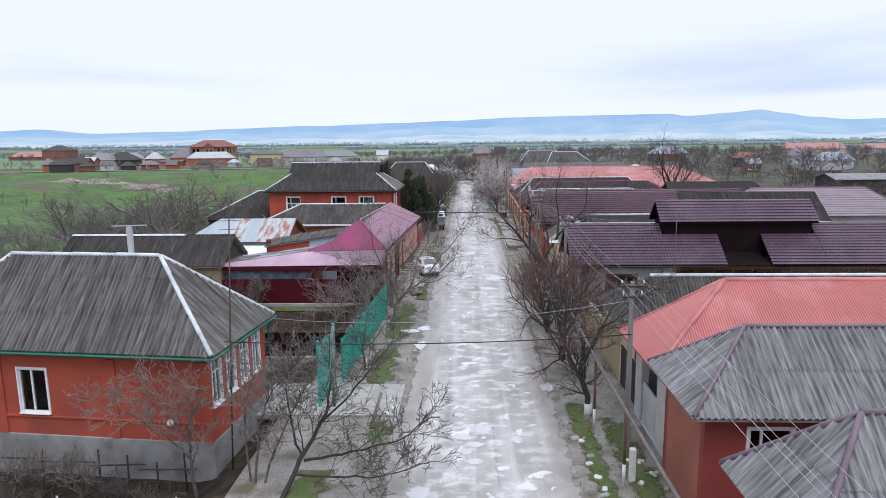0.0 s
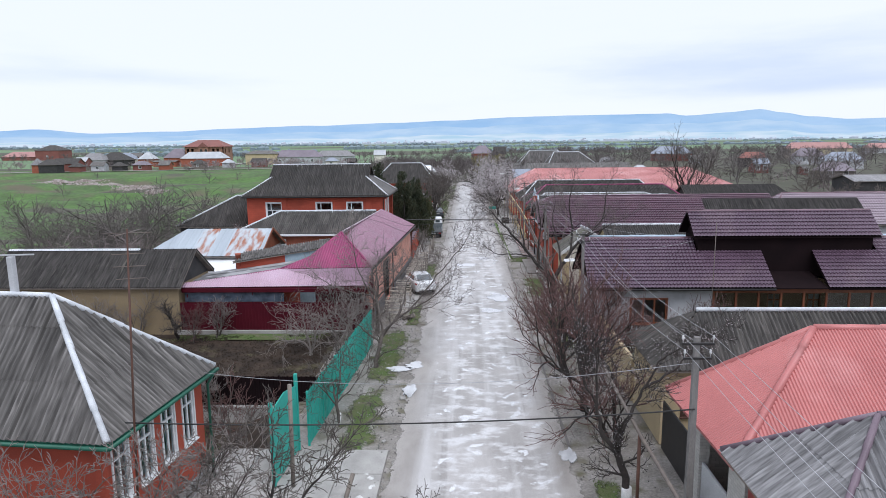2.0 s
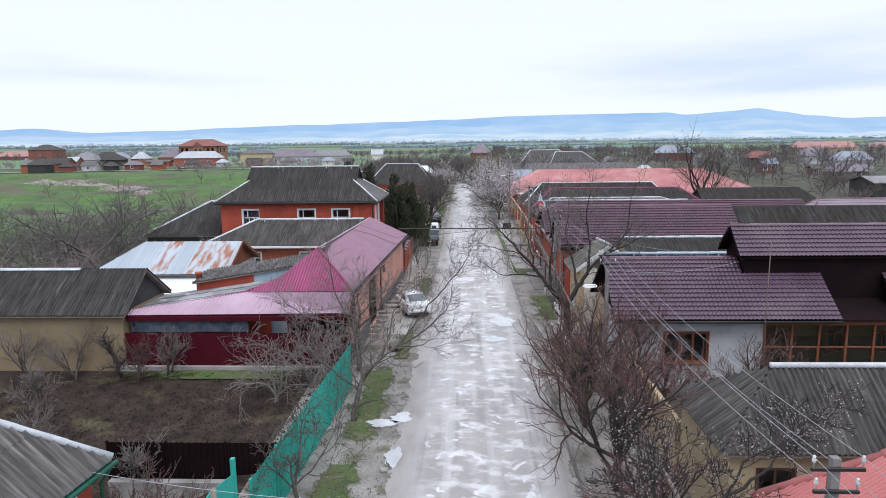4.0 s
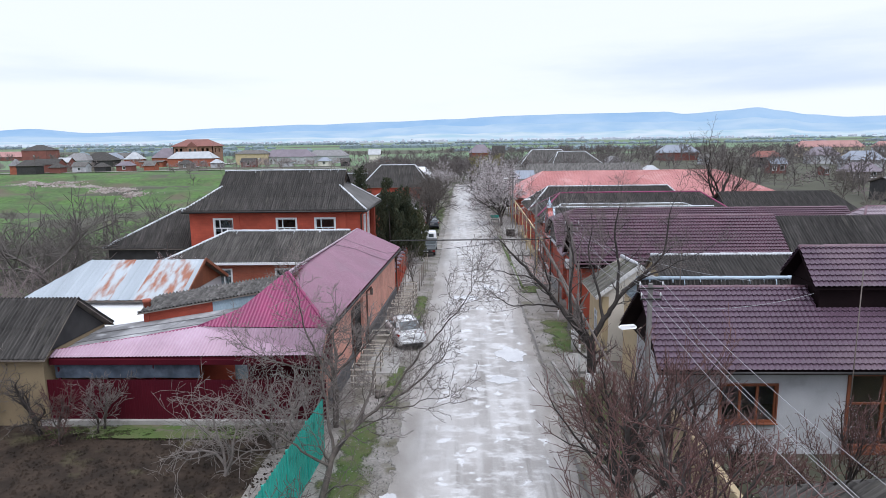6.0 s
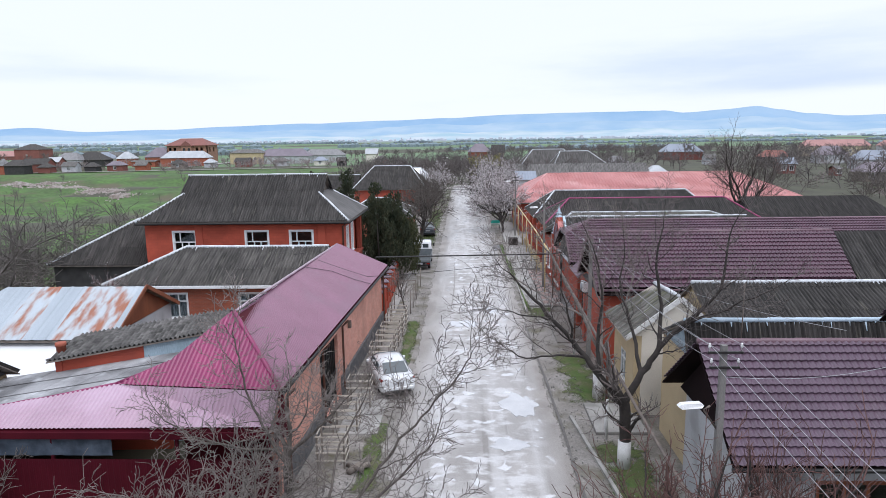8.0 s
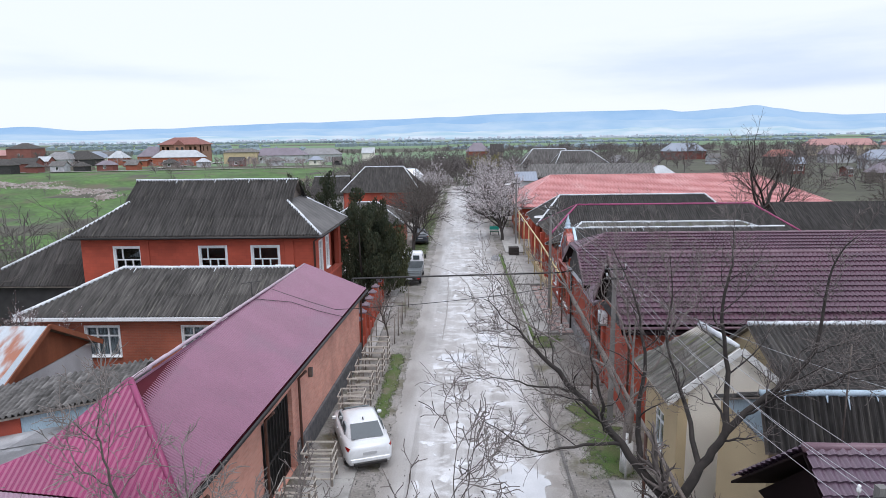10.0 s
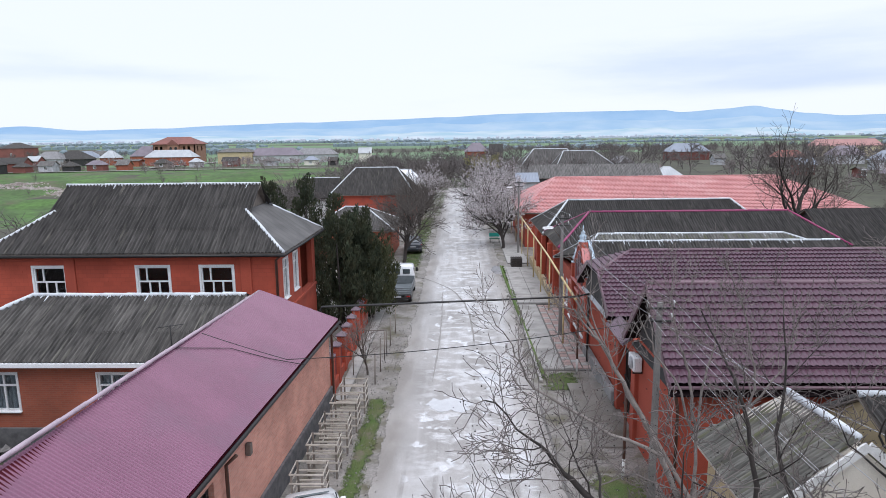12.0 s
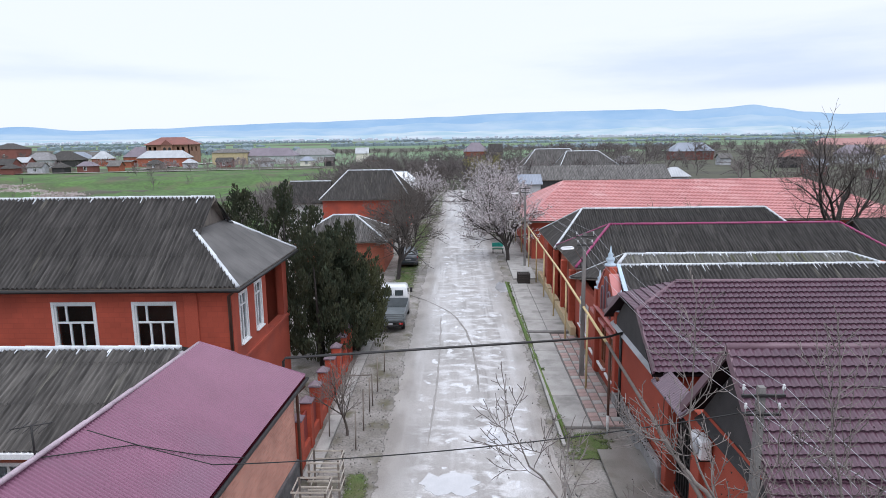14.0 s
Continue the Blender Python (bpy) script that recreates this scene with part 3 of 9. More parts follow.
def window(parent, a, b, u0, u1, z0, z1, ups=(0.5,), acrosses=(), material=None, sill=True, surround=0.0, face=0.07, label="", name="window"):
    """A window in the wall from a to b: outer frame, bars at shares of its width and height, panes, sill, and a flat surround."""
    material = material or WHITE_PAINT
    a3, b3 = Vector((*a, 0)), Vector((*b, 0))
    d = (b3 - a3).normalized()
    out = Vector((d.y, -d.x, 0))
    turn = Matrix(((d.x, -out.x, 0, a3.x), (d.y, -out.y, 0, a3.y), (0, 0, 1, 0), (0, 0, 0, 1)))
    m = Mesh()
    y0, y1 = 0.02, 0.11
    f = face
    m.border(u0, u1, z0, z1, f, y0, y1)
    w, h = u1 - u0, z1 - z0
    zs = [z0 + f, *[z0 + h * s for s in acrosses], z1 - f]
    rows = ups if ups and isinstance(ups[0], tuple) else [ups] * (len(zs) - 1)
    win = part(name, m.move(turn), material, parent, label)
    for z in zs[1:-1]:
        part("transom", Mesh().box(u0 + f, u1 - f, y0 + 0.006, y1 - 0.006, z - f / 2, z + f / 2, 0.006).move(turn), material, win)
    if surround:
        part("surround", Mesh().border(u0 - surround, u1 + surround, z0 - surround, z1 + surround, surround + 0.015, -0.03, 0.03).move(turn), material, win)
    for w0, w1, row in zip(zs, zs[1:], rows):
        xs = [u0 + f, *[u0 + w * s for s in row], u1 - f]
        for x in xs[1:-1]:
            part("mullion", Mesh().box(x - f / 2, x + f / 2, y0 + 0.003, y1 - 0.003, w0, w1, 0.006).move(turn), material, win)
        for x0, x1 in zip(xs, xs[1:]):
            part("pane", Mesh().box(x0 - 0.01, x1 + 0.01, 0.06, 0.068, w0 - 0.01, w1 + 0.01).move(turn), GLASS, win)
    if sill:
        part("sill", Mesh().box(u0 - 0.06, u1 + 0.06, -0.1, 0.02, z0 - 0.05, z0 - 0.004, 0.01).move(turn), material, win)
    return win


def profile(kind):
    """Across a roof sheet: the wave's width, its sampled heights, the length of a course and its step, and a sheet's width in waves."""
    if kind == "slate":
        return 0.165, [0.056 * math.cos(2 * math.pi * i / 6) for i in range(6)], 1.55, 0.022, 7
    if kind == "wide":
        return 0.195, [0.055 * math.cos(2 * math.pi * i / 6) for i in range(6)], 1.55, 0.022, 4
    if kind == "tile":
        return 0.225, [0.0, 0.005, 0.022, 0.036, 0.032, 0.012], 0.34, 0.055, 5
    if kind == "small_tile":
        return 0.19, [0.0, 0.006, 0.025, 0.04, 0.035, 0.013], 0.25, 0.06, 6
    if kind == "rib":
        return 0.17, [0.0, 0.0, 0.028, 0.028], 9.0, 0.01, 8
    if kind == "fine":
        return 0.12, [0.0, 0.0, 0.034, 0.034], 9.0, 0.01, 11
    return 0.6, [0.0, 0.0, 0.0, 0.0, 0.025], 9.0, 0.01, 2


def roof_face(roof, pts, kind, material, pieces=True, lift=0.05, name="roof_sheet", wave=1.0):
    """Covers one flat slope with sheets. pts: the eave from its left to its right end as seen from outside, then on round the slope."""
    p = [Vector(q) for q in pts]
    e = (p[1] - p[0]).normalized()
    up = max(p[2:], key=lambda q: (q - p[0]).cross(e).length) - p[0]
    nrm = e.cross(up).normalized()
    if nrm.z < 0:
        nrm = -nrm
    v_ax = nrm.cross(e).normalized()
    flat = [((q - p[0]).dot(e), (q - p[0]).dot(v_ax)) for q in p]
    if abs(e.y) > abs(e.x):
        material = TURNED.get(material, material)
    width, heights, course, step, per = profile(kind)
    width *= wave
    lo, hi = min(q[0] for q in flat), max(q[0] for q in flat)
    top = max(q[1] for q in flat)

    def span(u):
        u = min(max(u, lo + 1e-5), hi - 1e-5)
        vs = []
        for (ua, va), (ub, vb) in zip(flat, flat[1:] + flat[:1]):
            if (ua - u) * (ub - u) <= 0 and abs(ub - ua) > 1e-9:
                vs.append(va + (vb - va) * (u - ua) / (ub - ua))
        return (min(vs), max(vs)) if vs else (0, 0)

    n = len(heights)
    cols = []
    i = 0
    while True:
        u = lo + width * (i / n)
        if u >= hi:
            cols.append((hi, heights[i % n], i))
            break
        cols.append((u, heights[i % n], i))
        i += 1
    spans = [span(c[0]) for c in cols]
    rows = max(1, math.ceil(top / course))
    sheet_rows = rows if kind not in ("slate", "wide") else 1
    whole = Mesh()
    group = per * n
    starts = range(0, len(cols) - 1, group)
    rnd = random.Random(int(abs(p[0].x * 31 + p[0].y * 17) * 10) + len(pts))
    for r0 in range(0, rows, sheet_rows):
        for s in starts:
            m = Mesh() if pieces else whole
            before = None
            tilt = rnd.uniform(-0.006, 0.006) if kind in ("slate", "wide") else 0
            for r in range(r0, min(rows, r0 + sheet_rows)):
                b0, b1 = r * course, (r + 1) * course + (0.05 if kind in ("slate", "wide") else 0.0)
                k = len(m.v)
                idx = range(s, min(s + group, len(cols) - 1) + 1)
                any_face = False
                line = []
                for c in idx:
                    u, h, _ = cols[c]
                    v0, v1 = max(spans[c][0], b0), min(spans[c][1], b1)
                    ok = v1 > v0 + 1e-4
                    if not ok:
                        v0 = v1 = min(max(b0, spans[c][0]), spans[c][1])
                    f0 = 1 - (v0 - b0) / (b1 - b0)
                    f1 = 1 - (v1 - b0) / (b1 - b0)
                    base = p[0] + e * u
                    line.append((ok, base + v_ax * v0 + nrm * (lift + h + step * f0 + tilt), base + v_ax * v1 + nrm * (lift + h + step * f1 + tilt)))
                for q in line:
                    m.v += [tuple(q[1]), tuple(q[2])]
                for j in range(len(line) - 1):
                    if line[j][0] or line[j + 1][0]:
                        o = k + 2 * j
                        m.f.append((o, o + 2, o + 3, o + 1))
                        if before is not None:
                            w = before + 2 * j
                            m.f.append((w + 1, w + 3, o + 2, o))
                before = k
            if pieces and m.f:
                part(name, m, material, roof)
    if not pieces and whole.f:
        ob = part("roof_covering", whole, material, roof)
        ob["kind"] = "stuff"
    return nrm


def ridge_cap(roof, a, b, material, r=0.085, lift=0.08, drips=0, down=None):
    """A rounded cap along a ridge or hip, with mortar that has run down on one side."""
    a, b = Vector(a) + Vector((0, 0, lift)), Vector(b) + Vector((0, 0, lift))
    n = max(2, int((b - a).length / 0.9))
    rnd = random.Random(int((a.x * 7 + b.y * 13) * 10))
    m = Mesh(True)
    line, radii = [], []
    for i in range(n):
        w = Vector((rnd.uniform(-0.01, 0.01), rnd.uniform(-0.01, 0.01), rnd.uniform(-0.008, 0.008)))
        line += [a.lerp(b, (i + 0.01) / n) + w, a.lerp(b, (i + 0.98) / n) + w]
        radii += [r * 1.1, r * 0.92]
    m.tube(line, radii, 8)
    cap = part("ridge_cap", m, material, roof)
    if drips and down is not None:
        d = Mesh()
        down = Vector(down)
        e = (b - a).normalized()
        up = e.cross(down).normalized()
        up = up if up.z > 0 else -up
        long = (b - a).length
        u = 0.1
        while u < long - 0.1:
            h = rnd.choice((0.08, 0.12, 0.2, 0.35, 0.6)) * drips * rnd.uniform(0.6, 1.3)
            w = rnd.uniform(0.03, 0.09)
            o = a + e * u + up * (0.0 + 0.025) - Vector((0, 0, 0.02))
            d.prism([o, o + e * w, o + e * (w * 0.6) + down * h + up * 0.01, o + e * (w * 0.35) + down * h * 0.96 + up * 0.01], up * 0.02)
            u += rnd.uniform(0.06, 0.34)
        part("mortar_run", d, material, roof)
    return cap


def hip_house(name, label, rect, z0, ze, ridge, walls, roof_kind, roof_mat, cap, category="house", over=0.35, wins=(), plinth=None, pieces=True,
              drips=0, roof_part_label="", faces="SNWE", gable_mat=None, fascia=None, wall_mats=None, cap_r=0.085):
    """A house on a rectangle with a ridged roof. rect and ze: the eave; ridge: (xa, xb, y, z). An end where the ridge reaches the eave is a gable.
    wins: (side, u0, u1, z0, z1, bars up, bars across, material, surround)."""
    x0, x1, y0, y1 = rect
    xa, xb, yr, zr = ridge
    h = thing(name, ((x0 + x1) / 2, (y0 + y1) / 2, z0), label, category)
    west_gable, east_gable = xa <= x0 + 0.01, xb >= x1 - 0.01
    wx0, wx1 = x0 + over, x1 - over
    wy0, wy1 = y0 + over, y1 - over
    corners = {"S": ((wx0, wy0), (wx1, wy0)), "E": ((wx1, wy0), (wx1, wy1)), "N": ((wx1, wy1), (wx0, wy1)), "W": ((wx0, wy1), (wx0, wy0))}
    top = ze + over * 0.35
    for side, (a, b) in corners.items():
        holes = [w[1:5] for w in wins if w[0] == side]
        wall(h, a, b, plinth[0] if plinth else z0, top, (wall_mats or {}).get(side, walls), holes, inset=0.3 if side in "EW" else 0.0)
        for w in wins:
            if w[0] == side:
                window(h, a, b, *w[1:5], ups=w[5], acrosses=w[6], material=w[7], surround=w[8])
    if plinth:
        m = Mesh().box(wx0 - 0.05, wx1 + 0.05, wy0 - 0.05, wy1 + 0.05, z0, plinth[0], 0.02)
        part("plinth", m, plinth[1], h)
    slopes = {"S": [(x0, y0, ze), (x1, y0, ze), (xb, yr, zr), (xa, yr, zr)], "N": [(x1, y1, ze), (x0, y1, ze), (xa, yr, zr), (xb, yr, zr)]}
    if not west_gable:
        slopes["W"] = [(x0, y1, ze), (x0, y0, ze), (xa, yr, zr)]
    if not east_gable:
        slopes["E"] = [(x1, y0, ze), (x1, y1, ze), (xb, yr, zr)]
    base = Mesh()
    for s in slopes.values():
        base.prism([Vector(q) - Vector((0, 0, 0.06)) for q in s], (0, 0, 0.05))
    roof = part("roof", base, fascia or WOOD_OLD, h, roof_part_label)
    for s, pts in slopes.items():
        if s in faces:
            roof_face(roof, pts, roof_kind, roof_mat, pieces, wave=1.0 if pieces or (x1 - x0) * (y1 - y0) < 200 else 1.8)
    for gable, gx, at in ((west_gable, wx0, x0), (east_gable, wx1, x1)):
        if gable:
            k = (zr - ze) / max(0.1, yr - y0)
            m = Mesh().prism([(gx, wy0, top - 0.02), (gx, wy1, top - 0.02), (gx, yr, zr - 0.08)], (0.25 if gx == wx0 else -0.25, 0, 0))
            part("gable", m, gable_mat or walls, h)
    if cap:
        r = cap_r
        ridge_cap(roof, (xa, yr, zr), (xb, yr, zr), cap, r, drips=drips, down=(Vector((xa, y0, ze)) - Vector((xa, yr, zr))).normalized())
        if not west_gable:
            ridge_cap(roof, (x0, y0, ze), (xa, yr, zr), cap, r)
            ridge_cap(roof, (x0, y1, ze), (xa, yr, zr), cap, r)
        if not east_gable:
            ridge_cap(roof, (x1, y0, ze), (xb, yr, zr), cap, r)
            ridge_cap(roof, (x1, y1, ze), (xb, yr, zr), cap, r)
    return h, roof


# ---- ground, road, verges ----
def ground_z(x, y):
    """The lie of the land: the street is level, the yards on its west fall away, a hollow lies beyond them and a bank rises to the far houses."""
    def ramp(v, a, b):
        t = min(max((v - a) / (b - a), 0), 1)
        return t * t * (3 - 2 * t)
    z = 0.0
    yard = ramp(-x, 7.6, 10.0) * (1.0 - 0.8 * ramp(y, 29, 41))
    z -= yard
    hollow = ramp(-x, 24, 44) * ramp(y, 30, 70) * (1 - ramp(y, 195, 285))
    z -= 5.5 * hollow
    z -= 1.5 * ramp(-x, 14, 40) * ramp(y, 200, 290)
    if x < -30 and y > 60:
        z += (1.8 * noise.noise((x * 0.022, y * 0.03, 0)) + 1.3 * noise.noise((x * 0.06, y * 0.075, 4)) + 0.5 * noise.noise((x * 0.17, y * 0.2, 8))) * ramp(y, 60, 90) * (1 - ramp(y, 270, 300))
    return z


def ground_slot(x, y):
    w = 5 * noise.noise((x * 0.05, y * 0.05, 3.0))
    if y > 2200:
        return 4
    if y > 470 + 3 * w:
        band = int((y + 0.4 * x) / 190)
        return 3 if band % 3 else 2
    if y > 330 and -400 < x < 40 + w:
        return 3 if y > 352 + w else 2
    if x < -24 + w and y > 62 + w:
        return 2 if noise.noise((x * 0.03, y * 0.045, 9)) + (0.3 if y < 120 else 0) > 0.3 else 1
    if x > 7.3 and 33 < y < 42:
        return 2
    if x > 14 and y > 40 or y > 175:
        return 2
    if -40 < x < -7.6 and 27 < y < 44:
        return 5
    if x < -7.8 and y < 28:
        return 5
    if x < -9 and y < 60 + w:
        return 2
    return 0


def build_ground():
    def steps(a, b, n, power=1.0):
        return [a + (b - a) * (i / n) ** power for i in range(n)]
    xs = sorted({-4800, -3000, -1800, -1100, -700, *range(-500, -160, 30), *range(-160, -40, 6), *[v * 0.5 for v in range(-80, 44)], *range(22, 60, 4), *range(60, 200, 20), *range(200, 520, 40), 700, 1100, 1800, 3000, 4800})
    ys = sorted({-600, -200, -80, *range(-40, 0, 5), *range(0, 120, 1), *range(120, 300, 4), *range(300, 520, 10), *range(520, 1100, 40), *range(1100, 2300, 120), 3000, 4000, 4900})
    m = Mesh(True)
    nx = len(xs)
    m.v = [(x, y, ground_z(x, y) - 0.01 + (0.03 * noise.noise((x * 0.9, y * 0.9, 0)) if abs(x) > 7.5 else 0)) for y in ys for x in xs]
    slots = []
    for j in range(len(ys) - 1):
        for i in range(nx - 1):
            m.f.append((j * nx + i, j * nx + i + 1, j * nx + nx + i + 1, j * nx + nx + i))
            slots.append(ground_slot((xs[i] + xs[i + 1]) / 2, (ys[j] + ys[j + 1]) / 2))
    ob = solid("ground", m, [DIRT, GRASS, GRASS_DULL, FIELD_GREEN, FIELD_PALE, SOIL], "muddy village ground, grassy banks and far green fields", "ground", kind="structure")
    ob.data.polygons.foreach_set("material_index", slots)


build_ground()


def build_road():
    m = Mesh(True)
    n, k = 340, 15
    for j in range(n + 1):
        y = -40 + j * 0.65
        left = -3.05 + 0.25 * noise.noise((1.3, y * 0.25, 0)) + 0.1 * noise.noise((7.3, y * 1.1, 0))
        right = 3.8 + 0.2 * noise.noise((4.3, y * 0.25, 5)) + 0.1 * noise.noise((2.3, y * 1.1, 8))
        for i in range(k + 1):
            s = i / k
            x = left + (right - left) * s
            edge = min(s, 1 - s)
            z = 0.035 * min(1, edge * 8) + 0.012 * noise.noise((x * 0.8, y * 0.5, 0)) * min(1, edge * 8) + 0.004
            m.v.append((x, y, z))
    for j in range(n):
        for i in range(k):
            a = j * (k + 1) + i
            m.f.append((a, a + 1, a + k + 2, a + k + 1))
    solid("road", m, ROAD, "worn wet village road, pale patches and puddles", "road", kind="structure")


build_road()


def build_hills():
    """Ranges of hills far behind the plain. The outermost follows the skyline: bearing in degrees from the street and height in degrees."""
    skyline = ((-60, 1.1), (-36.4, 1.14), (-34.3, 1.26), (-30.2, 0.94), (-24.9, 1.07), (-20.6, 1.28), (-13.1, 1.48), (-6.3, 1.67), (-1.4, 1.81), (3.6, 2.03), (8.4, 2.1), (13.1, 2.1), (16.6, 2.16),
               (18.2, 1.9), (21.4, 2.05), (23.6, 2.22), (25.2, 1.97), (27.3, 1.61), (29.8, 1.36), (33, 1.4), (60, 1.5))
    # haze is painted in: the lower, nearer ranges are paler and glow faintly
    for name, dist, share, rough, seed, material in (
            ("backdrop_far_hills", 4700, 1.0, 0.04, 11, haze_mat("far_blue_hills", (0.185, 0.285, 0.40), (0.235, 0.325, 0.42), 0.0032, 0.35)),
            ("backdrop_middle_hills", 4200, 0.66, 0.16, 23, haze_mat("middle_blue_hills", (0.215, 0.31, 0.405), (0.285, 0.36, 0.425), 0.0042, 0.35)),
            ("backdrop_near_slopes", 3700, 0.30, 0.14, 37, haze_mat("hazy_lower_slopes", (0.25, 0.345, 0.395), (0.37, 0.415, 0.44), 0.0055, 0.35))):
        m = Mesh(True)
        n = 300
        for i in range(n + 1):
            deg = -58 + 116 * i / n
            az = radians(deg)
            for (a, ea), (b, eb) in zip(skyline, skyline[1:]):
                if a <= deg <= b:
                    t = (deg - a) / (b - a)
                    el = ea + (eb - ea) * t * t * (3 - 2 * t)
                    break
            h = dist * math.tan(radians(el * (share + rough * noise.noise((az * 9, seed, 0)) + rough * 0.5 * noise.noise((az * 30, seed, 3)))))
            for r, z in ((dist - 500, -8), (dist - 200, h * 0.55), (dist, h), (dist + 150, h * 0.7)):
                m.v.append((r * math.sin(az), r * math.cos(az), z))
        for i in range(n):
            for j in range(3):
                a = i * 4 + j
                m.f.append((a, a + 4, a + 5, a + 1))
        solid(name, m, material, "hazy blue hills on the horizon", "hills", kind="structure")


build_hills()


# ---- west side of the street ----

# the orange corner house, turned a little to the street
SE = Vector((-9.0, 21.05, 0))
house_a, roof_a = hip_house(
    "house", "orange-red rendered house with grey slate hip roof", (-21.8, -9.0, 21.05, 26.65), -1.05, 3.9, (-18.58, -12.25, 23.7, 6.95), ORANGE, "slate", SLATE, CAP_WHITE,
    plinth=(0.55, PLINTH), fascia=GREEN_TRIM,
    wins=[("S", 4.55, 5.7, 1.4, 3.12, (0.45,), (), WHITE_PAINT, 0.06), ("S", 8.9 - 7.4, 2.6, 1.4, 3.12, (0.45,), (), WHITE_PAINT, 0.06)]
         + [("E", u, u + 0.68, 1.85, 3.6, (0.5,), (0.72,), WHITE_PAINT, 0.05) for u in (0.22, 1.38, 2.52, 3.66)])
for z in (1.22, 3.62):
    part("string_course", Mesh().box(-21.5, -9.3, 21.34, 21.42, z, z + 0.09, 0.015), ORANGE, house_a)
for x in (-13.3, -9.66, -17.9):
    part("pilaster", Mesh().box(x, x + 0.36, 21.335, 21.425, 0.55, 3.6, 0.015), ORANGE, house_a)
gut = Mesh(True).tube([(-21.9, 20.98, 3.84), (-8.93, 20.98, 3.84)], 0.06, 8).tube([(-8.93, 20.98, 3.84), (-8.93, 26.7, 3.84)], 0.06, 8)
part("gutter", gut, GREEN_TRIM, house_a, "dark green gutter")
part("downpipe", Mesh(True).tube([(-8.95, 26.6, 3.84), (-9.2, 26.45, 3.4), (-9.2, 26.45, -0.2)], 0.045, 8), GREEN_TRIM, house_a)
part("lamp_globe", Mesh(True).turned((-10.9, 21.3, 1.15), [(0.0, 0), (0.1, 0.05), (0.14, 0.14), (0.1, 0.23), (0.0, 0.28)], 12), CERAMIC, house_a, "round white wall lamp")
part("vent_pipe", Mesh().box(-13.6, -13.42, 23.75, 23.93, 6.6, 8.12, 0.02).beam((-14.25, 23.86, 8.13), (-12.75, 23.82, 8.19), 0.05, 0.035), GREY_RENDER, house_a, "tall pale grey vent pipe with a thin crossbar")
house_a.matrix_basis = Matrix.Translation(SE) @ pose(0, 0, 0, 0, 0, -5.2) @ Matrix.Translation(-SE) @ house_a.matrix_basis

# the long clay shed
shed, _ = hip_house("shed", "ochre clay shed with dark slate roof", (-29.3, -17.2, 43.2, 48.4), -0.4, 2.75, (-29.3, -17.2, 45.8, 4.62), OCHRE, "slate", SLATE_DARK, None,
                    category="shed", gable_mat=GREY_DARK, over=0.3)
part("ridge_cap", Mesh().prism([(-29.3, 45.62, 4.64), (-29.3, 45.8, 4.74), (-29.3, 45.98, 4.64)], (8.5, 0, 0)), CAP_WHITE, shed)

# the long mauve-roofed house along the street
mauve = thing("house", (-7, 54, 0), "long brick house with mauve metal roof", "house")
holes = [(5.15, 8.1, 0.05, 3.0)]
K = Vector((-5.85, 44.15, 3.76))
F = Vector((-6.06, 43.8, 2.7))
L = Vector((-11.8, 45.6, 3.39))
TOP = Vector((-8.16, 46.9, 5.52))


def face_x(y, out=0.0):
    """The street front stands a little askew to the street."""
    return -5.3 - 0.042 * (64.0 - y) + out


wall(mauve, (face_x(44.5), 44.5), (face_x(64), 64.0), 0.0, 3.6, BRICK_TAN, holes)
part("end_wall", Mesh().prism([(-5.31, 63.98, 0), (-5.31, 63.98, 3.6), (-7.7, 62.75, 5.1), (-7.7, 62.75, 0)], (0, -0.25, 0)), BRICK_TAN, mauve)
back = part("back_wall", Mesh().prism([(-8.14, 46.9, 0), (-7.72, 62.8, 0), (-7.72, 62.8, 4.6), (-8.14, 46.9, 4.9)], (0.25, 0, 0)), BRICK_TAN, mauve)
wall(mauve, (-10.0, 45.6), (-6.5, 45.6), 0.0, 3.3, BURGUNDY, inset=0.3)
for y0, y1 in ((52.9, 64.02), (44.75, 49.8)):
    part("plinth", Mesh().prism([(face_x(y0, -0.02), y0, 0), (face_x(y0, 0.1), y0, 0), (face_x(y1, 0.1), y1, 0), (face_x(y1, -0.02), y1, 0)], (0, 0, 0.85)), STONE, mauve, "dark stone plinth")
E_PTS = [K, (-4.95, 64.2, 3.66), (-7.7, 62.7, 5.27), TOP]
S_PTS = [L, K, TOP, (-10.0, 45.95, 4.07)]
C_PTS = [(-17.45, 43.8, 2.6), F, L, (-13.9, 45.05, 3.1), (-17.45, 44.25, 2.74)]
base = Mesh()
for pts in (E_PTS, S_PTS):
    base.prism([Vector(q) - Vector((0, 0, 0.22)) for q in pts], (0, 0, 0.05))
roof_m = part("roof", base, BURGUNDY, mauve, "mauve ribbed metal roof")
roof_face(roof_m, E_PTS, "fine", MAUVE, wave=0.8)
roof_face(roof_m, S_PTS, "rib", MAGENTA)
ridge_cap(roof_m, E_PTS[2], TOP, mat("pale_mauve_ridge_flashing", (0.50, 0.40, 0.46), None, 2.0, 0.4, 0.05), 0.055, 0.03)
ridge_cap(roof_m, K, TOP, MAGENTA, 0.08, 0.05)
ridge_cap(roof_m, S_PTS[3], TOP, MAGENTA, 0.07, 0.05)
ridge_cap(roof_m, L, S_PTS[3], MAGENTA, 0.07, 0.05)
ridge_cap(roof_m, E_PTS[1], E_PTS[2], MAUVE, 0.07, 0.03)
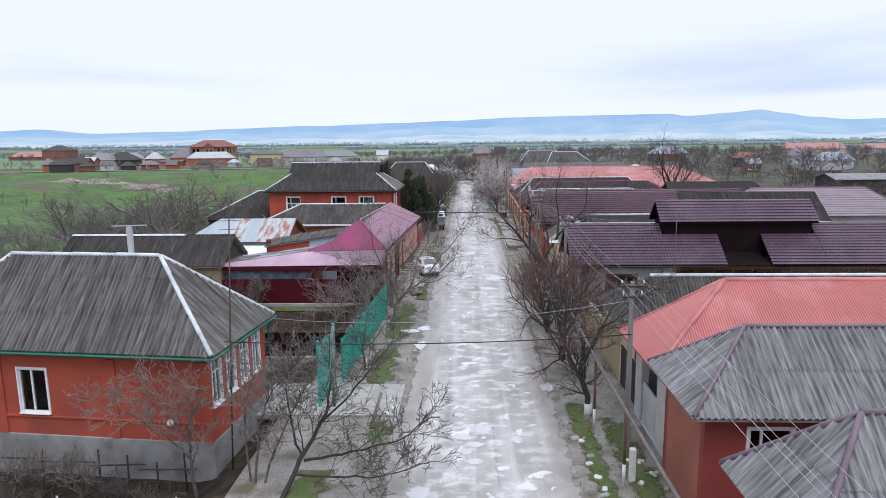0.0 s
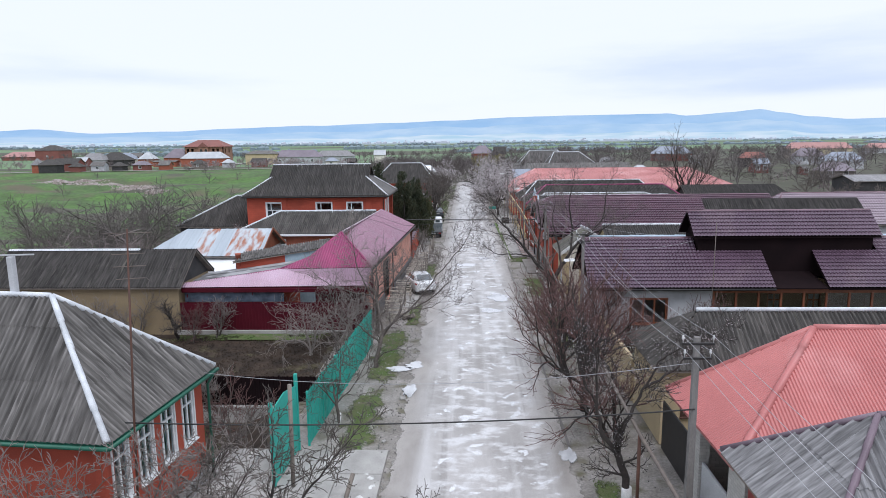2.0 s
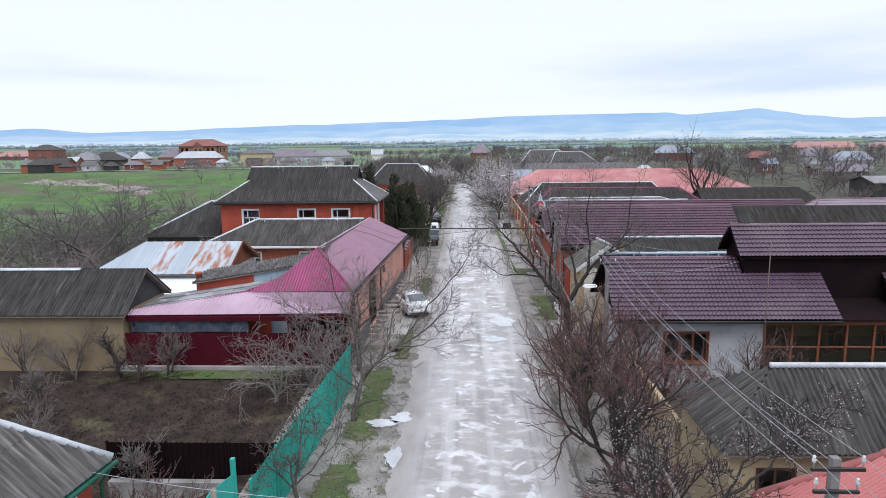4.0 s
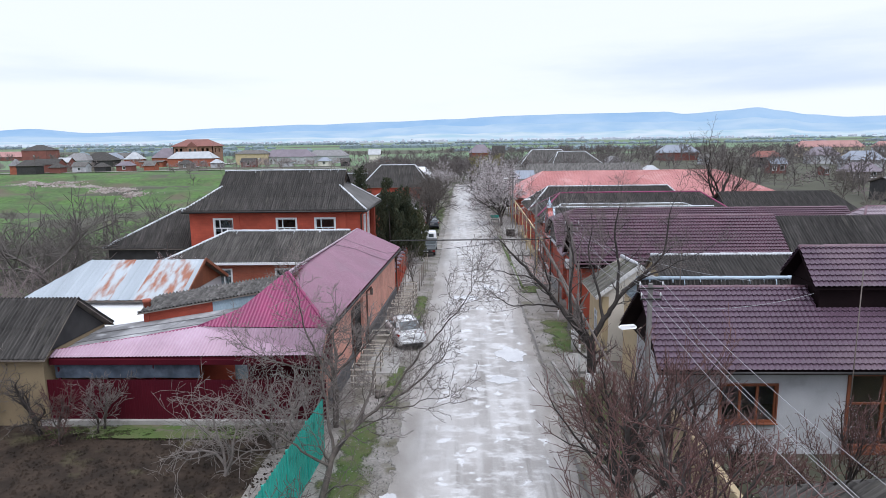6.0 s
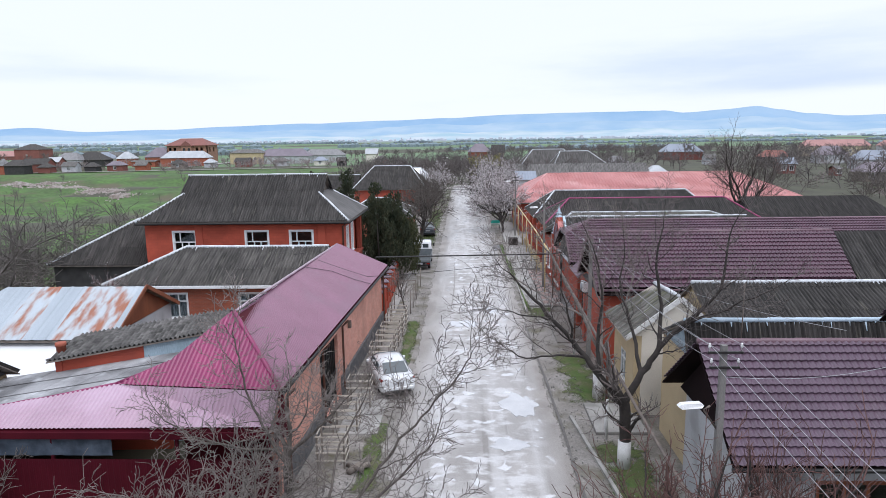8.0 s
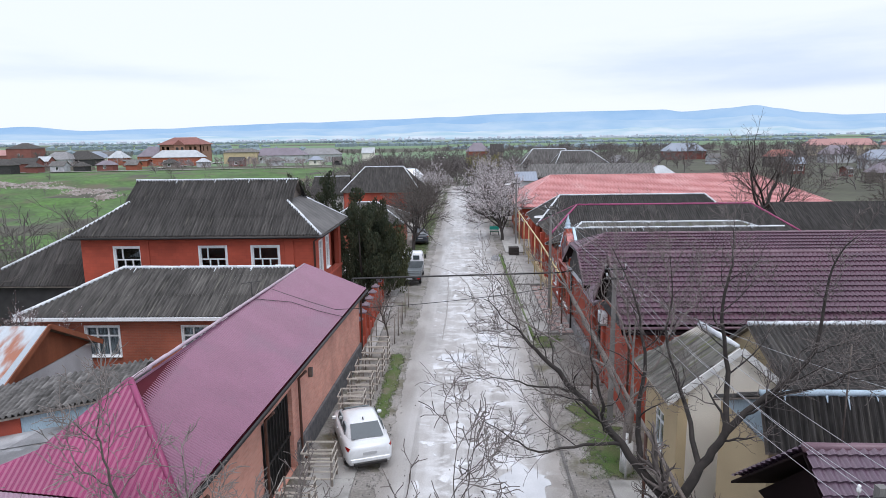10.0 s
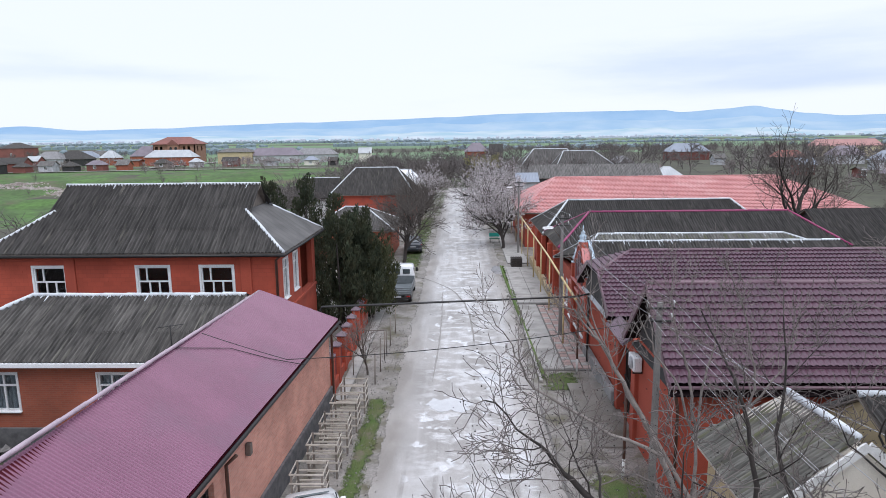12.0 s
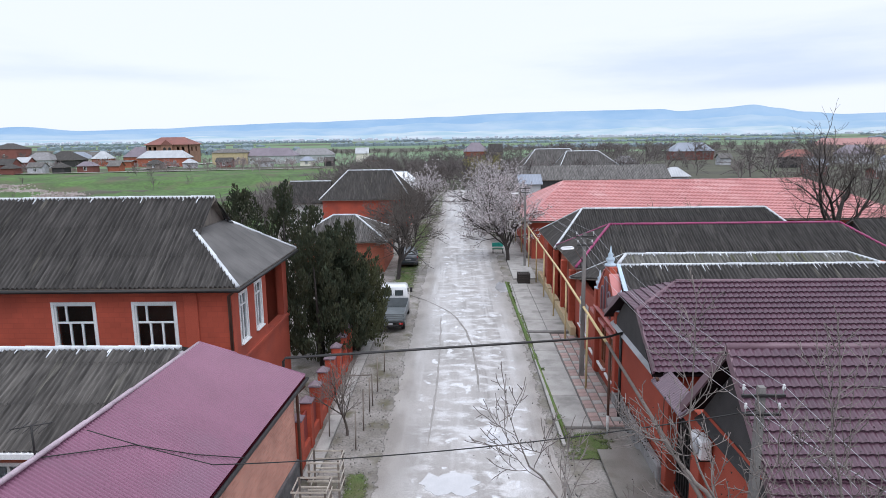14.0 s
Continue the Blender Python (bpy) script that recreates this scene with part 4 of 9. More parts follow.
part("fascia", Mesh().beam((K.x - 0.03, K.y, 3.66), (-4.98, 64.2, 3.56), 0.1, 0.18), BURGUNDY, mauve)
part("gutter", Mesh(True).tube([(K.x + 0.08, K.y, 3.7), (-4.86, 64.2, 3.6)], 0.06, 8), STEEL_DARK, mauve)
for y in (49.7, 53.1, 64.0, 45.2):
    x = face_x(y)
    part("downpipe", Mesh(True).tube([(x + 0.4, y, 3.42), (x + 0.12, y, 3.15), (x + 0.12, y, 0.25), (x + 0.35, y, 0.12)], 0.05, 8), PIPE_RUST, mauve)
for y0 in (49.98, 51.4):
    x0, x1 = face_x(y0, -0.15), face_x(y0 + 1.38, -0.15)
    leaf = part("gate", Mesh().prism([(x0, y0, 0.08), (x1, y0 + 1.38, 0.08), (x1, y0 + 1.38, 2.95), (x0, y0, 2.95)], (-0.06, 0, 0)), STEEL_DARK, mauve, "dark ornate metal gate leaf")
    for i in range(5):
        y = y0 + 0.1 + 0.28 * i
        part("bar", Mesh().box(face_x(y, -0.14), face_x(y, -0.09), y, y + 0.03, 0.2, 2.8), STEEL_DARK, leaf)
    part("rail", Mesh().beam((x0 + 0.04, y0, 1.35), (x1 + 0.04, y0 + 1.38, 1.35), 0.05, 0.1), STEEL_DARK, leaf)
part("meter_box", Mesh().box(face_x(54.7), face_x(54.7, 0.16), 54.6, 54.78, 2.6, 2.95, 0.02), PIPE_GREY, mauve)

canopy = thing("canopy", (-11, 44.5, 0), "mauve metal canopy over a burgundy sheet fence", "canopy")
roof_c = part("roof", Mesh().prism([Vector(q) - Vector((0, 0, 0.07)) for q in C_PTS], (0, 0, 0.05)), BURGUNDY, canopy)
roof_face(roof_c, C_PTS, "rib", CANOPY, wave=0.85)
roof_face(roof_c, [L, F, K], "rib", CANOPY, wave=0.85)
ridge_cap(roof_c, C_PTS[4], C_PTS[3], MAGENTA, 0.06, 0.05)
ridge_cap(roof_c, C_PTS[3], L, MAGENTA, 0.06, 0.05)
part("end_board", Mesh().prism([(-6.02, 43.8, 2.2), (-5.83, 44.45, 2.2), (-5.83, 44.2, 3.7), (-6.02, 43.8, 2.66)], (0.05, 0, 0)), BURGUNDY, canopy)
part("fascia", Mesh().box(-17.4, -6.1, 43.72, 43.8, 2.36, 2.6, 0.01), BURGUNDY, canopy)
for x in (-17.2, -13.2, -9.2, -6.3):
    part("post", Mesh().box(x, x + 0.1, 43.9, 44.0, -0.25, 2.4, 0.01), BURGUNDY, canopy)
FILM = mat("clear_plastic_film", (0.11, 0.135, 0.175), (0.06, 0.075, 0.10), 2.2, 0.14, 0.6, fine=5)
film_m = Mesh(True)
rnd = random.Random(6)
for i in range(41):
    for j in range(5):
        film_m.v.append((-17.3 + 6.1 * i / 40, 43.9 + 0.05 * noise.noise((i * 0.4, j * 0.8, 2)), 1.74 + 0.145 * j))
film_m.f = [(i * 5 + j, i * 5 + 5 + j, i * 5 + 6 + j, i * 5 + 1 + j) for i in range(40) for j in range(4)]
part("plastic_film", film_m, FILM, canopy, "crumpled clear plastic film")
fence = thing("fence", (-12, 43.6, -0.2), "burgundy profiled sheet fence on a concrete footing", "fence")
for i in range(10):
    x = -17.6 + 1.17 * i
    m, line = Mesh(), []
    for j in range(6):
        u = x + 0.195 * j
        line += [(u, 43.6), (u + 0.11, 43.6), (u + 0.13, 43.59), (u + 0.175, 43.59)]
    line.append((x + 1.17, 43.6))
    m.v = [(a, b, 0.05) for a, b in line] + [(a, b, 1.78) for a, b in line]
    m.f = [(j, j + 1, len(line) + j + 1, len(line) + j) for j in range(len(line) - 1)]
    part("panel", m, BURGUNDY, fence)
part("footing", Mesh().box(-17.9, -5.4, 43.45, 43.75, -0.5, 0.06, 0.02), CONCRETE, fence)

# lean-to roofs and sheds behind the canopy
lean = thing("lean_to", (-14, 47, 0), "low lean-to roofed with mottled flat sheets", "lean-to")
LEAN = [Vector(q) for q in ((-18.4, 44.35, 2.5), (-11.9, 45.75, 3.18), (-10.5, 48.9, 3.5), (-18.2, 47.9, 2.62))]
part("roof", Mesh().prism([q - Vector((0, 0, 0.06)) for q in LEAN], (0, 0, 0.05)), WOOD_OLD, lean)
FLAT_SHEET = mat("mottled_flat_sheet", (0.33, 0.33, 0.34), (0.15, 0.15, 0.155), 0.9, 0.8, 0.3, vary=0.3, stain=(0.45, 0.46, 0.48), stain_scale=1.1, stain_at=0.58)
for i in range(6):
    for j in range(3):
        quad = []
        for u, v in ((i / 6, j / 3), ((i + 0.99) / 6, j / 3), ((i + 0.99) / 6, (j + 1.05) / 3), (i / 6, (j + 1.05) / 3)):
            q = LEAN[0].lerp(LEAN[1], u).lerp(LEAN[3].lerp(LEAN[2], u), min(v, 1))
            quad.append(q + Vector((0, 0, 0.03 * (1 - (v * 3 - j)))))
        part("roof_sheet", Mesh().prism(quad, (0, 0, 0.012)), FLAT_SHEET, lean)
part("wall", Mesh().prism([(-17.4, 47.9, -0.4), (-11.4, 48.1, -0.4), (-11.4, 48.1, 2.85), (-17.4, 47.9, 2.4)], (0, 0.2, 0)), ORANGE, lean)
annex = thing("annex", (-13, 49, 0), "small orange annex with grey slate lean-to roof", "annex")
pts = [(-15.65, 47.7, 3.42), (-9.9, 49.0, 4.15), (-9.9, 51.6, 4.36), (-15.85, 50.3, 3.66)]
roof_x = part("roof", Mesh().prism([Vector(q) - Vector((0, 0, 0.05)) for q in pts], (0, 0, 0.05)), WOOD_OLD, annex)
roof_face(roof_x, pts, "slate", SLATE, lift=0.03)
part("wall", Mesh().prism([(-15.5, 48.0, -0.3), (-12.4, 48.6, -0.3), (-12.4, 48.6, 3.78), (-15.5, 48.0, 3.38)], (0, 0.25, 0)), ORANGE, annex)
part("wall", Mesh().prism([(-12.4, 48.62, -0.3), (-9.7, 49.1, -0.3), (-9.7, 49.1, 4.1), (-12.4, 48.62, 3.78)], (0, 0.25, 0)), BLUE_PALE, annex, "pale blue-grey boarded wall")
part("wall", Mesh().prism([(-15.5, 48.0, -0.3), (-15.3, 50.2, -0.3), (-15.3, 50.2, 3.6), (-15.5, 48.0, 3.35)], (0.25, 0, 0)), ORANGE, annex)
part("chimney", Mesh(True).turned((-15.6, 48.6, 2.6), [(0.17, 0), (0.17, 1.15), (0.2, 1.17), (0.2, 1.3), (0.12, 1.31)], 14), mat("terracotta_pipe", (0.36, 0.10, 0.06), None, 3, 0.8, 0.2), annex, "short terracotta chimney pipe")
white_shed, wr = hip_house("shed", "shed with rusty galvanised sheet roof", (-23.4, -14.7, 50.6, 56.8), -0.3, 3.3, (-21.2, -14.7, 53.7, 4.85), GREY_RENDER, "seam", GALV, None, category="shed", gable_mat=WOOD_ORANGE, over=0.3)
part("bargeboard", Mesh().beam((-14.68, 50.6, 3.3), (-14.68, 53.7, 4.9), 0.05, 0.18).beam((-14.68, 53.7, 4.9), (-14.68, 56.8, 3.3), 0.05, 0.18), WOOD_ORANGE, white_shed)
RUST = mat("rust_streaked_sheet", (0.44, 0.49, 0.535), (0.38, 0.37, 0.37), 0.9, 0.5, 0.12, stain=(0.30, 0.115, 0.065), stain_scale=0.9, stain_at=0.47, stretch=(2.4, 0.9, 0.5))
for i, ob in enumerate([o for o in wr.children if o.name.startswith("roof_sheet")]):
    if i % 7 in (3, 5, 6):
        ob.data.materials[0] = RUST
porch = thing("porch", (-19, 50, 0), "lean-to with a bright white metal roof", "lean-to")
pts = [(-20.0, 48.6, 2.35), (-16.2, 48.6, 2.35), (-15.4, 51.2, 3.15), (-20.8, 51.2, 3.15)]
part("roof", Mesh().prism(pts, (0, 0, 0.05)), WHITE_SHEET, porch)
part("wall", Mesh().box(-19.8, -16.4, 48.9, 49.1, -0.4, 2.4), GREY_RENDER, porch)

# red brick house with a slate roof, behind the mauve one
house_b, roof_b = hip_house("house", "red brick house with dark slate roof and white ridge", (-20.0, -8.1, 59.1, 65.8), -0.3, 3.62, (-16.6, -8.1, 62.45, 5.17), BRICK_RED, "slate", SLATE_MID, CAP_WHITE,
                            plinth=(1.12, STONE), drips=0.6, fascia=WHITE_PAINT,
                            wins=[("S", 2.65, 4.2, 1.75, 3.15, (0.33, 0.67), (0.68,), WHITE_PAINT, 0.05), ("S", 7.1, 8.6, 1.75, 3.15, (0.33, 0.67), (0.68,), WHITE_PAINT, 0.05)])
LACE = mat("white_net_curtain", (0.55, 0.56, 0.58), (0.30, 0.31, 0.33), 3.0, 0.9, 0.1, stretch=(2.5, 1, 0.3), fine=18, grain=(0.6, 1.2))
for x0 in (-17.0, -12.55):
    net = Mesh(True)
    for i in range(41):
        x, y = x0 + 1.55 * i / 40, 59.62 + 0.03 * math.sin(i * 1.1)
        net.v += [(x, y, 1.78), (x, y, 3.12)]
    net.f = [(2 * i, 2 * i + 2, 2 * i + 3, 2 * i + 1) for i in range(40)]
    part("curtain", net, LACE, house_b, "white net curtain behind the panes")
part("eave_board", Mesh().box(-20.0, -8.2, 59.02, 59.12, 3.5, 3.66, 0.01), WHITE_PAINT, house_b)


def dutch_house(name, label, rect, z0, ze, ridge, gablet, walls, roof_mat, cap, wins, over=0.4, wall_mats=None, drips=0):
    """A house with hips below and small upright gables at the ridge ends. gablet: how far the hips run in."""
    x0, x1, y0, y1 = rect
    yr, zr = ridge
    h = thing(name, ((x0 + x1) / 2, (y0 + y1) / 2, z0), label, "house")
    c = {"S": ((x0 + over, y0 + over), (x1 - over, y0 + over)), "E": ((x1 - over, y0 + over), (x1 - over, y1 - over)),
         "N": ((x1 - over, y1 - over), (x0 + over, y1 - over)), "W": ((x0 + over, y1 - over), (x0 + over, y0 + over))}
    for side, (a, b) in c.items():
        wall(h, a, b, z0, ze + 0.1, (wall_mats or {}).get(side, walls), [w[1:5] for w in wins if w[0] == side], inset=0.3 if side in "EW" else 0.0)
        for w in wins:
            if w[0] == side and w[7] is not None:
                window(h, a, b, *w[1:5], ups=w[5], acrosses=w[6], material=w[7], surround=w[8])
    g, k = gablet, (zr - ze) / (yr - y0)
    zg = ze + g * k
    o = 0.3
    S = [(x0, y0, ze), (x1, y0, ze), (x1 - g, y0 + g, zg), (x1 - g + o, yr, zr), (x0 + g - o, yr, zr), (x0 + g, y0 + g, zg)]
    N = [(x1, y1, ze), (x0, y1, ze), (x0 + g, y1 - g, zg), (x0 + g - o, yr, zr), (x1 - g + o, yr, zr), (x1 - g, y1 - g, zg)]
    E = [(x1, y0, ze), (x1, y1, ze), (x1 - g, y1 - g, zg), (x1 - g, y0 + g, zg)]
    W = [(x0, y1, ze), (x0, y0, ze), (x0 + g, y0 + g, zg), (x0 + g, y1 - g, zg)]
    m = Mesh()
    for pts in (S, N, E, W):
        m.prism([Vector(q) - Vector((0, 0, 0.06)) for q in pts], (0, 0, 0.05))
    roof = part("roof", m, WOOD_OLD, h)
    for pts in (S, N, W):
        roof_face(roof, pts, "slate", roof_mat)
    roof_face(roof, E, "seam", mat("smooth_grey_roof_felt", (0.135, 0.13, 0.127), (0.085, 0.083, 0.081), 0.8, 0.85, 0.2))
    for gx, s in ((x1 - g - 0.05, -0.15), (x0 + g + 0.05, 0.15)):
        part("gablet", Mesh().prism([(gx, y0 + g, zg), (gx, y1 - g, zg), (gx, yr, zr - 0.1)], (s, 0, 0)), WOOD_OLD, h)
    ridge_cap(roof, S[4], S[3], cap, 0.07, 0.06, drips=drips, down=(Vector(S[0]) - Vector((x0, yr, zr))).normalized())
    for a, b in ((S[1], S[2]), (S[0], S[5]), (N[0], N[5]), (N[1], N[2])):
        ridge_cap(roof, a, b, cap, 0.075, 0.05)
    return h, roof


house_c, roof_c2 = dutch_house(
    "house", "two-storey orange-red brick house with dark slate roof", (-21.3, -7.5, 65.75, 73.6), -0.3, 6.25, (69.65, 9.0), 2.35, ORANGE, SLATE_DARK, CAP_WHITE,
    wins=[("S", u, u + 1.45, 3.95, 5.62, ((0.36, 0.66), (0.29,)), (0.59,), WHITE_PAINT, 0.08) for u in (1.85, 6.6, 9.5)]
         + [("E", 0.75, 1.55, 3.9, 5.75, (0.5,), (0.75,), WHITE_PAINT, 0.06), ("E", 2.5, 3.3, 3.9, 5.75, (0.5,), (0.75,), WHITE_PAINT, 0.06), ("E", 3.95, 6.4, 3.4, 6.1, (), (), None, 0)],
    wall_mats={"S": ORANGE_BRICK, "E": ORANGE}, drips=0.5)
part("downpipe", Mesh(True).tube([(-7.6, 65.8, 6.2), (-7.95, 66.05, 5.9), (-7.95, 66.05, 0.2)], 0.06, 8), PIPE_RUST, house_c)
part("gutter", Mesh(True).tube([(-21.3, 65.68, 6.18), (-7.45, 65.68, 6.18), (-7.42, 73.6, 6.18)], 0.065, 8), STEEL_DARK, house_c)
part("string_course", Mesh().box(-7.93, -7.82, 66.1, 73.2, 3.2, 3.36, 0.02), ORANGE, house_c)
for x in (-17.6, -9.6):
    part("pilaster", Mesh().box(x, x + 0.5, 66.08, 66.16, 2.0, 6.2, 0.02), ORANGE, house_c)
outb, _ = hip_house("shed", "dark board shed with slate roof beside the two-storey house", (-28.3, -20.2, 67.0, 73.5), -1.5, 3.25, (-23.2, -20.2, 70.0, 5.95), GREY_DARK, "slate", SLATE_DARK, CAP_WHITE, category="shed", over=0.3)

# houses further along the west side
hip_house("house", "red-walled house with slate hip roof and white ridges", (-17.6, -6.0, 124.3, 134.5), 0, 3.6, (-14.6, -8.8, 128.9, 7.0), ORANGE, "slate", SLATE_DARK, CAP_WHITE, pieces=False)
hip_house("house", "low house with white-edged slate roof", (-14.5, -6.0, 97.5, 105.5), 0, 2.6, (-11.3, -9.3, 101.5, 4.4), BRICK_RED, "slate", SLATE, CAP_WHITE, pieces=False)
hip_house("house", "small house with pale metal roof", (-13.0, -5.6, 138.0, 147.0), 0, 3.4, (-10.0, -8.0, 142.5, 6.0), BRICK_RED, "seam", WHITE_SHEET, CAP_WHITE, pieces=False)
hip_house("shed", "slate-roofed outbuilding with pale gable", (-22.5, -17.0, 126.0, 133.0), -0.5, 3.0, (-22.5, -17.0, 129.5, 5.6), WHITEWASH, "slate", SLATE_DARK, CAP_WHITE, category="shed", pieces=False)

# ---- east side of the street ----
hip_house("house", "house with pale grey slate hip roof and purple ridges", (6.2, 20.0, 10.8, 15.0), 0, 3.3, (8.15, 18.0, 12.95, 5.55), DARK_RED, "wide", SLATE_PALE, CAP_PURPLE, over=0.4, cap_r=0.07)
hip_house("house", "red house with pale grey slate roof and purple ridges", (6.2, 21.0, 17.0, 21.6), 0, 3.58, (8.45, 19.0, 19.4, 5.5), DARK_RED, "wide", SLATE_PALE, CAP_PURPLE, over=0.5, cap_r=0.07,
          wall_mats={"W": mat("faded_red_render", (0.34, 0.12, 0.08), (0.28, 0.095, 0.065), 0.8, 0.85, 0.15)},
          wins=[("S", 1.25, 2.5, 1.9, 3.1, (0.3,), (), WHITE_PAINT, 0.06)])

pink = thing("house", (12, 24, 0), "white brick house with salmon pink metal roof", "house")
wall(pink, (6.85, 25.6), (6.85, 21.6), 0, 3.4, BRICK_WHITE, [(0.9, 3.0, 0.05, 2.7)])
wall(pink, (6.85, 21.6), (22, 21.6), 0, 3.38, BRICK_WHITE, inset=0.3)
wall(pink, (22, 25.6), (6.85, 25.6), 0, 3.38, BRICK_WHITE, inset=0.3)
P_S = [(6.3, 21.1, 3.42), (23, 21.1, 3.42), (23, 24.65, 5.82), (9.85, 24.65, 5.82)]
P_W = [(6.2, 26.0, 3.42), (6.3, 21.1, 3.42), (9.85, 24.65, 5.82)]
P_N = [(23, 26.6, 3.42), (6.2, 26.0, 3.42), (9.85, 24.65, 5.82), (23, 24.65, 5.82)]
base = Mesh()
for pts in (P_S, P_W, P_N):
    base.prism([Vector(q) - Vector((0, 0, 0.06)) for q in pts], (0, 0, 0.05))
roof_p = part("roof", base, PINK, pink)
for pts in (P_S, P_W, P_N):
    roof_face(roof_p, pts, "fine", PINK, wave=0.8)
for a, b in ((P_S[3], P_S[2]), (P_S[0], P_S[3]), (P_W[0], P_W[2])):
    ridge_cap(roof_p, a, b, PINK, 0.11, 0.04)
part("gate", Mesh().box(6.92, 7.0, 22.65, 24.65, 0.05, 1.7, 0.01), GREY_RENDER, pink, "grey sheet metal gate")

# cream house under a dark slate roof
cream, _ = hip_house("house", "cream rendered house with dark slate roof", (6.75, 24, 28.9, 33.4), 0, 2.95, (8.85, 24, 31.0, 4.6), CREAM, "slate", SLATE_MID, None, over=0.3, fascia=WOOD_OLD,
                     wins=[("S", 0.75, 1.75, 1.1, 2.4, (0.5,), (), PIPE_RUST, 0.04)])
part("ridge_cap", Mesh(True).tube([(8.8, 31.0, 4.7), (24, 31.0, 4.7)], 0.09, 8), CAP_WHITE, cream)
yard_wall = thing("yard_wall", (7.1, 30, 0), "cream rendered yard wall with a dark steel gate", "wall")
part("wall", Mesh().box(6.95, 7.15, 33.2, 40.6, 0, 1.9, 0.02), CREAM, yard_wall)
part("gate", Mesh().box(7.0, 7.06, 26.2, 28.8, 0.05, 1.9, 0.01), STEEL_DARK, yard_wall)

# plum-tiled house with an upper storey and a glazed veranda
plum = thing("house", (20, 43, 0), "grey rendered house with plum metal-tile roof", "house")
wall(plum, (7.1, 40.95), (13.2, 40.95), 0, 3.3, GREY_RENDER, [(1.7, 3.7, 1.2, 2.65)])
window(plum, (7.1, 40.95), (13.2, 40.95), 1.7, 3.7, 1.2, 2.65, ups=(0.36, 0.66), material=WOOD_ORANGE, surround=0.03, face=0.09)
wall(plum, (7.1, 45.7), (7.1, 40.95), 0, 3.4, GREY_RENDER, inset=0.3)
wall(plum, (33, 45.7), (7.1, 45.7), 0, 3.4, GREY_RENDER)
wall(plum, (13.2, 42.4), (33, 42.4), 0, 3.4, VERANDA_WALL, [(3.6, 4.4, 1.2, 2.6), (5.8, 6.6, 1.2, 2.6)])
for u in (3.6, 5.8):
    window(plum, (13.2, 42.4), (33, 42.4), u, u + 0.8, 1.2, 2.6, ups=(0.5,), acrosses=(0.7,), material=WOOD_ORANGE)
veranda = part("veranda", Mesh().box(13.2, 33, 40.9, 41.0, 0.0, 0.4, 0.01).box(13.2, 33, 40.92, 41.0, 2.95, 3.2, 0.01), WOOD_ORANGE, plum, "orange-brown wooden glazed veranda")
for i in range(17):
    x = 13.2 + 1.2 * i
    part("post", Mesh().box(x, x + 0.11, 40.9, 41.0, 0.4, 2.95, 0.01), WOOD_ORANGE, veranda)
    part("rail", Mesh().box(x + 0.12, x + 1.19, 40.92, 40.98, 1.9, 1.98, 0.008), WOOD_ORANGE, veranda)
    part("pane", Mesh().box(x + 0.12, x + 1.2, 40.95, 40.957, 0.4, 2.95), GLASS, veranda)
part("gable", Mesh().prism([(6.95, 40.9, 3.2), (6.95, 45.9, 3.2), (6.95, 43.3, 5.4)], (0.25, 0, 0)), BROWN_SHEET, plum)
D1a = [(6.45, 40.45, 3.3), (12.75, 40.45, 3.3), (12.75, 43.3, 5.55), (6.45, 43.3, 5.55)]
D1b = [(12.75, 40.45, 3.3), (16.3, 40.45, 3.3), (16.3, 42.55, 4.95), (12.75, 42.55, 4.95)]
D2 = [(19.1, 40.45, 3.3), (22.6, 40.45, 3.3), (22.6, 42.55, 4.95), (19.1, 42.55, 4.95)]
D2b = [(22.6, 40.45, 3.3), (34, 40.45, 3.3), (34, 43.3, 5.55), (22.6, 43.3, 5.55)]
DN = [(34, 46.2, 3.3), (6.45, 46.2, 3.3), (6.45, 43.3, 5.55), (34, 43.3, 5.55)]
U_S = [(12.5, 42.3, 5.8), (22.7, 42.3, 5.8), (22.7, 43.6, 7.05), (12.5, 43.6, 7.05)]
U_N = [(22.7, 44.9, 5.8), (12.5, 44.9, 5.8), (12.5, 43.6, 7.05), (22.7, 43.6, 7.05)]
base = Mesh()
for pts in (D1a, D1b, D2, D2b, DN, U_S, U_N):
    base.prism([Vector(q) - Vector((0, 0, 0.08)) for q in pts], (0, 0, 0.06))
roof_d = part("roof", base, BROWN_SHEET, plum)
for pts in (D1a, D1b, D2, D2b, DN, U_S, U_N):
    roof_face(roof_d, pts, "small_tile", PLUM_TILE)
ridge_cap(roof_d, D1a[3], (12.8, 43.3, 5.55), CAP_PLUM, 0.09, 0.06)
ridge_cap(roof_d, (22.6, 43.3, 5.55), (34, 43.3, 5.55), CAP_PLUM, 0.09, 0.06)
ridge_cap(roof_d, U_S[3], U_S[2], CAP_PLUM, 0.09, 0.06)
part("upper_storey", Mesh().prism([(12.85, 42.55, 3.5), (22.4, 42.55, 3.5), (22.4, 42.55, 5.8), (12.85, 42.55, 5.8)], (0, 2.1, 0)), BROWN_SHEET, plum, "dark brown clad upper storey")
part("upper_gable", Mesh().prism([(12.9, 42.5, 5.75), (12.9, 44.7, 5.75), (12.9, 43.6, 6.9)], (0.2, 0, 0)), BROWN_SHEET, plum)
part("porch_roof", Mesh().prism([(16.3, 40.5, 3.25), (19.1, 40.5, 3.25), (19.1, 42.6, 3.75), (16.3, 42.6, 3.75)], (0, 0, 0.06)), BROWN_SHEET, plum, "flat brown porch roof")
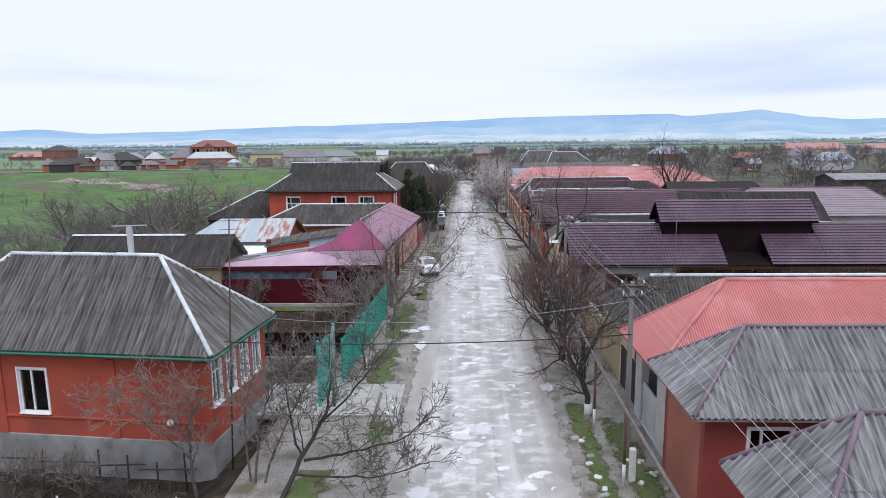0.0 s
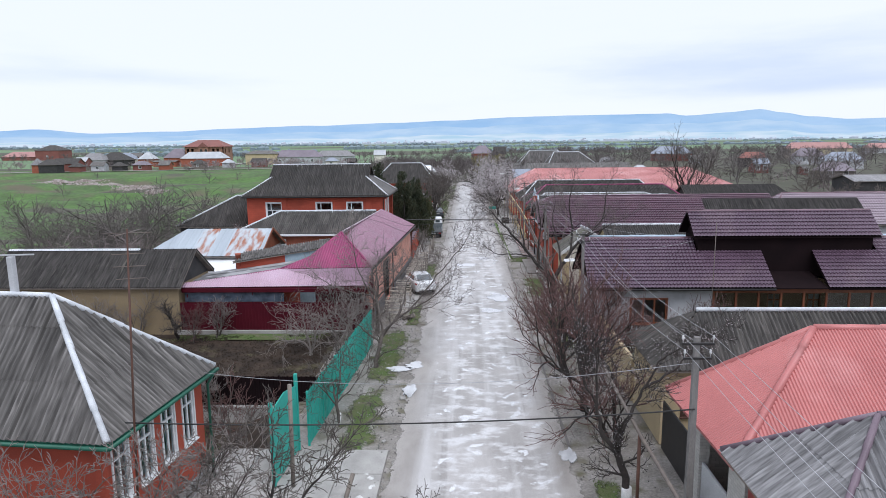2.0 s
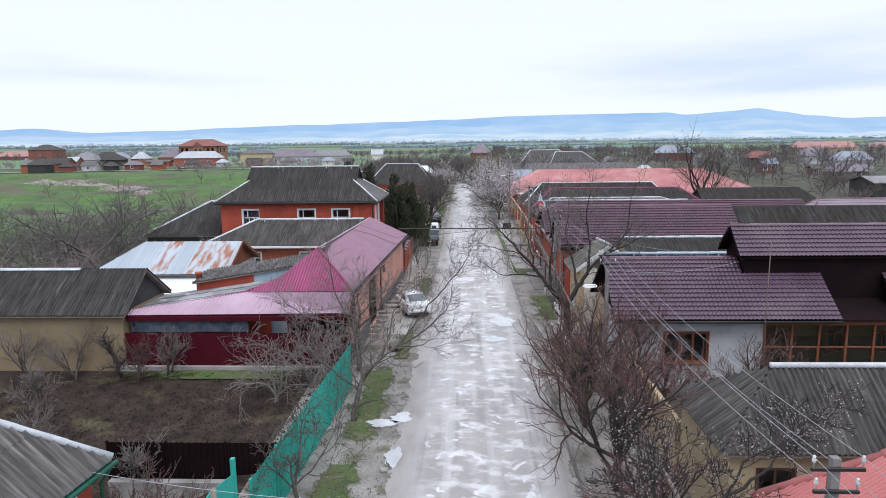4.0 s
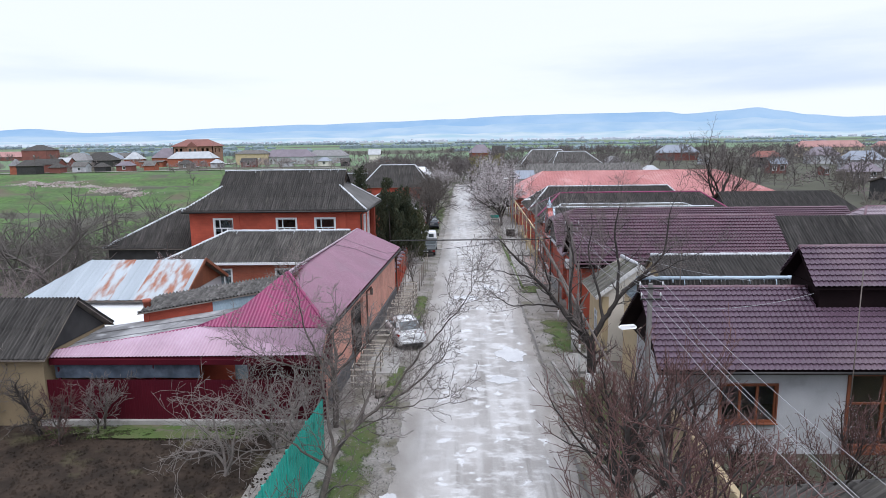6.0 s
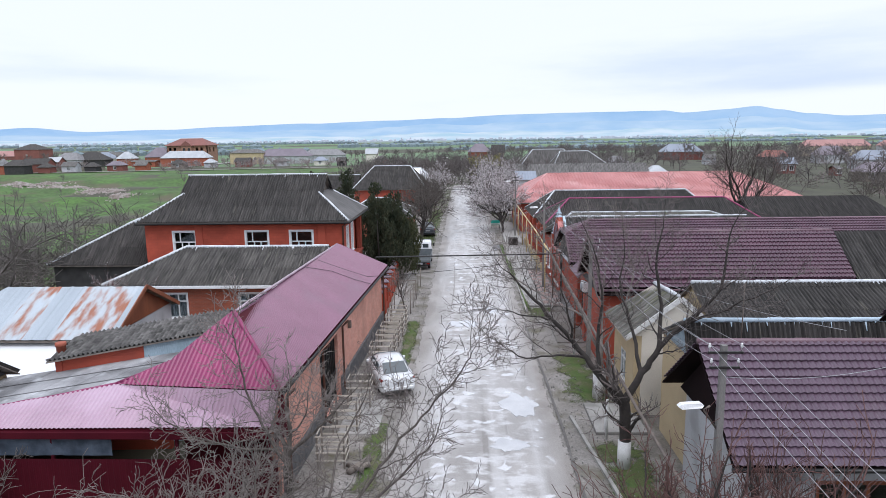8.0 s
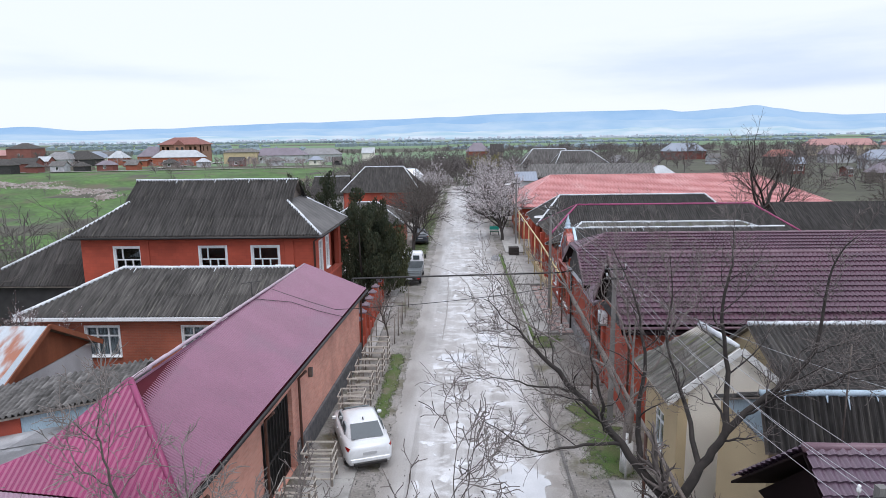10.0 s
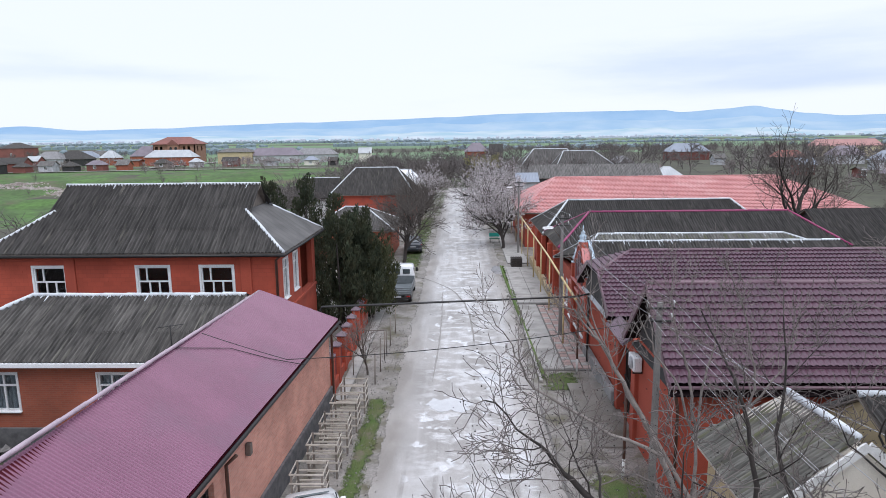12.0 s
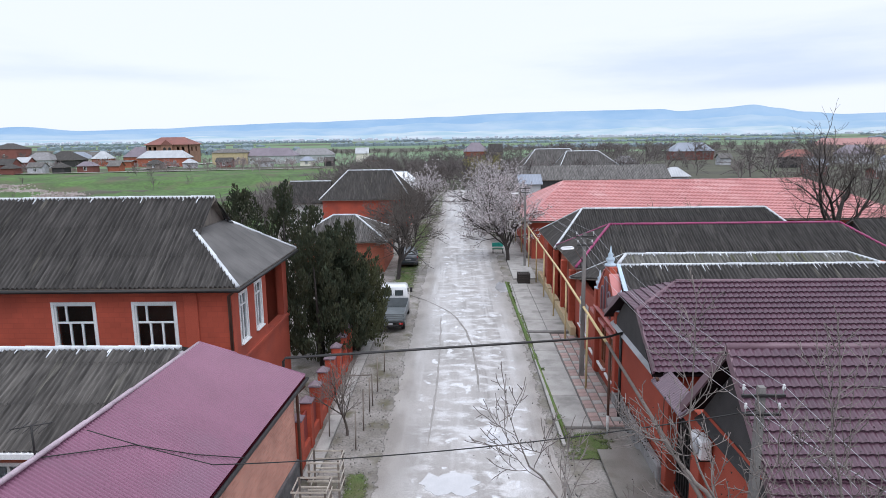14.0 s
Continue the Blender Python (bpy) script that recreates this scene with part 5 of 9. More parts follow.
part("gutter", Mesh(True).tube([(6.4, 40.38, 3.26), (16.3, 40.38, 3.26)], 0.06, 8), STEEL_DARK, plum)

# slate roofs behind the plum house, and the little cream gabled house
hip_house("shed", "long outbuilding with dark slate roof and pale blue ridge", (7.3, 26, 46.4, 49.6), 0, 3.9, (7.3, 26, 46.9, 5.1), CREAM, "slate", SLATE_DARK, CAP_BLUE, category="shed", drips=0.5, over=0.15, gable_mat=BLUE_PALE)
hip_house("shed", "long outbuilding with dark slate roof and whitewashed ridge", (9.6, 26, 49.7, 55.0), 0, 3.7, (9.6, 26, 52.9, 5.05), CREAM, "slate", SLATE_DARK, CAP_WHITE, category="shed", drips=0.4, over=0.15)
cg = thing("house", (8.2, 52, 0), "small pale cream gabled house with mossy slate roof", "house")
wall(cg, (6.7, 50.75), (10.0, 50.75), 0, 3.4, CREAM_PALE, inset=0.3)
wall(cg, (6.7, 54.1), (6.7, 50.75), 0, 3.4, CREAM, [(1.2, 2.1, 1.0, 2.3)])
window(cg, (6.7, 54.1), (6.7, 50.75), 1.2, 2.1, 1.0, 2.3, ups=(0.5,), acrosses=(0.7,))
part("gable", Mesh().prism([(6.6, 50.75, 3.4), (10.1, 50.75, 3.4), (8.4, 50.75, 4.85)], (0, 0.2, 0)), CREAM_PALE, cg)
G_W = [(6.3, 54.3, 3.35), (6.3, 50.45, 3.35), (8.45, 50.9, 4.95), (8.2, 53.4, 4.95)]
G_E = [(10.3, 50.6, 3.35), (10.3, 54.3, 3.35), (8.2, 53.4, 4.95), (8.45, 50.9, 4.95)]
base = Mesh()
for pts in (G_W, G_E):
    base.prism([Vector(q) - Vector((0, 0, 0.06)) for q in pts], (0, 0, 0.05))
roof_g = part("roof", base, WOOD_PALE, cg)
roof_face(roof_g, G_W, "slate", SLATE_MOSS, wave=0.7)
roof_face(roof_g, G_E, "slate", SLATE_MOSS, wave=0.7)
ridge_cap(roof_g, G_W[3], G_W[2], CAP_WHITE, 0.09, 0.05)
part("bargeboard", Mesh().beam((6.3, 50.5, 3.38), (8.45, 50.6, 4.98), 0.05, 0.2).beam((8.45, 50.6, 4.98), (10.3, 50.6, 3.38), 0.05, 0.2), WHITEWASH, cg)

# the two maroon-tiled houses
m1, roof_m1 = hip_house("house", "orange-red house with maroon metal-tile gable roof", (6.2, 18.6, 55.85, 61.3), 0, 3.85, (6.2, 18.6, 58.6, 6.35), ORANGE, "small_tile", MAROON_TILE, None, over=0.45, gable_mat=GREY_DARK, fascia=BROWN_SHEET, faces="N")
roof_face(roof_m1, [(6.2, 55.93, 4.12), (18.6, 55.93, 4.12), (18.6, 56.5, 4.56), (6.2, 56.5, 4.56)], "small_tile", MAROON_TILE)
roof_face(roof_m1, [(6.2, 56.32, 4.5), (18.6, 56.32, 4.5), (18.6, 58.6, 6.44), (6.2, 58.6, 6.44)], "small_tile", MAROON_TILE)
ridge_cap(roof_m1, (6.2, 58.6, 6.44), (18.6, 58.6, 6.44), CAP_PLUM, 0.09, 0.06)
for y, z in ((55.95, 4.08), (61.3, 3.85)):
    part("verge_board", Mesh().beam((6.22, y, z - 0.02), (6.22, 58.6, 6.4), 0.06, 0.22), CAP_PLUM, m1)
part("gable_sill", Mesh().prism([(6.44, 56.3, 3.7), (6.44, 60.9, 3.7), (6.66, 60.9, 3.86), (6.66, 56.3, 3.86)], (0, 0, 0.03)), GREY_DARK, m1, "grey metal flashing below the gable")
part("pier", Mesh().box(6.5, 6.72, 60.55, 60.95, 0, 3.7, 0.02), ORANGE, m1)
part("downpipe", Mesh(True).tube([(6.35, 55.92, 4.0), (6.5, 56.05, 3.5), (6.58, 56.2, 3.1), (6.58, 56.2, 0.2)], 0.05, 8), PIPE_RUST, m1)
part("gutter", Mesh(True).tube([(6.2, 55.88, 4.06), (18.6, 55.88, 4.06)], 0.06, 8), CAP_PLUM, m1)
hip_house("barn", "outbuilding with dark slate gable roof", (18.7, 31, 55.7, 62.1), 0, 4.05, (18.7, 31, 58.9, 6.35), BRICK_RED, "slate", SLATE_DARK, None, category="barn", over=0.3)
m2 = thing("house", (14, 68, 0), "orange-red house with maroon metal-tile half-hip roof", "house")
wall(m2, (6.8, 70.7), (6.8, 61.1), 0, 3.5, ORANGE, [(7.15, 9.2, 0.1, 2.9)])
wall(m2, (6.8, 64.4), (28, 64.4), 0, 3.8, ORANGE, inset=0.31)
gate_m = part("gate", Mesh().box(6.95, 7.0, 61.52, 63.53, 0.1, 2.85, 0.01), STEEL_DARK, m2, "dark wrought metal gate")
for i in range(9):
    part("bar", Mesh().box(6.9, 6.945, 61.62 + 0.21 * i, 61.66 + 0.21 * i, 0.2, 2.75), STEEL_DARK, gate_m)
for z in (0.3, 1.5, 2.6):
    part("rail", Mesh().box(6.9, 6.945, 61.55, 63.5, z, z + 0.07), STEEL_DARK, gate_m)
M_S = [(6.2, 63.95, 3.78), (28, 63.95, 3.78), (28, 67.4, 5.93), (7.95, 67.4, 5.93), (6.25, 66.2, 5.18)]
M_N = [(28, 70.85, 3.78), (6.2, 70.85, 3.78), (6.25, 68.6, 5.18), (7.95, 67.4, 5.93), (28, 67.4, 5.93)]
M_W = [(6.25, 68.6, 5.18), (6.25, 66.2, 5.18), (7.95, 67.4, 5.93)]
base = Mesh()
for pts in (M_S, M_N, M_W):
    base.prism([Vector(q) - Vector((0, 0, 0.08)) for q in pts], (0, 0, 0.06))
roof_m2 = part("roof", base, BROWN_SHEET, m2)
for pts in (M_S, M_N, M_W):
    roof_face(roof_m2, pts, "small_tile", MAROON_TILE)
ridge_cap(roof_m2, M_S[3], M_S[2], CAP_PLUM, 0.09, 0.06)
ridge_cap(roof_m2, M_S[4], M_S[3], CAP_PLUM, 0.09, 0.05)
part("gable", Mesh().prism([(6.55, 64.2, 3.5), (6.55, 70.6, 3.5), (6.55, 68.65, 5.05), (6.55, 66.15, 5.05)], (0.2, 0, 0)), GREY_DARK, m2, "dark sheet-clad gable")
part("verge_board", Mesh().beam((6.24, 63.95, 3.83), (6.27, 66.2, 5.23), 0.06, 0.2), CAP_PLUM, m2)
part("verge_board", Mesh().beam((6.24, 70.85, 3.83), (6.27, 68.6, 5.23), 0.06, 0.2), CAP_PLUM, m2)
part("gable_sill", Mesh().prism([(6.42, 64.1, 3.46), (6.42, 70.7, 3.46), (6.6, 70.7, 3.6), (6.6, 64.1, 3.6)], (0, 0, 0.03)), GREY_RENDER, m2, "grey metal flashing below the gable")
for y in (61.3, 63.75, 70.55):
    part("pier", Mesh().box(6.62, 6.84, y - 0.2, y + 0.2, 0, 3.46, 0.02), ORANGE, m2)
part("downpipe", Mesh(True).tube([(6.3, 63.8, 3.72), (6.5, 64.0, 3.4), (6.68, 64.05, 3.2), (6.68, 64.05, 0.2)], 0.05, 8), PIPE_RUST, m2)
A_W = [(6.25, 64.2, 3.5), (6.25, 61.4, 3.5), (6.78, 61.4, 3.9), (6.78, 64.2, 3.9)]
awn = part("awning", Mesh().prism([Vector(q) - Vector((0, 0, 0.05)) for q in A_W], (0, 0, 0.03)), CAP_PURPLE, m2, "small ribbed grey-purple awning over the gate")
roof_face(awn, A_W, "fine", CAP_PURPLE, lift=0.0, name="sheet")

# the ornate facade and the slate roofs beyond
orn = thing("house", (14, 75, 0), "orange-red house with ornate stepped gable and white-edged slate roof", "house")
wall(orn, (6.75, 80.6), (6.75, 70.75), 0, 3.3, ORANGE, [(5.0, 5.95, 0.75, 2.6), (6.9, 7.85, 0.75, 2.6), (8.5, 9.45, 0.75, 2.6), (1.2, 2.1, 0.9, 2.5), (2.9, 3.8, 0.9, 2.5)])
for u in (5.0, 6.9, 8.5):
    window(orn, (6.75, 80.6), (6.75, 70.75), u, u + 0.95, 0.75, 2.6, ups=(0.5,), acrosses=(0.7,), material=WOOD_ORANGE)
    part("window_head", Mesh().box(6.6, 6.75, 80.6 - u - 1.1, 80.6 - u + 0.15, 2.65, 2.82, 0.02), PINK, orn)
    part("window_sill", Mesh().box(6.56, 6.75, 80.6 - u - 1.05, 80.6 - u + 0.1, 0.6, 0.72, 0.02), WHITE_PAINT, orn)
for u in (1.2, 2.9):
    window(orn, (6.75, 80.6), (6.75, 70.75), u, u + 0.9, 0.9, 2.5, ups=(0.5,), acrosses=(0.7,))
# the gable front rises in steps to a finial over the ridge
GY, GX = 72.3, 6.62
front = Mesh().prism([(GX, GY - 2.1, 3.25), (GX, GY + 2.1, 3.25), (GX, GY + 2.1, 4.0), (GX, GY + 1.65, 4.15), (GX, GY + 0.5, 5.25), (GX, GY + 0.42, 5.6), (GX, GY - 0.42, 5.6), (GX, GY - 0.5, 5.25), (GX, GY - 1.65, 4.15), (GX, GY - 2.1, 4.0)], (0.32, 0, 0))
part("gable_front", front, ORANGE, orn, "stepped orange-red gable front")
for s in (-1, 1):
    part("coping", Mesh().beam((GX + 0.16, GY + s * 1.7, 4.2), (GX + 0.16, GY + s * 0.5, 5.32), 0.42, 0.07), PINK, orn)
    part("pier", Mesh().box(GX - 0.1, GX + 0.28, GY + s * 2.0 - 0.2, GY + s * 2.0 + 0.2, 0.0, 4.1, 0.02), ORANGE, orn)
part("cornice", Mesh().box(GX - 0.12, GX + 0.1, GY - 2.2, GY + 2.2, 3.18, 3.3, 0.02), PINK, orn)
for y, z in ((GY, 5.6), (GY + 2.0, 4.1), (GY - 2.0, 4.1)):
    part("finial", Mesh(True).turned((GX + 0.12, y, z), [(0.26, 0), (0.26, 0.07), (0.13, 0.13), (0.19, 0.26), (0.19, 0.33), (0.09, 0.42), (0.13, 0.5), (0.05, 0.6), (0.02, 0.86), (0.0, 0.9)], 10), CAP_BLUE, orn, "pale blue metal finial")
for dy, top in ((-0.62, 4.5), (0.0, 5.05), (0.62, 4.5)):
    y, w = GY + dy, 0.2
    arch = [(GX - 0.03, y - w, 3.42), (GX - 0.03, y + w, 3.42), (GX - 0.03, y + w, top - 0.2)] + [(GX - 0.03, y + w * math.cos(a), top - 0.2 + w * math.sin(a)) for a in (0.52, 1.05, 1.57, 2.09, 2.62)] + [(GX - 0.03, y - w, top - 0.2)]
    niche = part("arch_niche", Mesh().prism(arch, (0.04, 0, 0)), DARK_RED, orn, "dark red arched niche")
    rim = [(GX - 0.04, y - w - 0.05, 3.42), (GX - 0.04, y - w - 0.05, top - 0.2)] + [(GX - 0.04, y + (w + 0.05) * math.cos(a), top - 0.2 + (w + 0.05) * math.sin(a)) for a in (2.62, 2.09, 1.57, 1.05, 0.52)] + [(GX - 0.04, y + w + 0.05, top - 0.2), (GX - 0.04, y + w + 0.05, 3.42)]
    part("arch_rim", Mesh(True).tube(rim, 0.045, 6), CAP_PURPLE, niche)
O1 = [(7.0, 69.9, 4.42), (20.6, 69.9, 4.42), (20.2, 72.3, 5.56), (7.15, 72.3, 5.56)]
O2 = [(20.6, 73.7, 4.95), (7.15, 73.7, 4.95), (7.15, 72.3, 5.56), (20.2, 72.3, 5.56)]
O3 = [(7.15, 73.7, 4.95), (20.4, 73.7, 4.95), (18.6, 75.0, 5.55), (8.1, 75.0, 5.55)]
O4 = [(20.6, 80.8, 3.15), (6.45, 80.8, 3.15), (8.1, 75.0, 5.55), (18.6, 75.0, 5.55)]
O5 = [(6.45, 80.8, 3.15), (6.95, 73.9, 4.6), (8.1, 75.0, 5.55)]
base = Mesh()
for pts in (O1, O2, O3, O4, O5):
    base.prism([Vector(q) - Vector((0, 0, 0.06)) for q in pts], (0, 0, 0.05))
roof_o = part("roof", base, WOOD_OLD, orn)
for pts in (O1, O2, O3, O4, O5):
    roof_face(roof_o, pts, "slate", SLATE_MOSS if pts is O3 else SLATE_DARK)
part("verge_board", Mesh().beam((7.0, 69.9, 4.5), (7.08, 72.3, 5.64), 0.16, 0.1), CAP_BLUE, orn, "pale blue verge board")
ridge_cap(roof_o, O1[3], O1[2], CAP_WHITE, 0.07, 0.06, drips=0.7, down=(0, -0.9, -0.43))
ridge_cap(roof_o, O3[3], O3[2], CAP_WHITE, 0.07, 0.06, drips=0.6, down=(0, -0.9, -0.42))
ridge_cap(roof_o, O4[1], O3[3], CAP_WHITE, 0.08, 0.06)
ridge_cap(roof_o, O3[0], O3[3], CAP_WHITE, 0.08, 0.06)
ridge_cap(roof_o, O3[1], O3[2], CAP_WHITE, 0.07, 0.06)
part("end_wall", Mesh().prism([(20.0, 70.2, 0), (20.0, 80.4, 0), (20.0, 80.4, 3.1), (20.0, 75.0, 5.2), (20.0, 72.3, 5.3), (20.0, 70.2, 4.3)], (0.25, 0, 0)), BRICK_RED, orn)
hip_house("house", "brick house with dark slate roof and magenta ridge", (6.6, 25.5, 79.9, 87.2), 0, 3.9, (9.25, 23.0, 83.5, 5.8), BRICK_RED, "slate", SLATE_DARK, MAGENTA, over=0.3)
hip_house("house", "orange house with dark slate hip roof", (6.5, 24.0, 87.3, 95.7), 0, 3.7, (9.06, 22.3, 91.5, 5.86), ORANGE, "slate", SLATE_DARK, CAP_WHITE, over=0.3, pieces=False)
hip_house("house", "long orange-red house with salmon pink tile roof", (6.1, 41.0, 102.6, 119.4), 0, 3.5, (10.7, 35.0, 111.0, 6.5), ORANGE, "tile", PINK_FADED, PINK_FADED, over=0.6, pieces=False)


# ---- trees ----
def grow(meshes, tips, rnd, p, d, long, r, lev, spec):
    """One limb with all that grows from it."""
    last = lev >= spec["levels"] - 1
    n = (2 if lev < 2 else 1) if spec.get("far") else (5 if lev <= 1 else (4 if lev == 2 else (3 if lev == 3 else 2)))
    pts, q = [p], p
    wob = spec["wobble"] * (1 + 0.35 * lev)
    d = d.normalized()
    for s in range(n):
        d = (d + Vector((rnd.gauss(0, wob), rnd.gauss(0, wob), rnd.gauss(0, wob) + spec["rise"] * (0.3 if lev == 0 else 1)))).normalized()
        q = q + d * (long / n)
        pts.append(q)
    end = max(spec["thin"], r * (0.8 if lev == 0 else 0.55 if not last else 0.3))
    radii = [r + (end - r) * i / n for i in range(n + 1)]
    sides = 3 if spec.get("far") else 9 if lev == 0 else (6 if lev == 1 else (4 if lev == 2 else 3))
    (meshes[0] if lev <= 2 and not spec.get("far") else meshes[1]).tube(pts, radii, sides, caps=False)
    if last:
        tips.append((pts[-1], d))
        return
    kids = spec["kids"][lev]
    turn = rnd.uniform(0, 6.28)
    start = spec["bare"] if lev == 0 else spec.get("clear", 0.25)
    for i in range(kids):
        s = start + (1 - start) * (i + rnd.uniform(0.1, 0.9)) / kids
        k = min(n - 1, int(s * n))
        o = pts[k].lerp(pts[k + 1], s * n - k)
        ax = (pts[k + 1] - pts[k]).normalized()
        side = ax.orthogonal().normalized()
        turn += 2.4 + rnd.uniform(-0.5, 0.5)
        out = math.cos(turn) * side + math.sin(turn) * ax.cross(side)
        a = radians(rnd.uniform(*spec["open"][min(lev, len(spec["open"]) - 1)]))
        nd = math.cos(a) * ax + math.sin(a) * out
        if nd.z < -0.25:
            nd.z *= 0.3
        grow(meshes, tips, rnd, o, nd, long * rnd.uniform(*spec["short"]) * (1.12 - 0.35 * s if lev else spec.get("limb", 1.0)), max(spec["thin"], radii[k] * rnd.uniform(*spec.get("girth", (0.5, 0.68)))), lev + 1, spec)
    grow(meshes, tips, rnd, pts[-1], d, long * rnd.uniform(0.5, 0.7), end, lev + 1, spec)


def limb_of(meshes, tips, rnd, base, line, r0, r1, spec):
    """One main limb along a bent line of points about the foot of the tree, with shoots all along it."""
    ctrl = [base + Vector(p) for p in line]
    pts = []
    for i in range(len(ctrl) - 1):
        a, b, c, d = ctrl[max(i - 1, 0)], ctrl[i], ctrl[i + 1], ctrl[min(i + 2, len(ctrl) - 1)]
        for k in range(4):
            t = k / 4
            pts.append(0.5 * (2 * b + (c - a) * t + (2 * a - 5 * b + 4 * c - d) * t * t + (3 * b - a - 3 * c + d) * t ** 3))
    pts.append(ctrl[-1])
    pts = [p + Vector((rnd.gauss(0, 0.025), rnd.gauss(0, 0.025), rnd.gauss(0, 0.02))) if 0 < i else p for i, p in enumerate(pts)]
    n = len(pts) - 1
    radii = [r0 + (r1 - r0) * (i / n) ** 0.8 for i in range(n + 1)]
    meshes[0].tube(pts, radii, 9, caps=False)
    long = sum((b - a).length for a, b in zip(pts, pts[1:]))
    shoots = int(long / spec.get("gap", 0.42))
    turn = rnd.uniform(0, 6.28)
    for i in range(shoots):
        s = spec.get("naked", 0.25) + (1 - spec.get("naked", 0.25)) * (i + rnd.uniform(0.1, 0.9)) / shoots
        k = min(n - 1, int(s * n))
        ax = (pts[k + 1] - pts[k]).normalized()
        side = ax.orthogonal().normalized()
        turn += 2.4 + rnd.uniform(-0.6, 0.6)
        out = math.cos(turn) * side + math.sin(turn) * ax.cross(side)
        a = radians(rnd.uniform(35, 65))
        d = math.cos(a) * ax + math.sin(a) * out + Vector((0, 0, 0.15))
        if d.z < -0.15:
            d.z *= 0.3
        grow(meshes, tips, rnd, pts[k].lerp(pts[k + 1], s * n - k), d, spec.get("shoot", 1.3) * (1.2 - 0.45 * s) * rnd.uniform(0.6, 1.2), max(spec["thin"], radii[k] * rnd.uniform(0.3, 0.45)), 2, spec)
    grow(meshes, tips, rnd, pts[-1], pts[-1] - pts[-2], spec.get("shoot", 1.3) * 0.9, r1, 2, spec)


SPREADING = dict(levels=6, kids=(3, 3, 3, 3, 2), wobble=0.115, rise=0.03, thin=0.008, bare=0.72, open=((32, 58), (28, 58), (30, 60)), short=(0.58, 0.76), limb=2.9)
BUSHY = dict(levels=5, kids=(4, 5, 4, 3), wobble=0.11, rise=0.07, thin=0.008, bare=0.15, open=((20, 48), (20, 46), (25, 50)), short=(0.5, 0.74), limb=1.5)
SLENDER = dict(levels=5, kids=(5, 5, 4, 2), wobble=0.08, rise=0.06, thin=0.006, bare=0.35, open=((25, 45), (25, 50), (25, 55)), short=(0.5, 0.68), limb=1.3)
MIDDLE = dict(levels=5, kids=(5, 5, 4, 3), wobble=0.10, rise=0.04, thin=0.014, bare=0.35, open=((30, 55), (30, 55), (30, 60)), short=(0.55, 0.74), limb=1.7)
DISTANT = dict(levels=4, kids=(4, 4, 2), wobble=0.14, rise=0.06, thin=0.028, bare=0.25, open=((30, 55), (30, 60), (30, 60)), short=(0.55, 0.75), limb=1.5, far=True)


def tree(at, seed, trunk, r, spec, label, bark=None, twigs=None, lean=(0, 0), white=0.0, bloom=0, bloom_mat=None, name="tree", category="tree", stems=1, group="", bloom_size=1.0, limbs=()):
    """A leafless tree: trunk and limbs, twigs, a whitewashed foot, blossom at the tips."""
    rnd = random.Random(seed)
    bark, twigs = bark or BARK, twigs or BARK
    t = thing(name, at, label, category, group)
    meshes, tips = [Mesh(True), Mesh(True)], []
    for line, r0, r1 in limbs:
        limb_of(meshes, tips, rnd, Vector(at), line, r0, r1, spec)
    for i in range(0 if limbs else stems):
        d = Vector((lean[0] + (rnd.uniform(-0.35, 0.35) if stems > 1 else 0), lean[1] + (rnd.uniform(-0.35, 0.35) if stems > 1 else 0), 1))
        o = Vector(at) + (Vector((rnd.uniform(-0.15, 0.15), rnd.uniform(-0.15, 0.15), -0.08)) if stems > 1 else Vector((0, 0, -0.08)))
        grow(meshes, tips, rnd, o, d, trunk * rnd.uniform(0.9, 1.1), r, 0, spec)
    part("trunk", meshes[0], bark, t)
    part("crown", meshes[1], twigs, t)
    if white:
        x, y, z = at
        part("whitewash", Mesh(True).tube([(x, y, z - 0.02), (x + lean[0] * white * 0.7, y + lean[1] * white * 0.7, z + white)], [r * 1.22, r * 1.1], 12), WHITEWASH, t, "whitewashed foot of the trunk")
    if bloom:
        b = Mesh()
        for p, d in tips:
            for i in range(bloom):
                c = p - d * rnd.uniform(0, 0.5) + Vector((rnd.gauss(0, 0.05), rnd.gauss(0, 0.05), rnd.gauss(0, 0.05)))
                s = rnd.uniform(0.012, 0.03) * bloom_size
                u = Vector((rnd.gauss(0, 1), rnd.gauss(0, 1), rnd.gauss(0, 1))).normalized()
                v = u.orthogonal().normalized()
                w = u.cross(v)
                k = len(b.v)
                b.v += [tuple(c + s * v), tuple(c - s * v * 0.5 + s * w * 0.9), tuple(c - s * v * 0.5 - s * w * 0.9), tuple(c + s * u)]
                b.f += [(k, k + 1, k + 2), (k, k + 1, k + 3), (k + 1, k + 2, k + 3)]
        ob = part("blossom", b, bloom_mat or BLOSSOM, t, "pale blossom and buds")
    return t


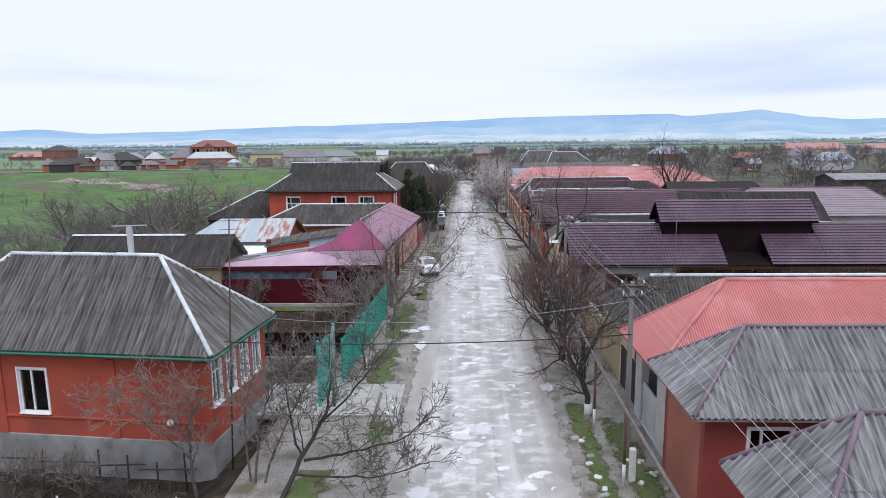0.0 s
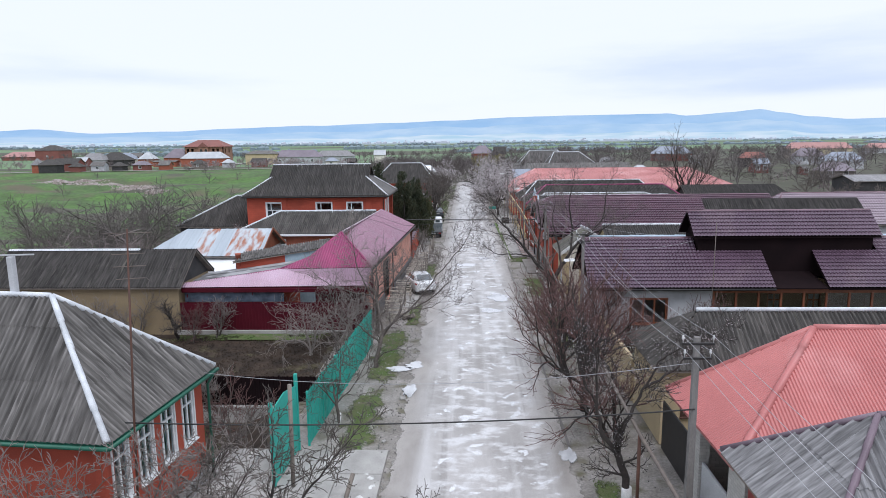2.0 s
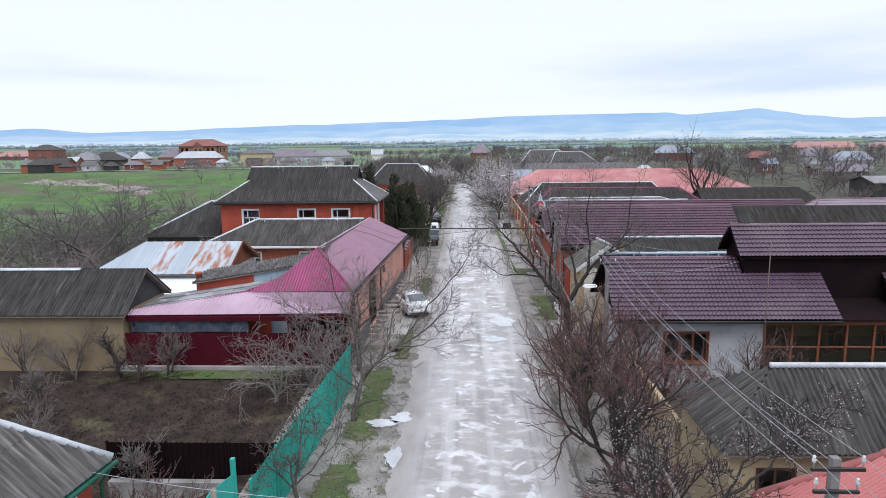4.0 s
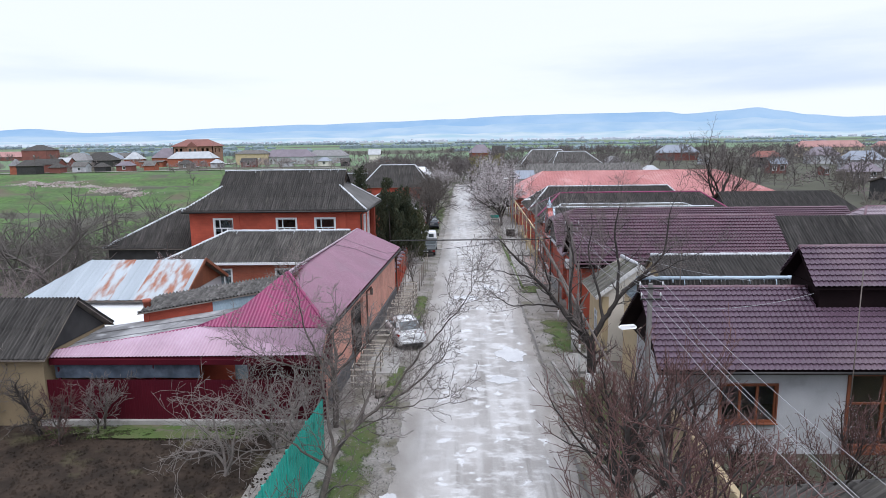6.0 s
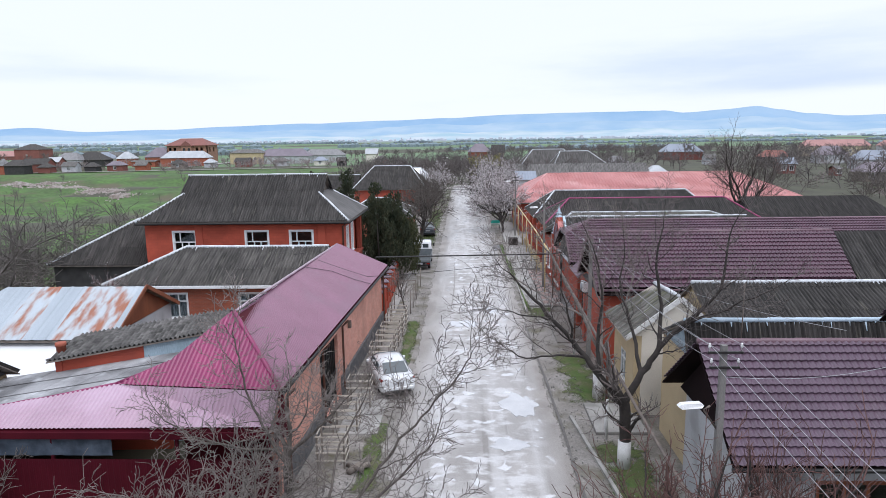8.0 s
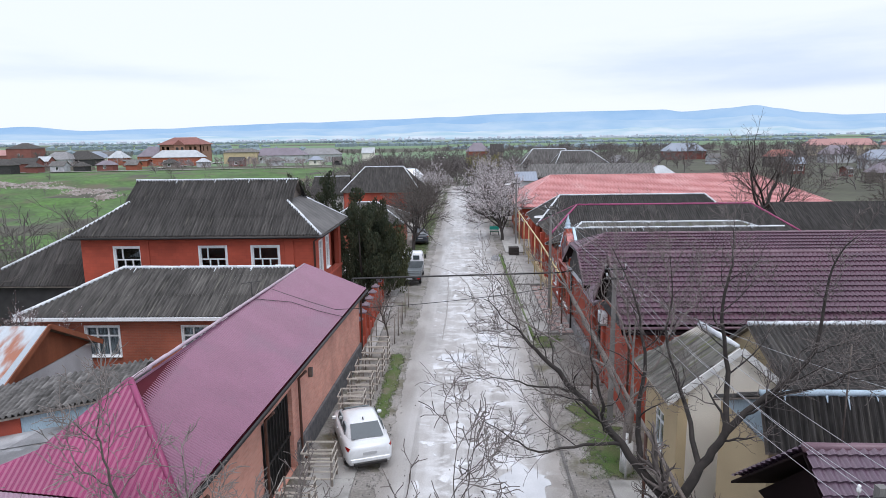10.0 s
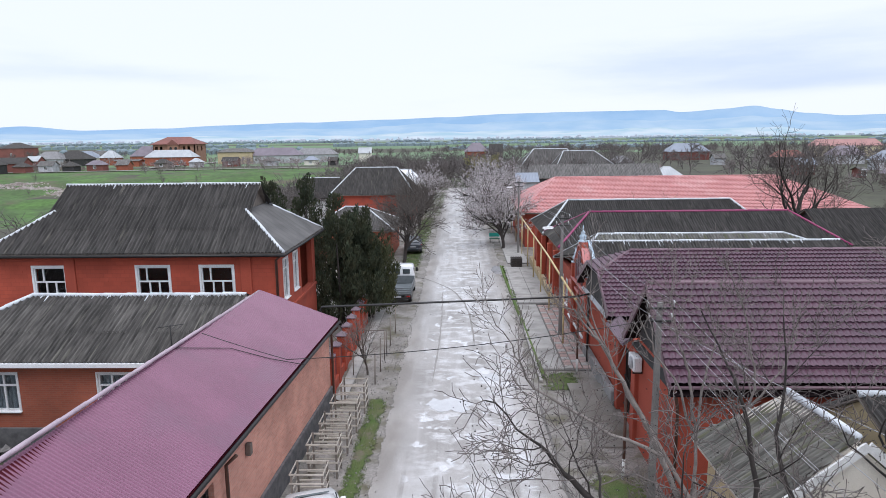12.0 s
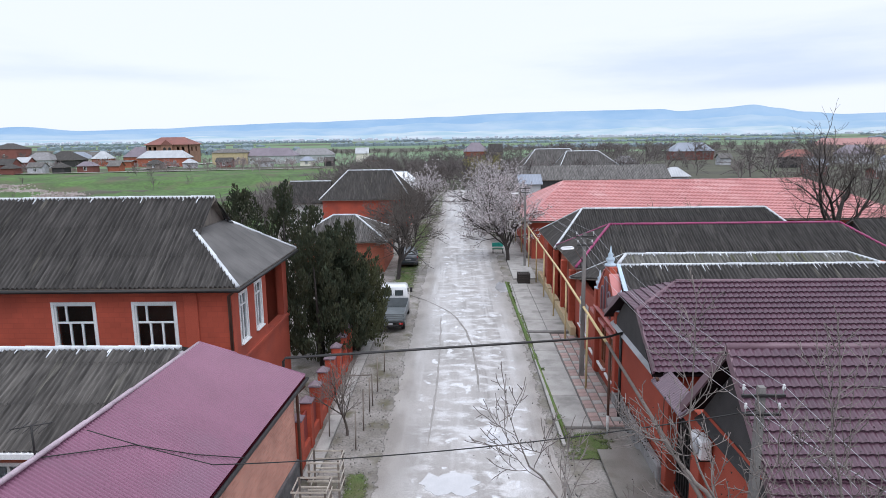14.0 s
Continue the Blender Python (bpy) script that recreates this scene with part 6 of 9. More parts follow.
# west verge
THIN = dict(SPREADING, kids=(1, 3, 3, 2, 2), gap=0.33, shoot=0.9, naked=0.25, rise=0.04, thin=0.009)
tree((-6.1, 18.7, -0.02), 8, 1.4, 0.1, THIN, "leafless low-branched fruit tree spreading towards the road", bark=BARK_DARK, twigs=BARK,
     limbs=[([(0, 0, -0.1), (0.5, 0.8, 1.0), (1.1, 1.5, 2.0), (1.3, 2.0, 2.9), (1.2, 2.3, 3.8)], 0.1, 0.02), ([(0.6, 0.9, 0.9), (1.9, 0.7, 1.25), (2.9, 0.6, 1.55), (3.9, 0.5, 1.9), (4.6, 0.5, 2.5)], 0.055, 0.013),
            ([(0.35, 0.5, 0.6), (1.8, 0.2, 0.75), (3.1, 0.1, 0.8), (4.3, 0.3, 1.0)], 0.05, 0.012), ([(0.5, 0.8, 1.0), (0.2, 1.1, 2.1), (0.0, 1.3, 3.2), (0.2, 1.5, 4.0)], 0.05, 0.013),
            ([(1.1, 1.5, 2.0), (2.0, 1.8, 2.8), (2.6, 2.0, 3.5), (3.0, 2.1, 4.0)], 0.045, 0.012)])
tree((-7.3, 19.6, -0.5), 17, 1.3, 0.06, THIN, "thin leafless tree with several stems by the house corner", bark=BARK, twigs=TWIG_PALE,
     limbs=[([(0, 0, -0.3), (0.2, 0.2, 1.7), (0.5, 0.3, 3.2), (1.0, 0.4, 4.1)], 0.055, 0.013), ([(0, 0, -0.3), (-0.3, 0.4, 2.0), (-0.2, 0.5, 3.3), (0.1, 0.6, 4.1)], 0.05, 0.013), ([(0.1, 0, -0.3), (0.7, 0.3, 1.5), (1.4, 0.6, 3.0), (2.1, 0.8, 4.2)], 0.05, 0.013)])
tree((-9.55, 20.3, -1.0), 46, 1.5, 0.085, THIN, "spreading leafless young tree before the orange wall", bark=BARK, twigs=TWIG_PALE,
     limbs=[([(0, 0, -0.1), (-0.1, 0, 1.2), (-0.15, 0, 2.2), (0.05, 0.0, 3.2)], 0.075, 0.03), ([(-0.15, 0, 2.1), (-0.7, 0, 3.1), (-1.5, -0.1, 3.9)], 0.04, 0.012), ([(0.05, 0, 3.1), (0.4, 0.1, 3.8), (0.8, 0.1, 4.4)], 0.03, 0.011),
            ([(-0.1, 0, 1.5), (-0.9, -0.2, 2.5), (-1.9, -0.4, 3.3), (-2.8, -0.5, 3.7)], 0.04, 0.012)])
tree((-8.7, 28.2, -0.3), 19, 1.3, 0.04, dict(BUSHY, kids=(3, 4, 3, 2), thin=0.009), "small reddish shrub behind the corner house", bark=BARK, twigs=TWIG_RED, name="bush", category="bush", stems=2)
tree((-5.3, 30.7, -0.02), 14, 1.2, 0.07, dict(SPREADING, limb=2.2), "small leafless fruit tree with a whitewashed foot", twigs=BARK, lean=(0.1, 0.1), white=0.5)
tree((-4.75, 37.2, -0.02), 108, 2.1, 0.13, dict(SPREADING, kids=(1, 3, 3, 2, 2), gap=0.5, shoot=1.1, naked=0.2, rise=0.04, thin=0.007), "leafless tree leaning over the road beside the teal fence", twigs=TWIG_MID, bloom=1, bloom_mat=BARK_DARK, bloom_size=0.5,
     limbs=[([(0, 0, -0.1), (0.1, 0.2, 0.8), (0.35, 0.6, 1.6)], 0.12, 0.09), ([(0.35, 0.6, 1.55), (0.9, 1.4, 2.1), (1.7, 2.2, 2.5), (2.7, 3.0, 2.9), (3.6, 3.6, 3.6)], 0.075, 0.022),
            ([(0.9, 1.4, 2.1), (1.2, 2.6, 2.7), (1.4, 3.8, 3.6), (1.9, 4.6, 4.6)], 0.05, 0.016), ([(0.35, 0.6, 1.55), (0.2, 0.9, 2.6), (-0.1, 1.4, 3.6), (0.0, 1.8, 4.6)], 0.06, 0.018),
            ([(0.2, 0.4, 1.3), (-0.5, 0.0, 2.0), (-1.3, -0.3, 2.8), (-1.9, -0.3, 3.6)], 0.05, 0.015), ([(1.7, 2.2, 2.5), (2.6, 1.7, 2.7), (3.4, 1.5, 3.1)], 0.035, 0.012),
            ([(1.5, 2.0, 2.4), (2.3, 2.9, 3.2), (3.0, 3.1, 4.1), (3.7, 3.1, 4.9), (4.4, 3.0, 5.7), (4.8, 3.0, 6.4)], 0.05, 0.012)])
tree((-5.45, 43.1, -0.02), 27, 2.4, 0.13, dict(SPREADING, kids=(1, 3, 3, 2, 2), gap=0.42, shoot=0.95, naked=0.25, rise=0.05), "upright leafless tree at the end of the teal fence", twigs=TWIG_PALE,
     limbs=[([(0, 0, -0.1), (0.02, 0.0, 1.0), (0.0, 0.05, 2.0)], 0.13, 0.10), ([(0, 0.05, 1.9), (0.1, 0.2, 2.8), (0.0, 0.3, 3.6), (0.2, 0.3, 4.5)], 0.085, 0.02),
            ([(0, 0.05, 1.8), (-0.6, 0.2, 2.8), (-1.1, 0.2, 3.9), (-1.3, 0.1, 5.2), (-1.4, 0.1, 6.1)], 0.06, 0.013), ([(0.05, 0.1, 2.2), (0.7, 0.0, 2.8), (1.3, -0.1, 3.4), (1.8, -0.2, 4.0)], 0.06, 0.016),
            ([(-0.3, 0.1, 2.3), (-1.4, -0.3, 2.6), (-2.6, -0.5, 3.1), (-3.4, -0.6, 3.7)], 0.05, 0.014), ([(0.1, 0.2, 2.8), (0.6, -0.3, 3.4), (0.9, -0.7, 4.1)], 0.04, 0.013)])
for i, (x, y, h) in enumerate(((-7.3, 41.2, 1.6), (-8.6, 39.4, 1.3), (-6.7, 42.3, 1.6))):
    tree((x, y, -0.15), 31 + 50 * i, h, 0.055, dict(BUSHY, wobble=0.17, limb=1.9, rise=0.03, kids=(3, 3, 3, 2), open=((30, 66), (26, 54), (28, 55))), "leafless grey bush in front of the burgundy fence", bark=TWIG_PALE, twigs=TWIG_PALE, name="bush", category="bush", stems=3, group="grey bushes by the fence")
for i, (x, y) in enumerate(((-13.2, 19.6), (-15.9, 19.9), (-19.0, 20.1))):
    tree((x, y, -1.0), 41 + i, 1.1, 0.05, BUSHY, "young leafless tree before the orange wall", twigs=TWIG_PALE, name="sapling", group="saplings before the orange house")
for i, (x, y) in enumerate(((-13.5, 31.5), (-11.2, 33.0), (-16.2, 34.0), (-18.5, 38.0))):
    tree((x, y, -0.8 if y < 36 else -0.3), 60 + i, 1.0, 0.045, BUSHY, "small leafless garden bush on bare soil", twigs=TWIG_PALE, name="bush", category="bush", group="garden bushes")
for i, (x, y) in enumerate(((-11.6, 19.2), (-14.6, 18.7), (-10.2, 18.2), (-12.9, 17.6))):
    tree((x, y, -1.1), 260 + i, 0.75, 0.035, dict(BUSHY, kids=(3, 3, 3, 2), wobble=0.16, open=((25, 65), (25, 55), (28, 55))), "low tangled leafless brush in the garden", bark=BARK_DARK, twigs=BARK, name="bush", category="bush", stems=3, group="brush below the orange house")
tree((-16.0, 41.8, -0.3), 71, 1.1, 0.05, BUSHY, "small reddish garden bush", twigs=TWIG_RED, name="bush", category="bush")
tree((-4.26, 67.5, 0), 75, 1.4, 0.05, SLENDER, "young leafless tree among stakes", twigs=TWIG_PALE, name="sapling")
tree((-17.8, 57.4, -0.2), 77, 2.2, 0.07, SLENDER, "leafless tree with a few white blossoms by the brick house", twigs=TWIG_RED, bloom=3)

# east verge
tree((4.87, 25.2, 0), 23, 1.8, 0.14, dict(SPREADING, kids=(1, 4, 3, 3, 2), gap=0.45, shoot=0.85, naked=0.5, rise=0.06), "leafless tree with forked dark trunk and a few blossoms", bark=BARK_DARK, twigs=BARK_DARK, bloom=1, bloom_size=0.7, white=0.55,
     limbs=[([(0, 0, -0.1), (-0.05, 0.02, 0.8), (-0.32, 0.05, 1.7)], 0.13, 0.11), ([(-0.32, 0.05, 1.65), (-0.85, 0.1, 2.45), (-0.98, 0.1, 3.5), (-1.0, 0.3, 4.6)], 0.085, 0.02), ([(-0.3, 0.05, 1.65), (-0.2, 0.1, 2.3), (0.15, 0.2, 3.1), (0.55, 0.3, 3.8), (1.0, 0.4, 4.6)], 0.085, 0.022),
            ([(0.5, 0.3, 3.7), (1.2, 0.6, 4.0), (2.0, 0.9, 4.5), (2.7, 1.2, 5.2)], 0.05, 0.013), ([(-0.95, 0.1, 3.2), (-1.3, 0.4, 3.8), (-1.5, 0.7, 4.5)], 0.04, 0.012)])
tree((5.4, 29.6, 0), 85, 1.4, 0.08, dict(BUSHY, kids=(3, 4, 4, 3)), "leafless plum tree with dark twigs and a few blossoms", bark=BARK_DARK, twigs=TWIG_RED, bloom=1, bloom_size=0.6, stems=2)
tree((4.75, 32.2, 0), 88, 2.3, 0.14, dict(BUSHY, kids=(4, 4, 4, 3), limb=1.8, open=((24, 56), (24, 50), (25, 52))), "dense leafless plum tree with reddish twigs", bark=BARK_DARK, twigs=TWIG_RED, bloom=1, bloom_size=0.4, stems=2)
tree((4.6, 37.0, 0), 91, 2.2, 0.11, dict(BUSHY, kids=(4, 4, 3, 3), limb=1.5, open=((24, 54), (24, 50), (25, 52))), "dense leafless plum tree with dark reddish crown", bark=BARK_DARK, twigs=TWIG_RED, stems=3)
tree((6.3, 38.6, 0), 93, 2.3, 0.08, dict(BUSHY, kids=(4, 4, 3, 3), limb=1.3, rise=0.1, open=((14, 36), (18, 40), (22, 44))), "reddish leafless bush by the grey house", bark=BARK_DARK, twigs=TWIG_RED, bloom=0, stems=3, name="bush", category="bush")
tree((7.9, 37.4, 0), 94, 1.5, 0.07, BUSHY, "leafless fruit bush in the front yard", bark=BARK_DARK, twigs=TWIG_RED, bloom=1, bloom_size=0.4, stems=2, name="bush", category="bush")
tree((5.35, 46.5, 0), 148, 1.9, 0.20, dict(SPREADING, kids=(3, 3, 3, 3, 2), gap=0.6, shoot=1.2, naked=0.3, rise=0.05, clear=0.2, thin=0.0055), "large spreading walnut tree with whitewashed foot", bark=BARK_DARK, twigs=TWIG_MID, white=1.0, name="walnut_tree", bloom=1, bloom_mat=BARK_DARK, bloom_size=0.6,
     limbs=[([(0, 0, -0.1), (0.02, 0, 1.2), (-0.05, 0, 2.45)], 0.21, 0.19), ([(-0.05, 0, 2.35), (-1.0, 0.1, 3.4), (-1.78, 0.5, 4.42), (-2.9, 0.5, 5.66), (-3.6, 0.5, 6.4), (-4.0, 0.5, 6.9)], 0.14, 0.018),
            ([(-2.5, 0.5, 5.2), (-3.4, 0.3, 5.4), (-4.2, 0.2, 5.65)], 0.04, 0.011), ([(-0.95, 0.1, 3.3), (-0.9, 0.5, 4.5), (-0.85, 0.5, 6.2), (-1.1, 0.7, 7.7)], 0.09, 0.02),
            ([(-0.05, 0, 2.4), (0.53, 0.1, 3.4), (1.1, 0.1, 4.32), (1.95, 0.0, 5.3), (2.95, 0.1, 6.35), (3.2, 0.1, 8.1)], 0.15, 0.025), ([(1.05, 0.1, 4.25), (1.2, 0.5, 5.7), (0.95, 0.5, 7.3), (1.15, 0.5, 8.4)], 0.085, 0.02),
            ([(1.9, 0.0, 5.2), (2.7, -0.5, 5.7), (3.9, -0.9, 6.4)], 0.06, 0.016), ([(-1.8, 0.5, 4.4), (-2.0, -0.3, 5.4), (-2.4, -0.9, 6.6)], 0.06, 0.016), ([(-1.4, 0.3, 3.9), (-2.4, -0.4, 4.2), (-3.5, -0.8, 4.3), (-4.3, -0.9, 4.7)], 0.05, 0.014),
            ([(0.5, 0.1, 3.4), (0.4, 1.0, 4.6), (0.1, 1.7, 6.0), (0.3, 2.1, 7.2)], 0.08, 0.018)])
tree((5.66, 52.5, 0), 155, 2.0, 0.19, dict(SPREADING, kids=(2, 2, 2, 2, 1), gap=0.5, shoot=0.62, naked=0.4, rise=0.1, clear=0.3, thin=0.006, wobble=0.055), "leafless tree with whitewashed trunk and pale upright shoots", bark=TWIG_PALE, twigs=TWIG_PALE, white=1.1, bloom=1, bloom_mat=BARK_DARK, bloom_size=0.6,
     limbs=[([(0, 0, -0.1), (0.0, 0, 1.1), (0.05, 0, 2.2)], 0.19, 0.15), ([(0.05, 0, 2.1), (-0.8, 0, 3.9), (-1.7, -0.1, 5.6), (-2.05, -0.1, 6.3), (-2.5, -0.1, 6.9), (-2.9, -0.1, 7.4)], 0.085, 0.012), ([(-0.8, 0, 3.8), (-2.3, -0.1, 4.6), (-3.7, -0.1, 5.5), (-4.1, -0.1, 6.3), (-4.7, -0.1, 7.2)], 0.05, 0.01),
            ([(-2.0, -0.1, 6.2), (-2.4, 0, 7.2), (-2.5, 0, 8.5)], 0.02, 0.008), ([(0.05, 0, 2.1), (0.1, 0.1, 4.0), (-0.15, 0, 5.6), (-0.4, -0.1, 6.4), (-0.6, -0.1, 7.2), (-0.65, -0.1, 7.9)], 0.05, 0.009), ([(0.0, 0, 4.4), (-0.55, -0.1, 5.7), (-1.1, -0.1, 6.5), (-1.4, -0.2, 7.2)], 0.035, 0.009),
            ([(0.05, 0, 4.2), (0.15, -0.1, 5.8), (0.35, -0.1, 6.5), (0.4, -0.1, 7.1)], 0.035, 0.009), ([(0.05, 0, 2.0), (0.9, 0.2, 3.7), (1.35, 0.1, 5.4), (1.0, 0, 7.2), (0.5, -0.1, 8.2)], 0.05, 0.009), ([(1.2, 0.1, 4.8), (2.0, 0.2, 5.8), (2.3, 0.2, 6.6)], 0.035, 0.009)])

for i, (x, y, h) in enumerate(((10.6, 36.8, 1.5), (12.6, 35.6, 1.6), (9.0, 35.2, 1.2))):
    tree((x, y, 0), 95 + i, h, 0.06, dict(BUSHY, kids=(3, 4, 4, 3), limb=1.6, open=((26, 60), (24, 50), (25, 52))), "leafless yard bush with a few small blossoms", bark=BARK_DARK, twigs=TWIG_RED, bloom=1, bloom_size=0.5, stems=2, name="bush", category="bush", group="bushes in the yard")
for i, (x, y) in enumerate(((-19.6, 42.4), (-21.8, 42.2), (-15.0, 42.9))):
    tree((x, y, -0.3), 280 + i, 1.25, 0.05, dict(BUSHY, kids=(3, 4, 3, 2)), "pale leafless bush before the clay shed", bark=BARK, twigs=TWIG_PALE, name="bush", category="bush", stems=2, group="bushes before the clay shed")
tree((-17.3, 42.6, -0.3), 97, 1.5, 0.1, dict(SLENDER, wobble=0.2), "small twisted leafless tree by the clay shed", bark=BARK_DARK, twigs=BARK)

# further along the street
BUDS = mat("yellow_green_buds", (0.36, 0.34, 0.10), (0.27, 0.26, 0.09), 3.0, 0.9, 0)
tree((5.2, 185, 0), 171, 2.6, 0.2, dict(MIDDLE, kids=(6, 5, 5, 3), thin=0.03, limb=1.8), "budding yellow-green willow at the end of the street", bark=BARK_DARK, twigs=BARK, bloom=5, bloom_size=4.0, bloom_mat=BUDS)
tree((19.3, 98.3, 0), 172, 1.9, 0.09, dict(BUSHY, limb=1.7, thin=0.012), "budding yellow-green yard tree behind the slate roofs", bark=BARK, twigs=TWIG_MID, bloom=3, bloom_size=1.4, bloom_mat=BUDS, stems=2)
STREET = [(4.4, 102.0, 2.3, 1), (4.7, 113.0, 2.4, 1), (4.6, 121.0, 2.3, 1), (4.9, 128, 2.6, 1), (-4.95, 94.8, 2.5, 0), (-5.2, 110.0, 2.3, 0), (-5.0, 117.0, 2.2, 0), (-5.3, 123, 2.3, 0), (-5.1, 134, 2.4, 1),
          (-5.4, 146, 2.6, 1), (5.3, 138, 2.6, 1), (5.0, 150, 2.8, 1), (-5.5, 156, 2.5, 0)]
for i, (x, y, h, bl) in enumerate(STREET):
    tree((x, y, 0), 130 + i, h, 0.17, dict(MIDDLE, kids=(6, 5, 5, 3), thin=0.016, limb=1.9), "blossoming pale-pink cherry plum by the street" if bl else "leafless dark street tree", bark=BARK_DARK, twigs=BARK, bloom=7 if bl else 0, bloom_size=2.3,
         bloom_mat=BLOSSOM, group="street trees", lean=(0.1 * (-1) ** i, 0))
tree((29.5, 95, 0), 157, 4.3, 0.24, dict(MIDDLE, levels=6, kids=(5, 4, 3, 3, 2), limb=1.5, short=(0.55, 0.74), rise=0.09, thin=0.011, open=((24, 46), (26, 50), (30, 56))), "tall leafless tree behind the slate roofs", bark=BARK_DARK, twigs=BARK)


def conifer(at, seed, high, wide, label, leaf, count=5200, tops=1):
    """A thuja: short stems inside a ragged mass of upright plumes, each made of small flat sprays."""
    rnd = random.Random(seed)
    t = thing("thuja", at, label, "tree", "thujas")
    x, y, z = at
    heads = [(0.0, 0.0, 1.0)] + [(0.42 * wide * math.cos(2.4 * i + seed) * rnd.uniform(0.6, 1.0), 0.3 * wide * math.sin(2.4 * i + seed), rnd.uniform(0.7, 0.95)) for i in range(tops - 1)]
    stem = Mesh(True)
    for hx, hy, hs in heads:
        stem.tube([(x + hx * 0.3, y + hy * 0.3, z - 0.05), (x + hx, y + hy, z + high * hs * 0.75)], [0.12, 0.03], 7)
    part("trunk", stem, BARK_DARK, t)
    m = Mesh()
    plumes = max(18, count // 130)
    for i in range(plumes):
        hx, hy, hs = heads[i % len(heads)]
        top = high * hs
        s = min(0.995, ((i // len(heads)) + rnd.random()) / (plumes / len(heads)))
        w = (wide if len(heads) == 1 else wide * 0.72) * 0.5 * (0.62 + 1.1 * s if s < 0.3 else 0.95 * (1 - ((s - 0.3) / 0.7) ** 2.1) ** 0.8 + 0.03)
        a = 2.4 * i + rnd.uniform(-0.5, 0.5)
        rad = w * rnd.uniform(0.6, 1.02)
        c = Vector((x + hx + rad * math.cos(a), y + hy + rad * math.sin(a), z + 0.15 + s * (top - 1.0)))
        ph, pr = rnd.uniform(0.7, 1.5), rnd.uniform(0.2, 0.42)
        tilt = Vector((math.cos(a) * 0.22, math.sin(a) * 0.22, 1)).normalized()
        for j in range(count // plumes):
            u = rnd.random()
            b = rnd.uniform(0, 6.283)
            rr = pr * (0.35 + 1.3 * u if u < 0.5 else 2.0 * (1 - u) ** 0.75) * rnd.uniform(0.4, 1.1)
            p = c + tilt * (u * ph) + Vector((rr * math.cos(b), rr * math.sin(b), 0))
            out = (Vector((math.cos(b), math.sin(b), rnd.uniform(0.9, 2.4))) + tilt).normalized()
            side = Vector((-math.sin(b) + rnd.gauss(0, 0.7), math.cos(b) + rnd.gauss(0, 0.7), rnd.gauss(0, 0.4))).normalized()
            ln, w2 = rnd.uniform(0.08, 0.26), rnd.uniform(0.02, 0.06)
            k = len(m.v)
            m.v += [tuple(p - side * w2 * 0.4), tuple(p + side * w2 * 0.4), tuple(p + out * ln * 0.6 + side * w2), tuple(p + out * ln), tuple(p + out * ln * 0.6 - side * w2)]
            m.f.append((k, k + 1, k + 2, k + 3, k + 4))
    part("crown", m, leaf, t)
    return t


conifer((-6.9, 75.6, 0), 201, 8.0, 4.4, "dense dark green thuja with several tops", THUJA, 27000, 5)
conifer((-5.7, 77.6, 0), 202, 5.4, 2.9, "broad olive green thuja leaning over the verge", THUJA_LIGHT, 16000, 4)
conifer((-10.9, 84.0, 0), 203, 8.6, 3.2, "dark green conical thuja", THUJA, 9000, 2)
conifer((-14.2, 86.0, 0), 204, 8.2, 3.0, "dark green conical thuja behind the house", THUJA, 9000)
conifer((-7.2, 81.0, 0), 205, 6.0, 2.8, "dark green thuja beside the verge", THUJA, 8000, 2)


# ---- street furniture, fences, vehicles ----
def strip(name, x0, x1, y0, y1, z, material, label, category="pavement", kind="structure", thick=0.1):
    return solid(name, Mesh().box(x0, x1, y0, y1, z - thick, z, 0.015), material, label, category, kind=kind)


# slabs and pavements: each slab is a piece of its own
def pavement(name, x0, x1, y0, y1, z, nx, ny, material, label):
    base = solid(name, Mesh().box(x0, x1, y0, y1, -0.15, z - 0.06, 0.0), CONCRETE_DARK, label, "pavement", kind="structure")
    rnd = random.Random(int(y0 * 10))
    dx, dy = (x1 - x0) / nx, (y1 - y0) / ny
    for i in range(nx):
        for j in range(ny):
            dz = rnd.uniform(-0.012, 0.012)
            part("slab", Mesh().box(x0 + i * dx + 0.012, x0 + (i + 1) * dx - 0.012, y0 + j * dy + 0.012, y0 + (j + 1) * dy - 0.012, z - 0.09 + dz, z + dz, 0.015), material, base)
    return base


pavement("pavement_east_gate", 4.9, 6.9, 49.0, 51.8, 0.10, 2, 2, CONCRETE, "pale concrete slabs before the cream gate")
pavement("pavement_east", 4.0, 5.2, 68.0, 80.0, 0.12, 1, 4, CONCRETE, "pale concrete pavement with mossy edge")
pavement("pavement_east_far", 4.0, 6.3, 80.3, 92.5, 0.12, 2, 5, CONCRETE, "pale concrete pavement slabs")
pavement("pavement_east_farther", 4.3, 6.2, 94.5, 112.0, 0.10, 1, 5, CONCRETE, "pale concrete pavement slabs further along")
pavement("pavement_gate_west", -9.2, -3.0, 25.0, 28.5, 0.06, 4, 2, CONCRETE, "pale concrete slabs before the green gate")
pavement("pavement_west", -5.25, -4.75, 64.2, 79.0, 0.10, 1, 9, CONCRETE, "narrow concrete path along the pier fence")
pavement("pavement_car", -5.2, -3.6, 48.9, 53.4, 0.05, 1, 3, CONCRETE, "concrete slabs before the dark gate")
pavers = solid("pavement_blocks", Mesh().box(5.22, 6.58, 68.0, 79.9, -0.1, 0.06), CONCRETE_DARK, "red and grey paving blocks along the orange house", "pavement", kind="structure")
blk = Mesh().box(-0.19, 0.19, -0.19, 0.19, 0, 0.07, 0.012).data("paving_block", PAVER_RED)
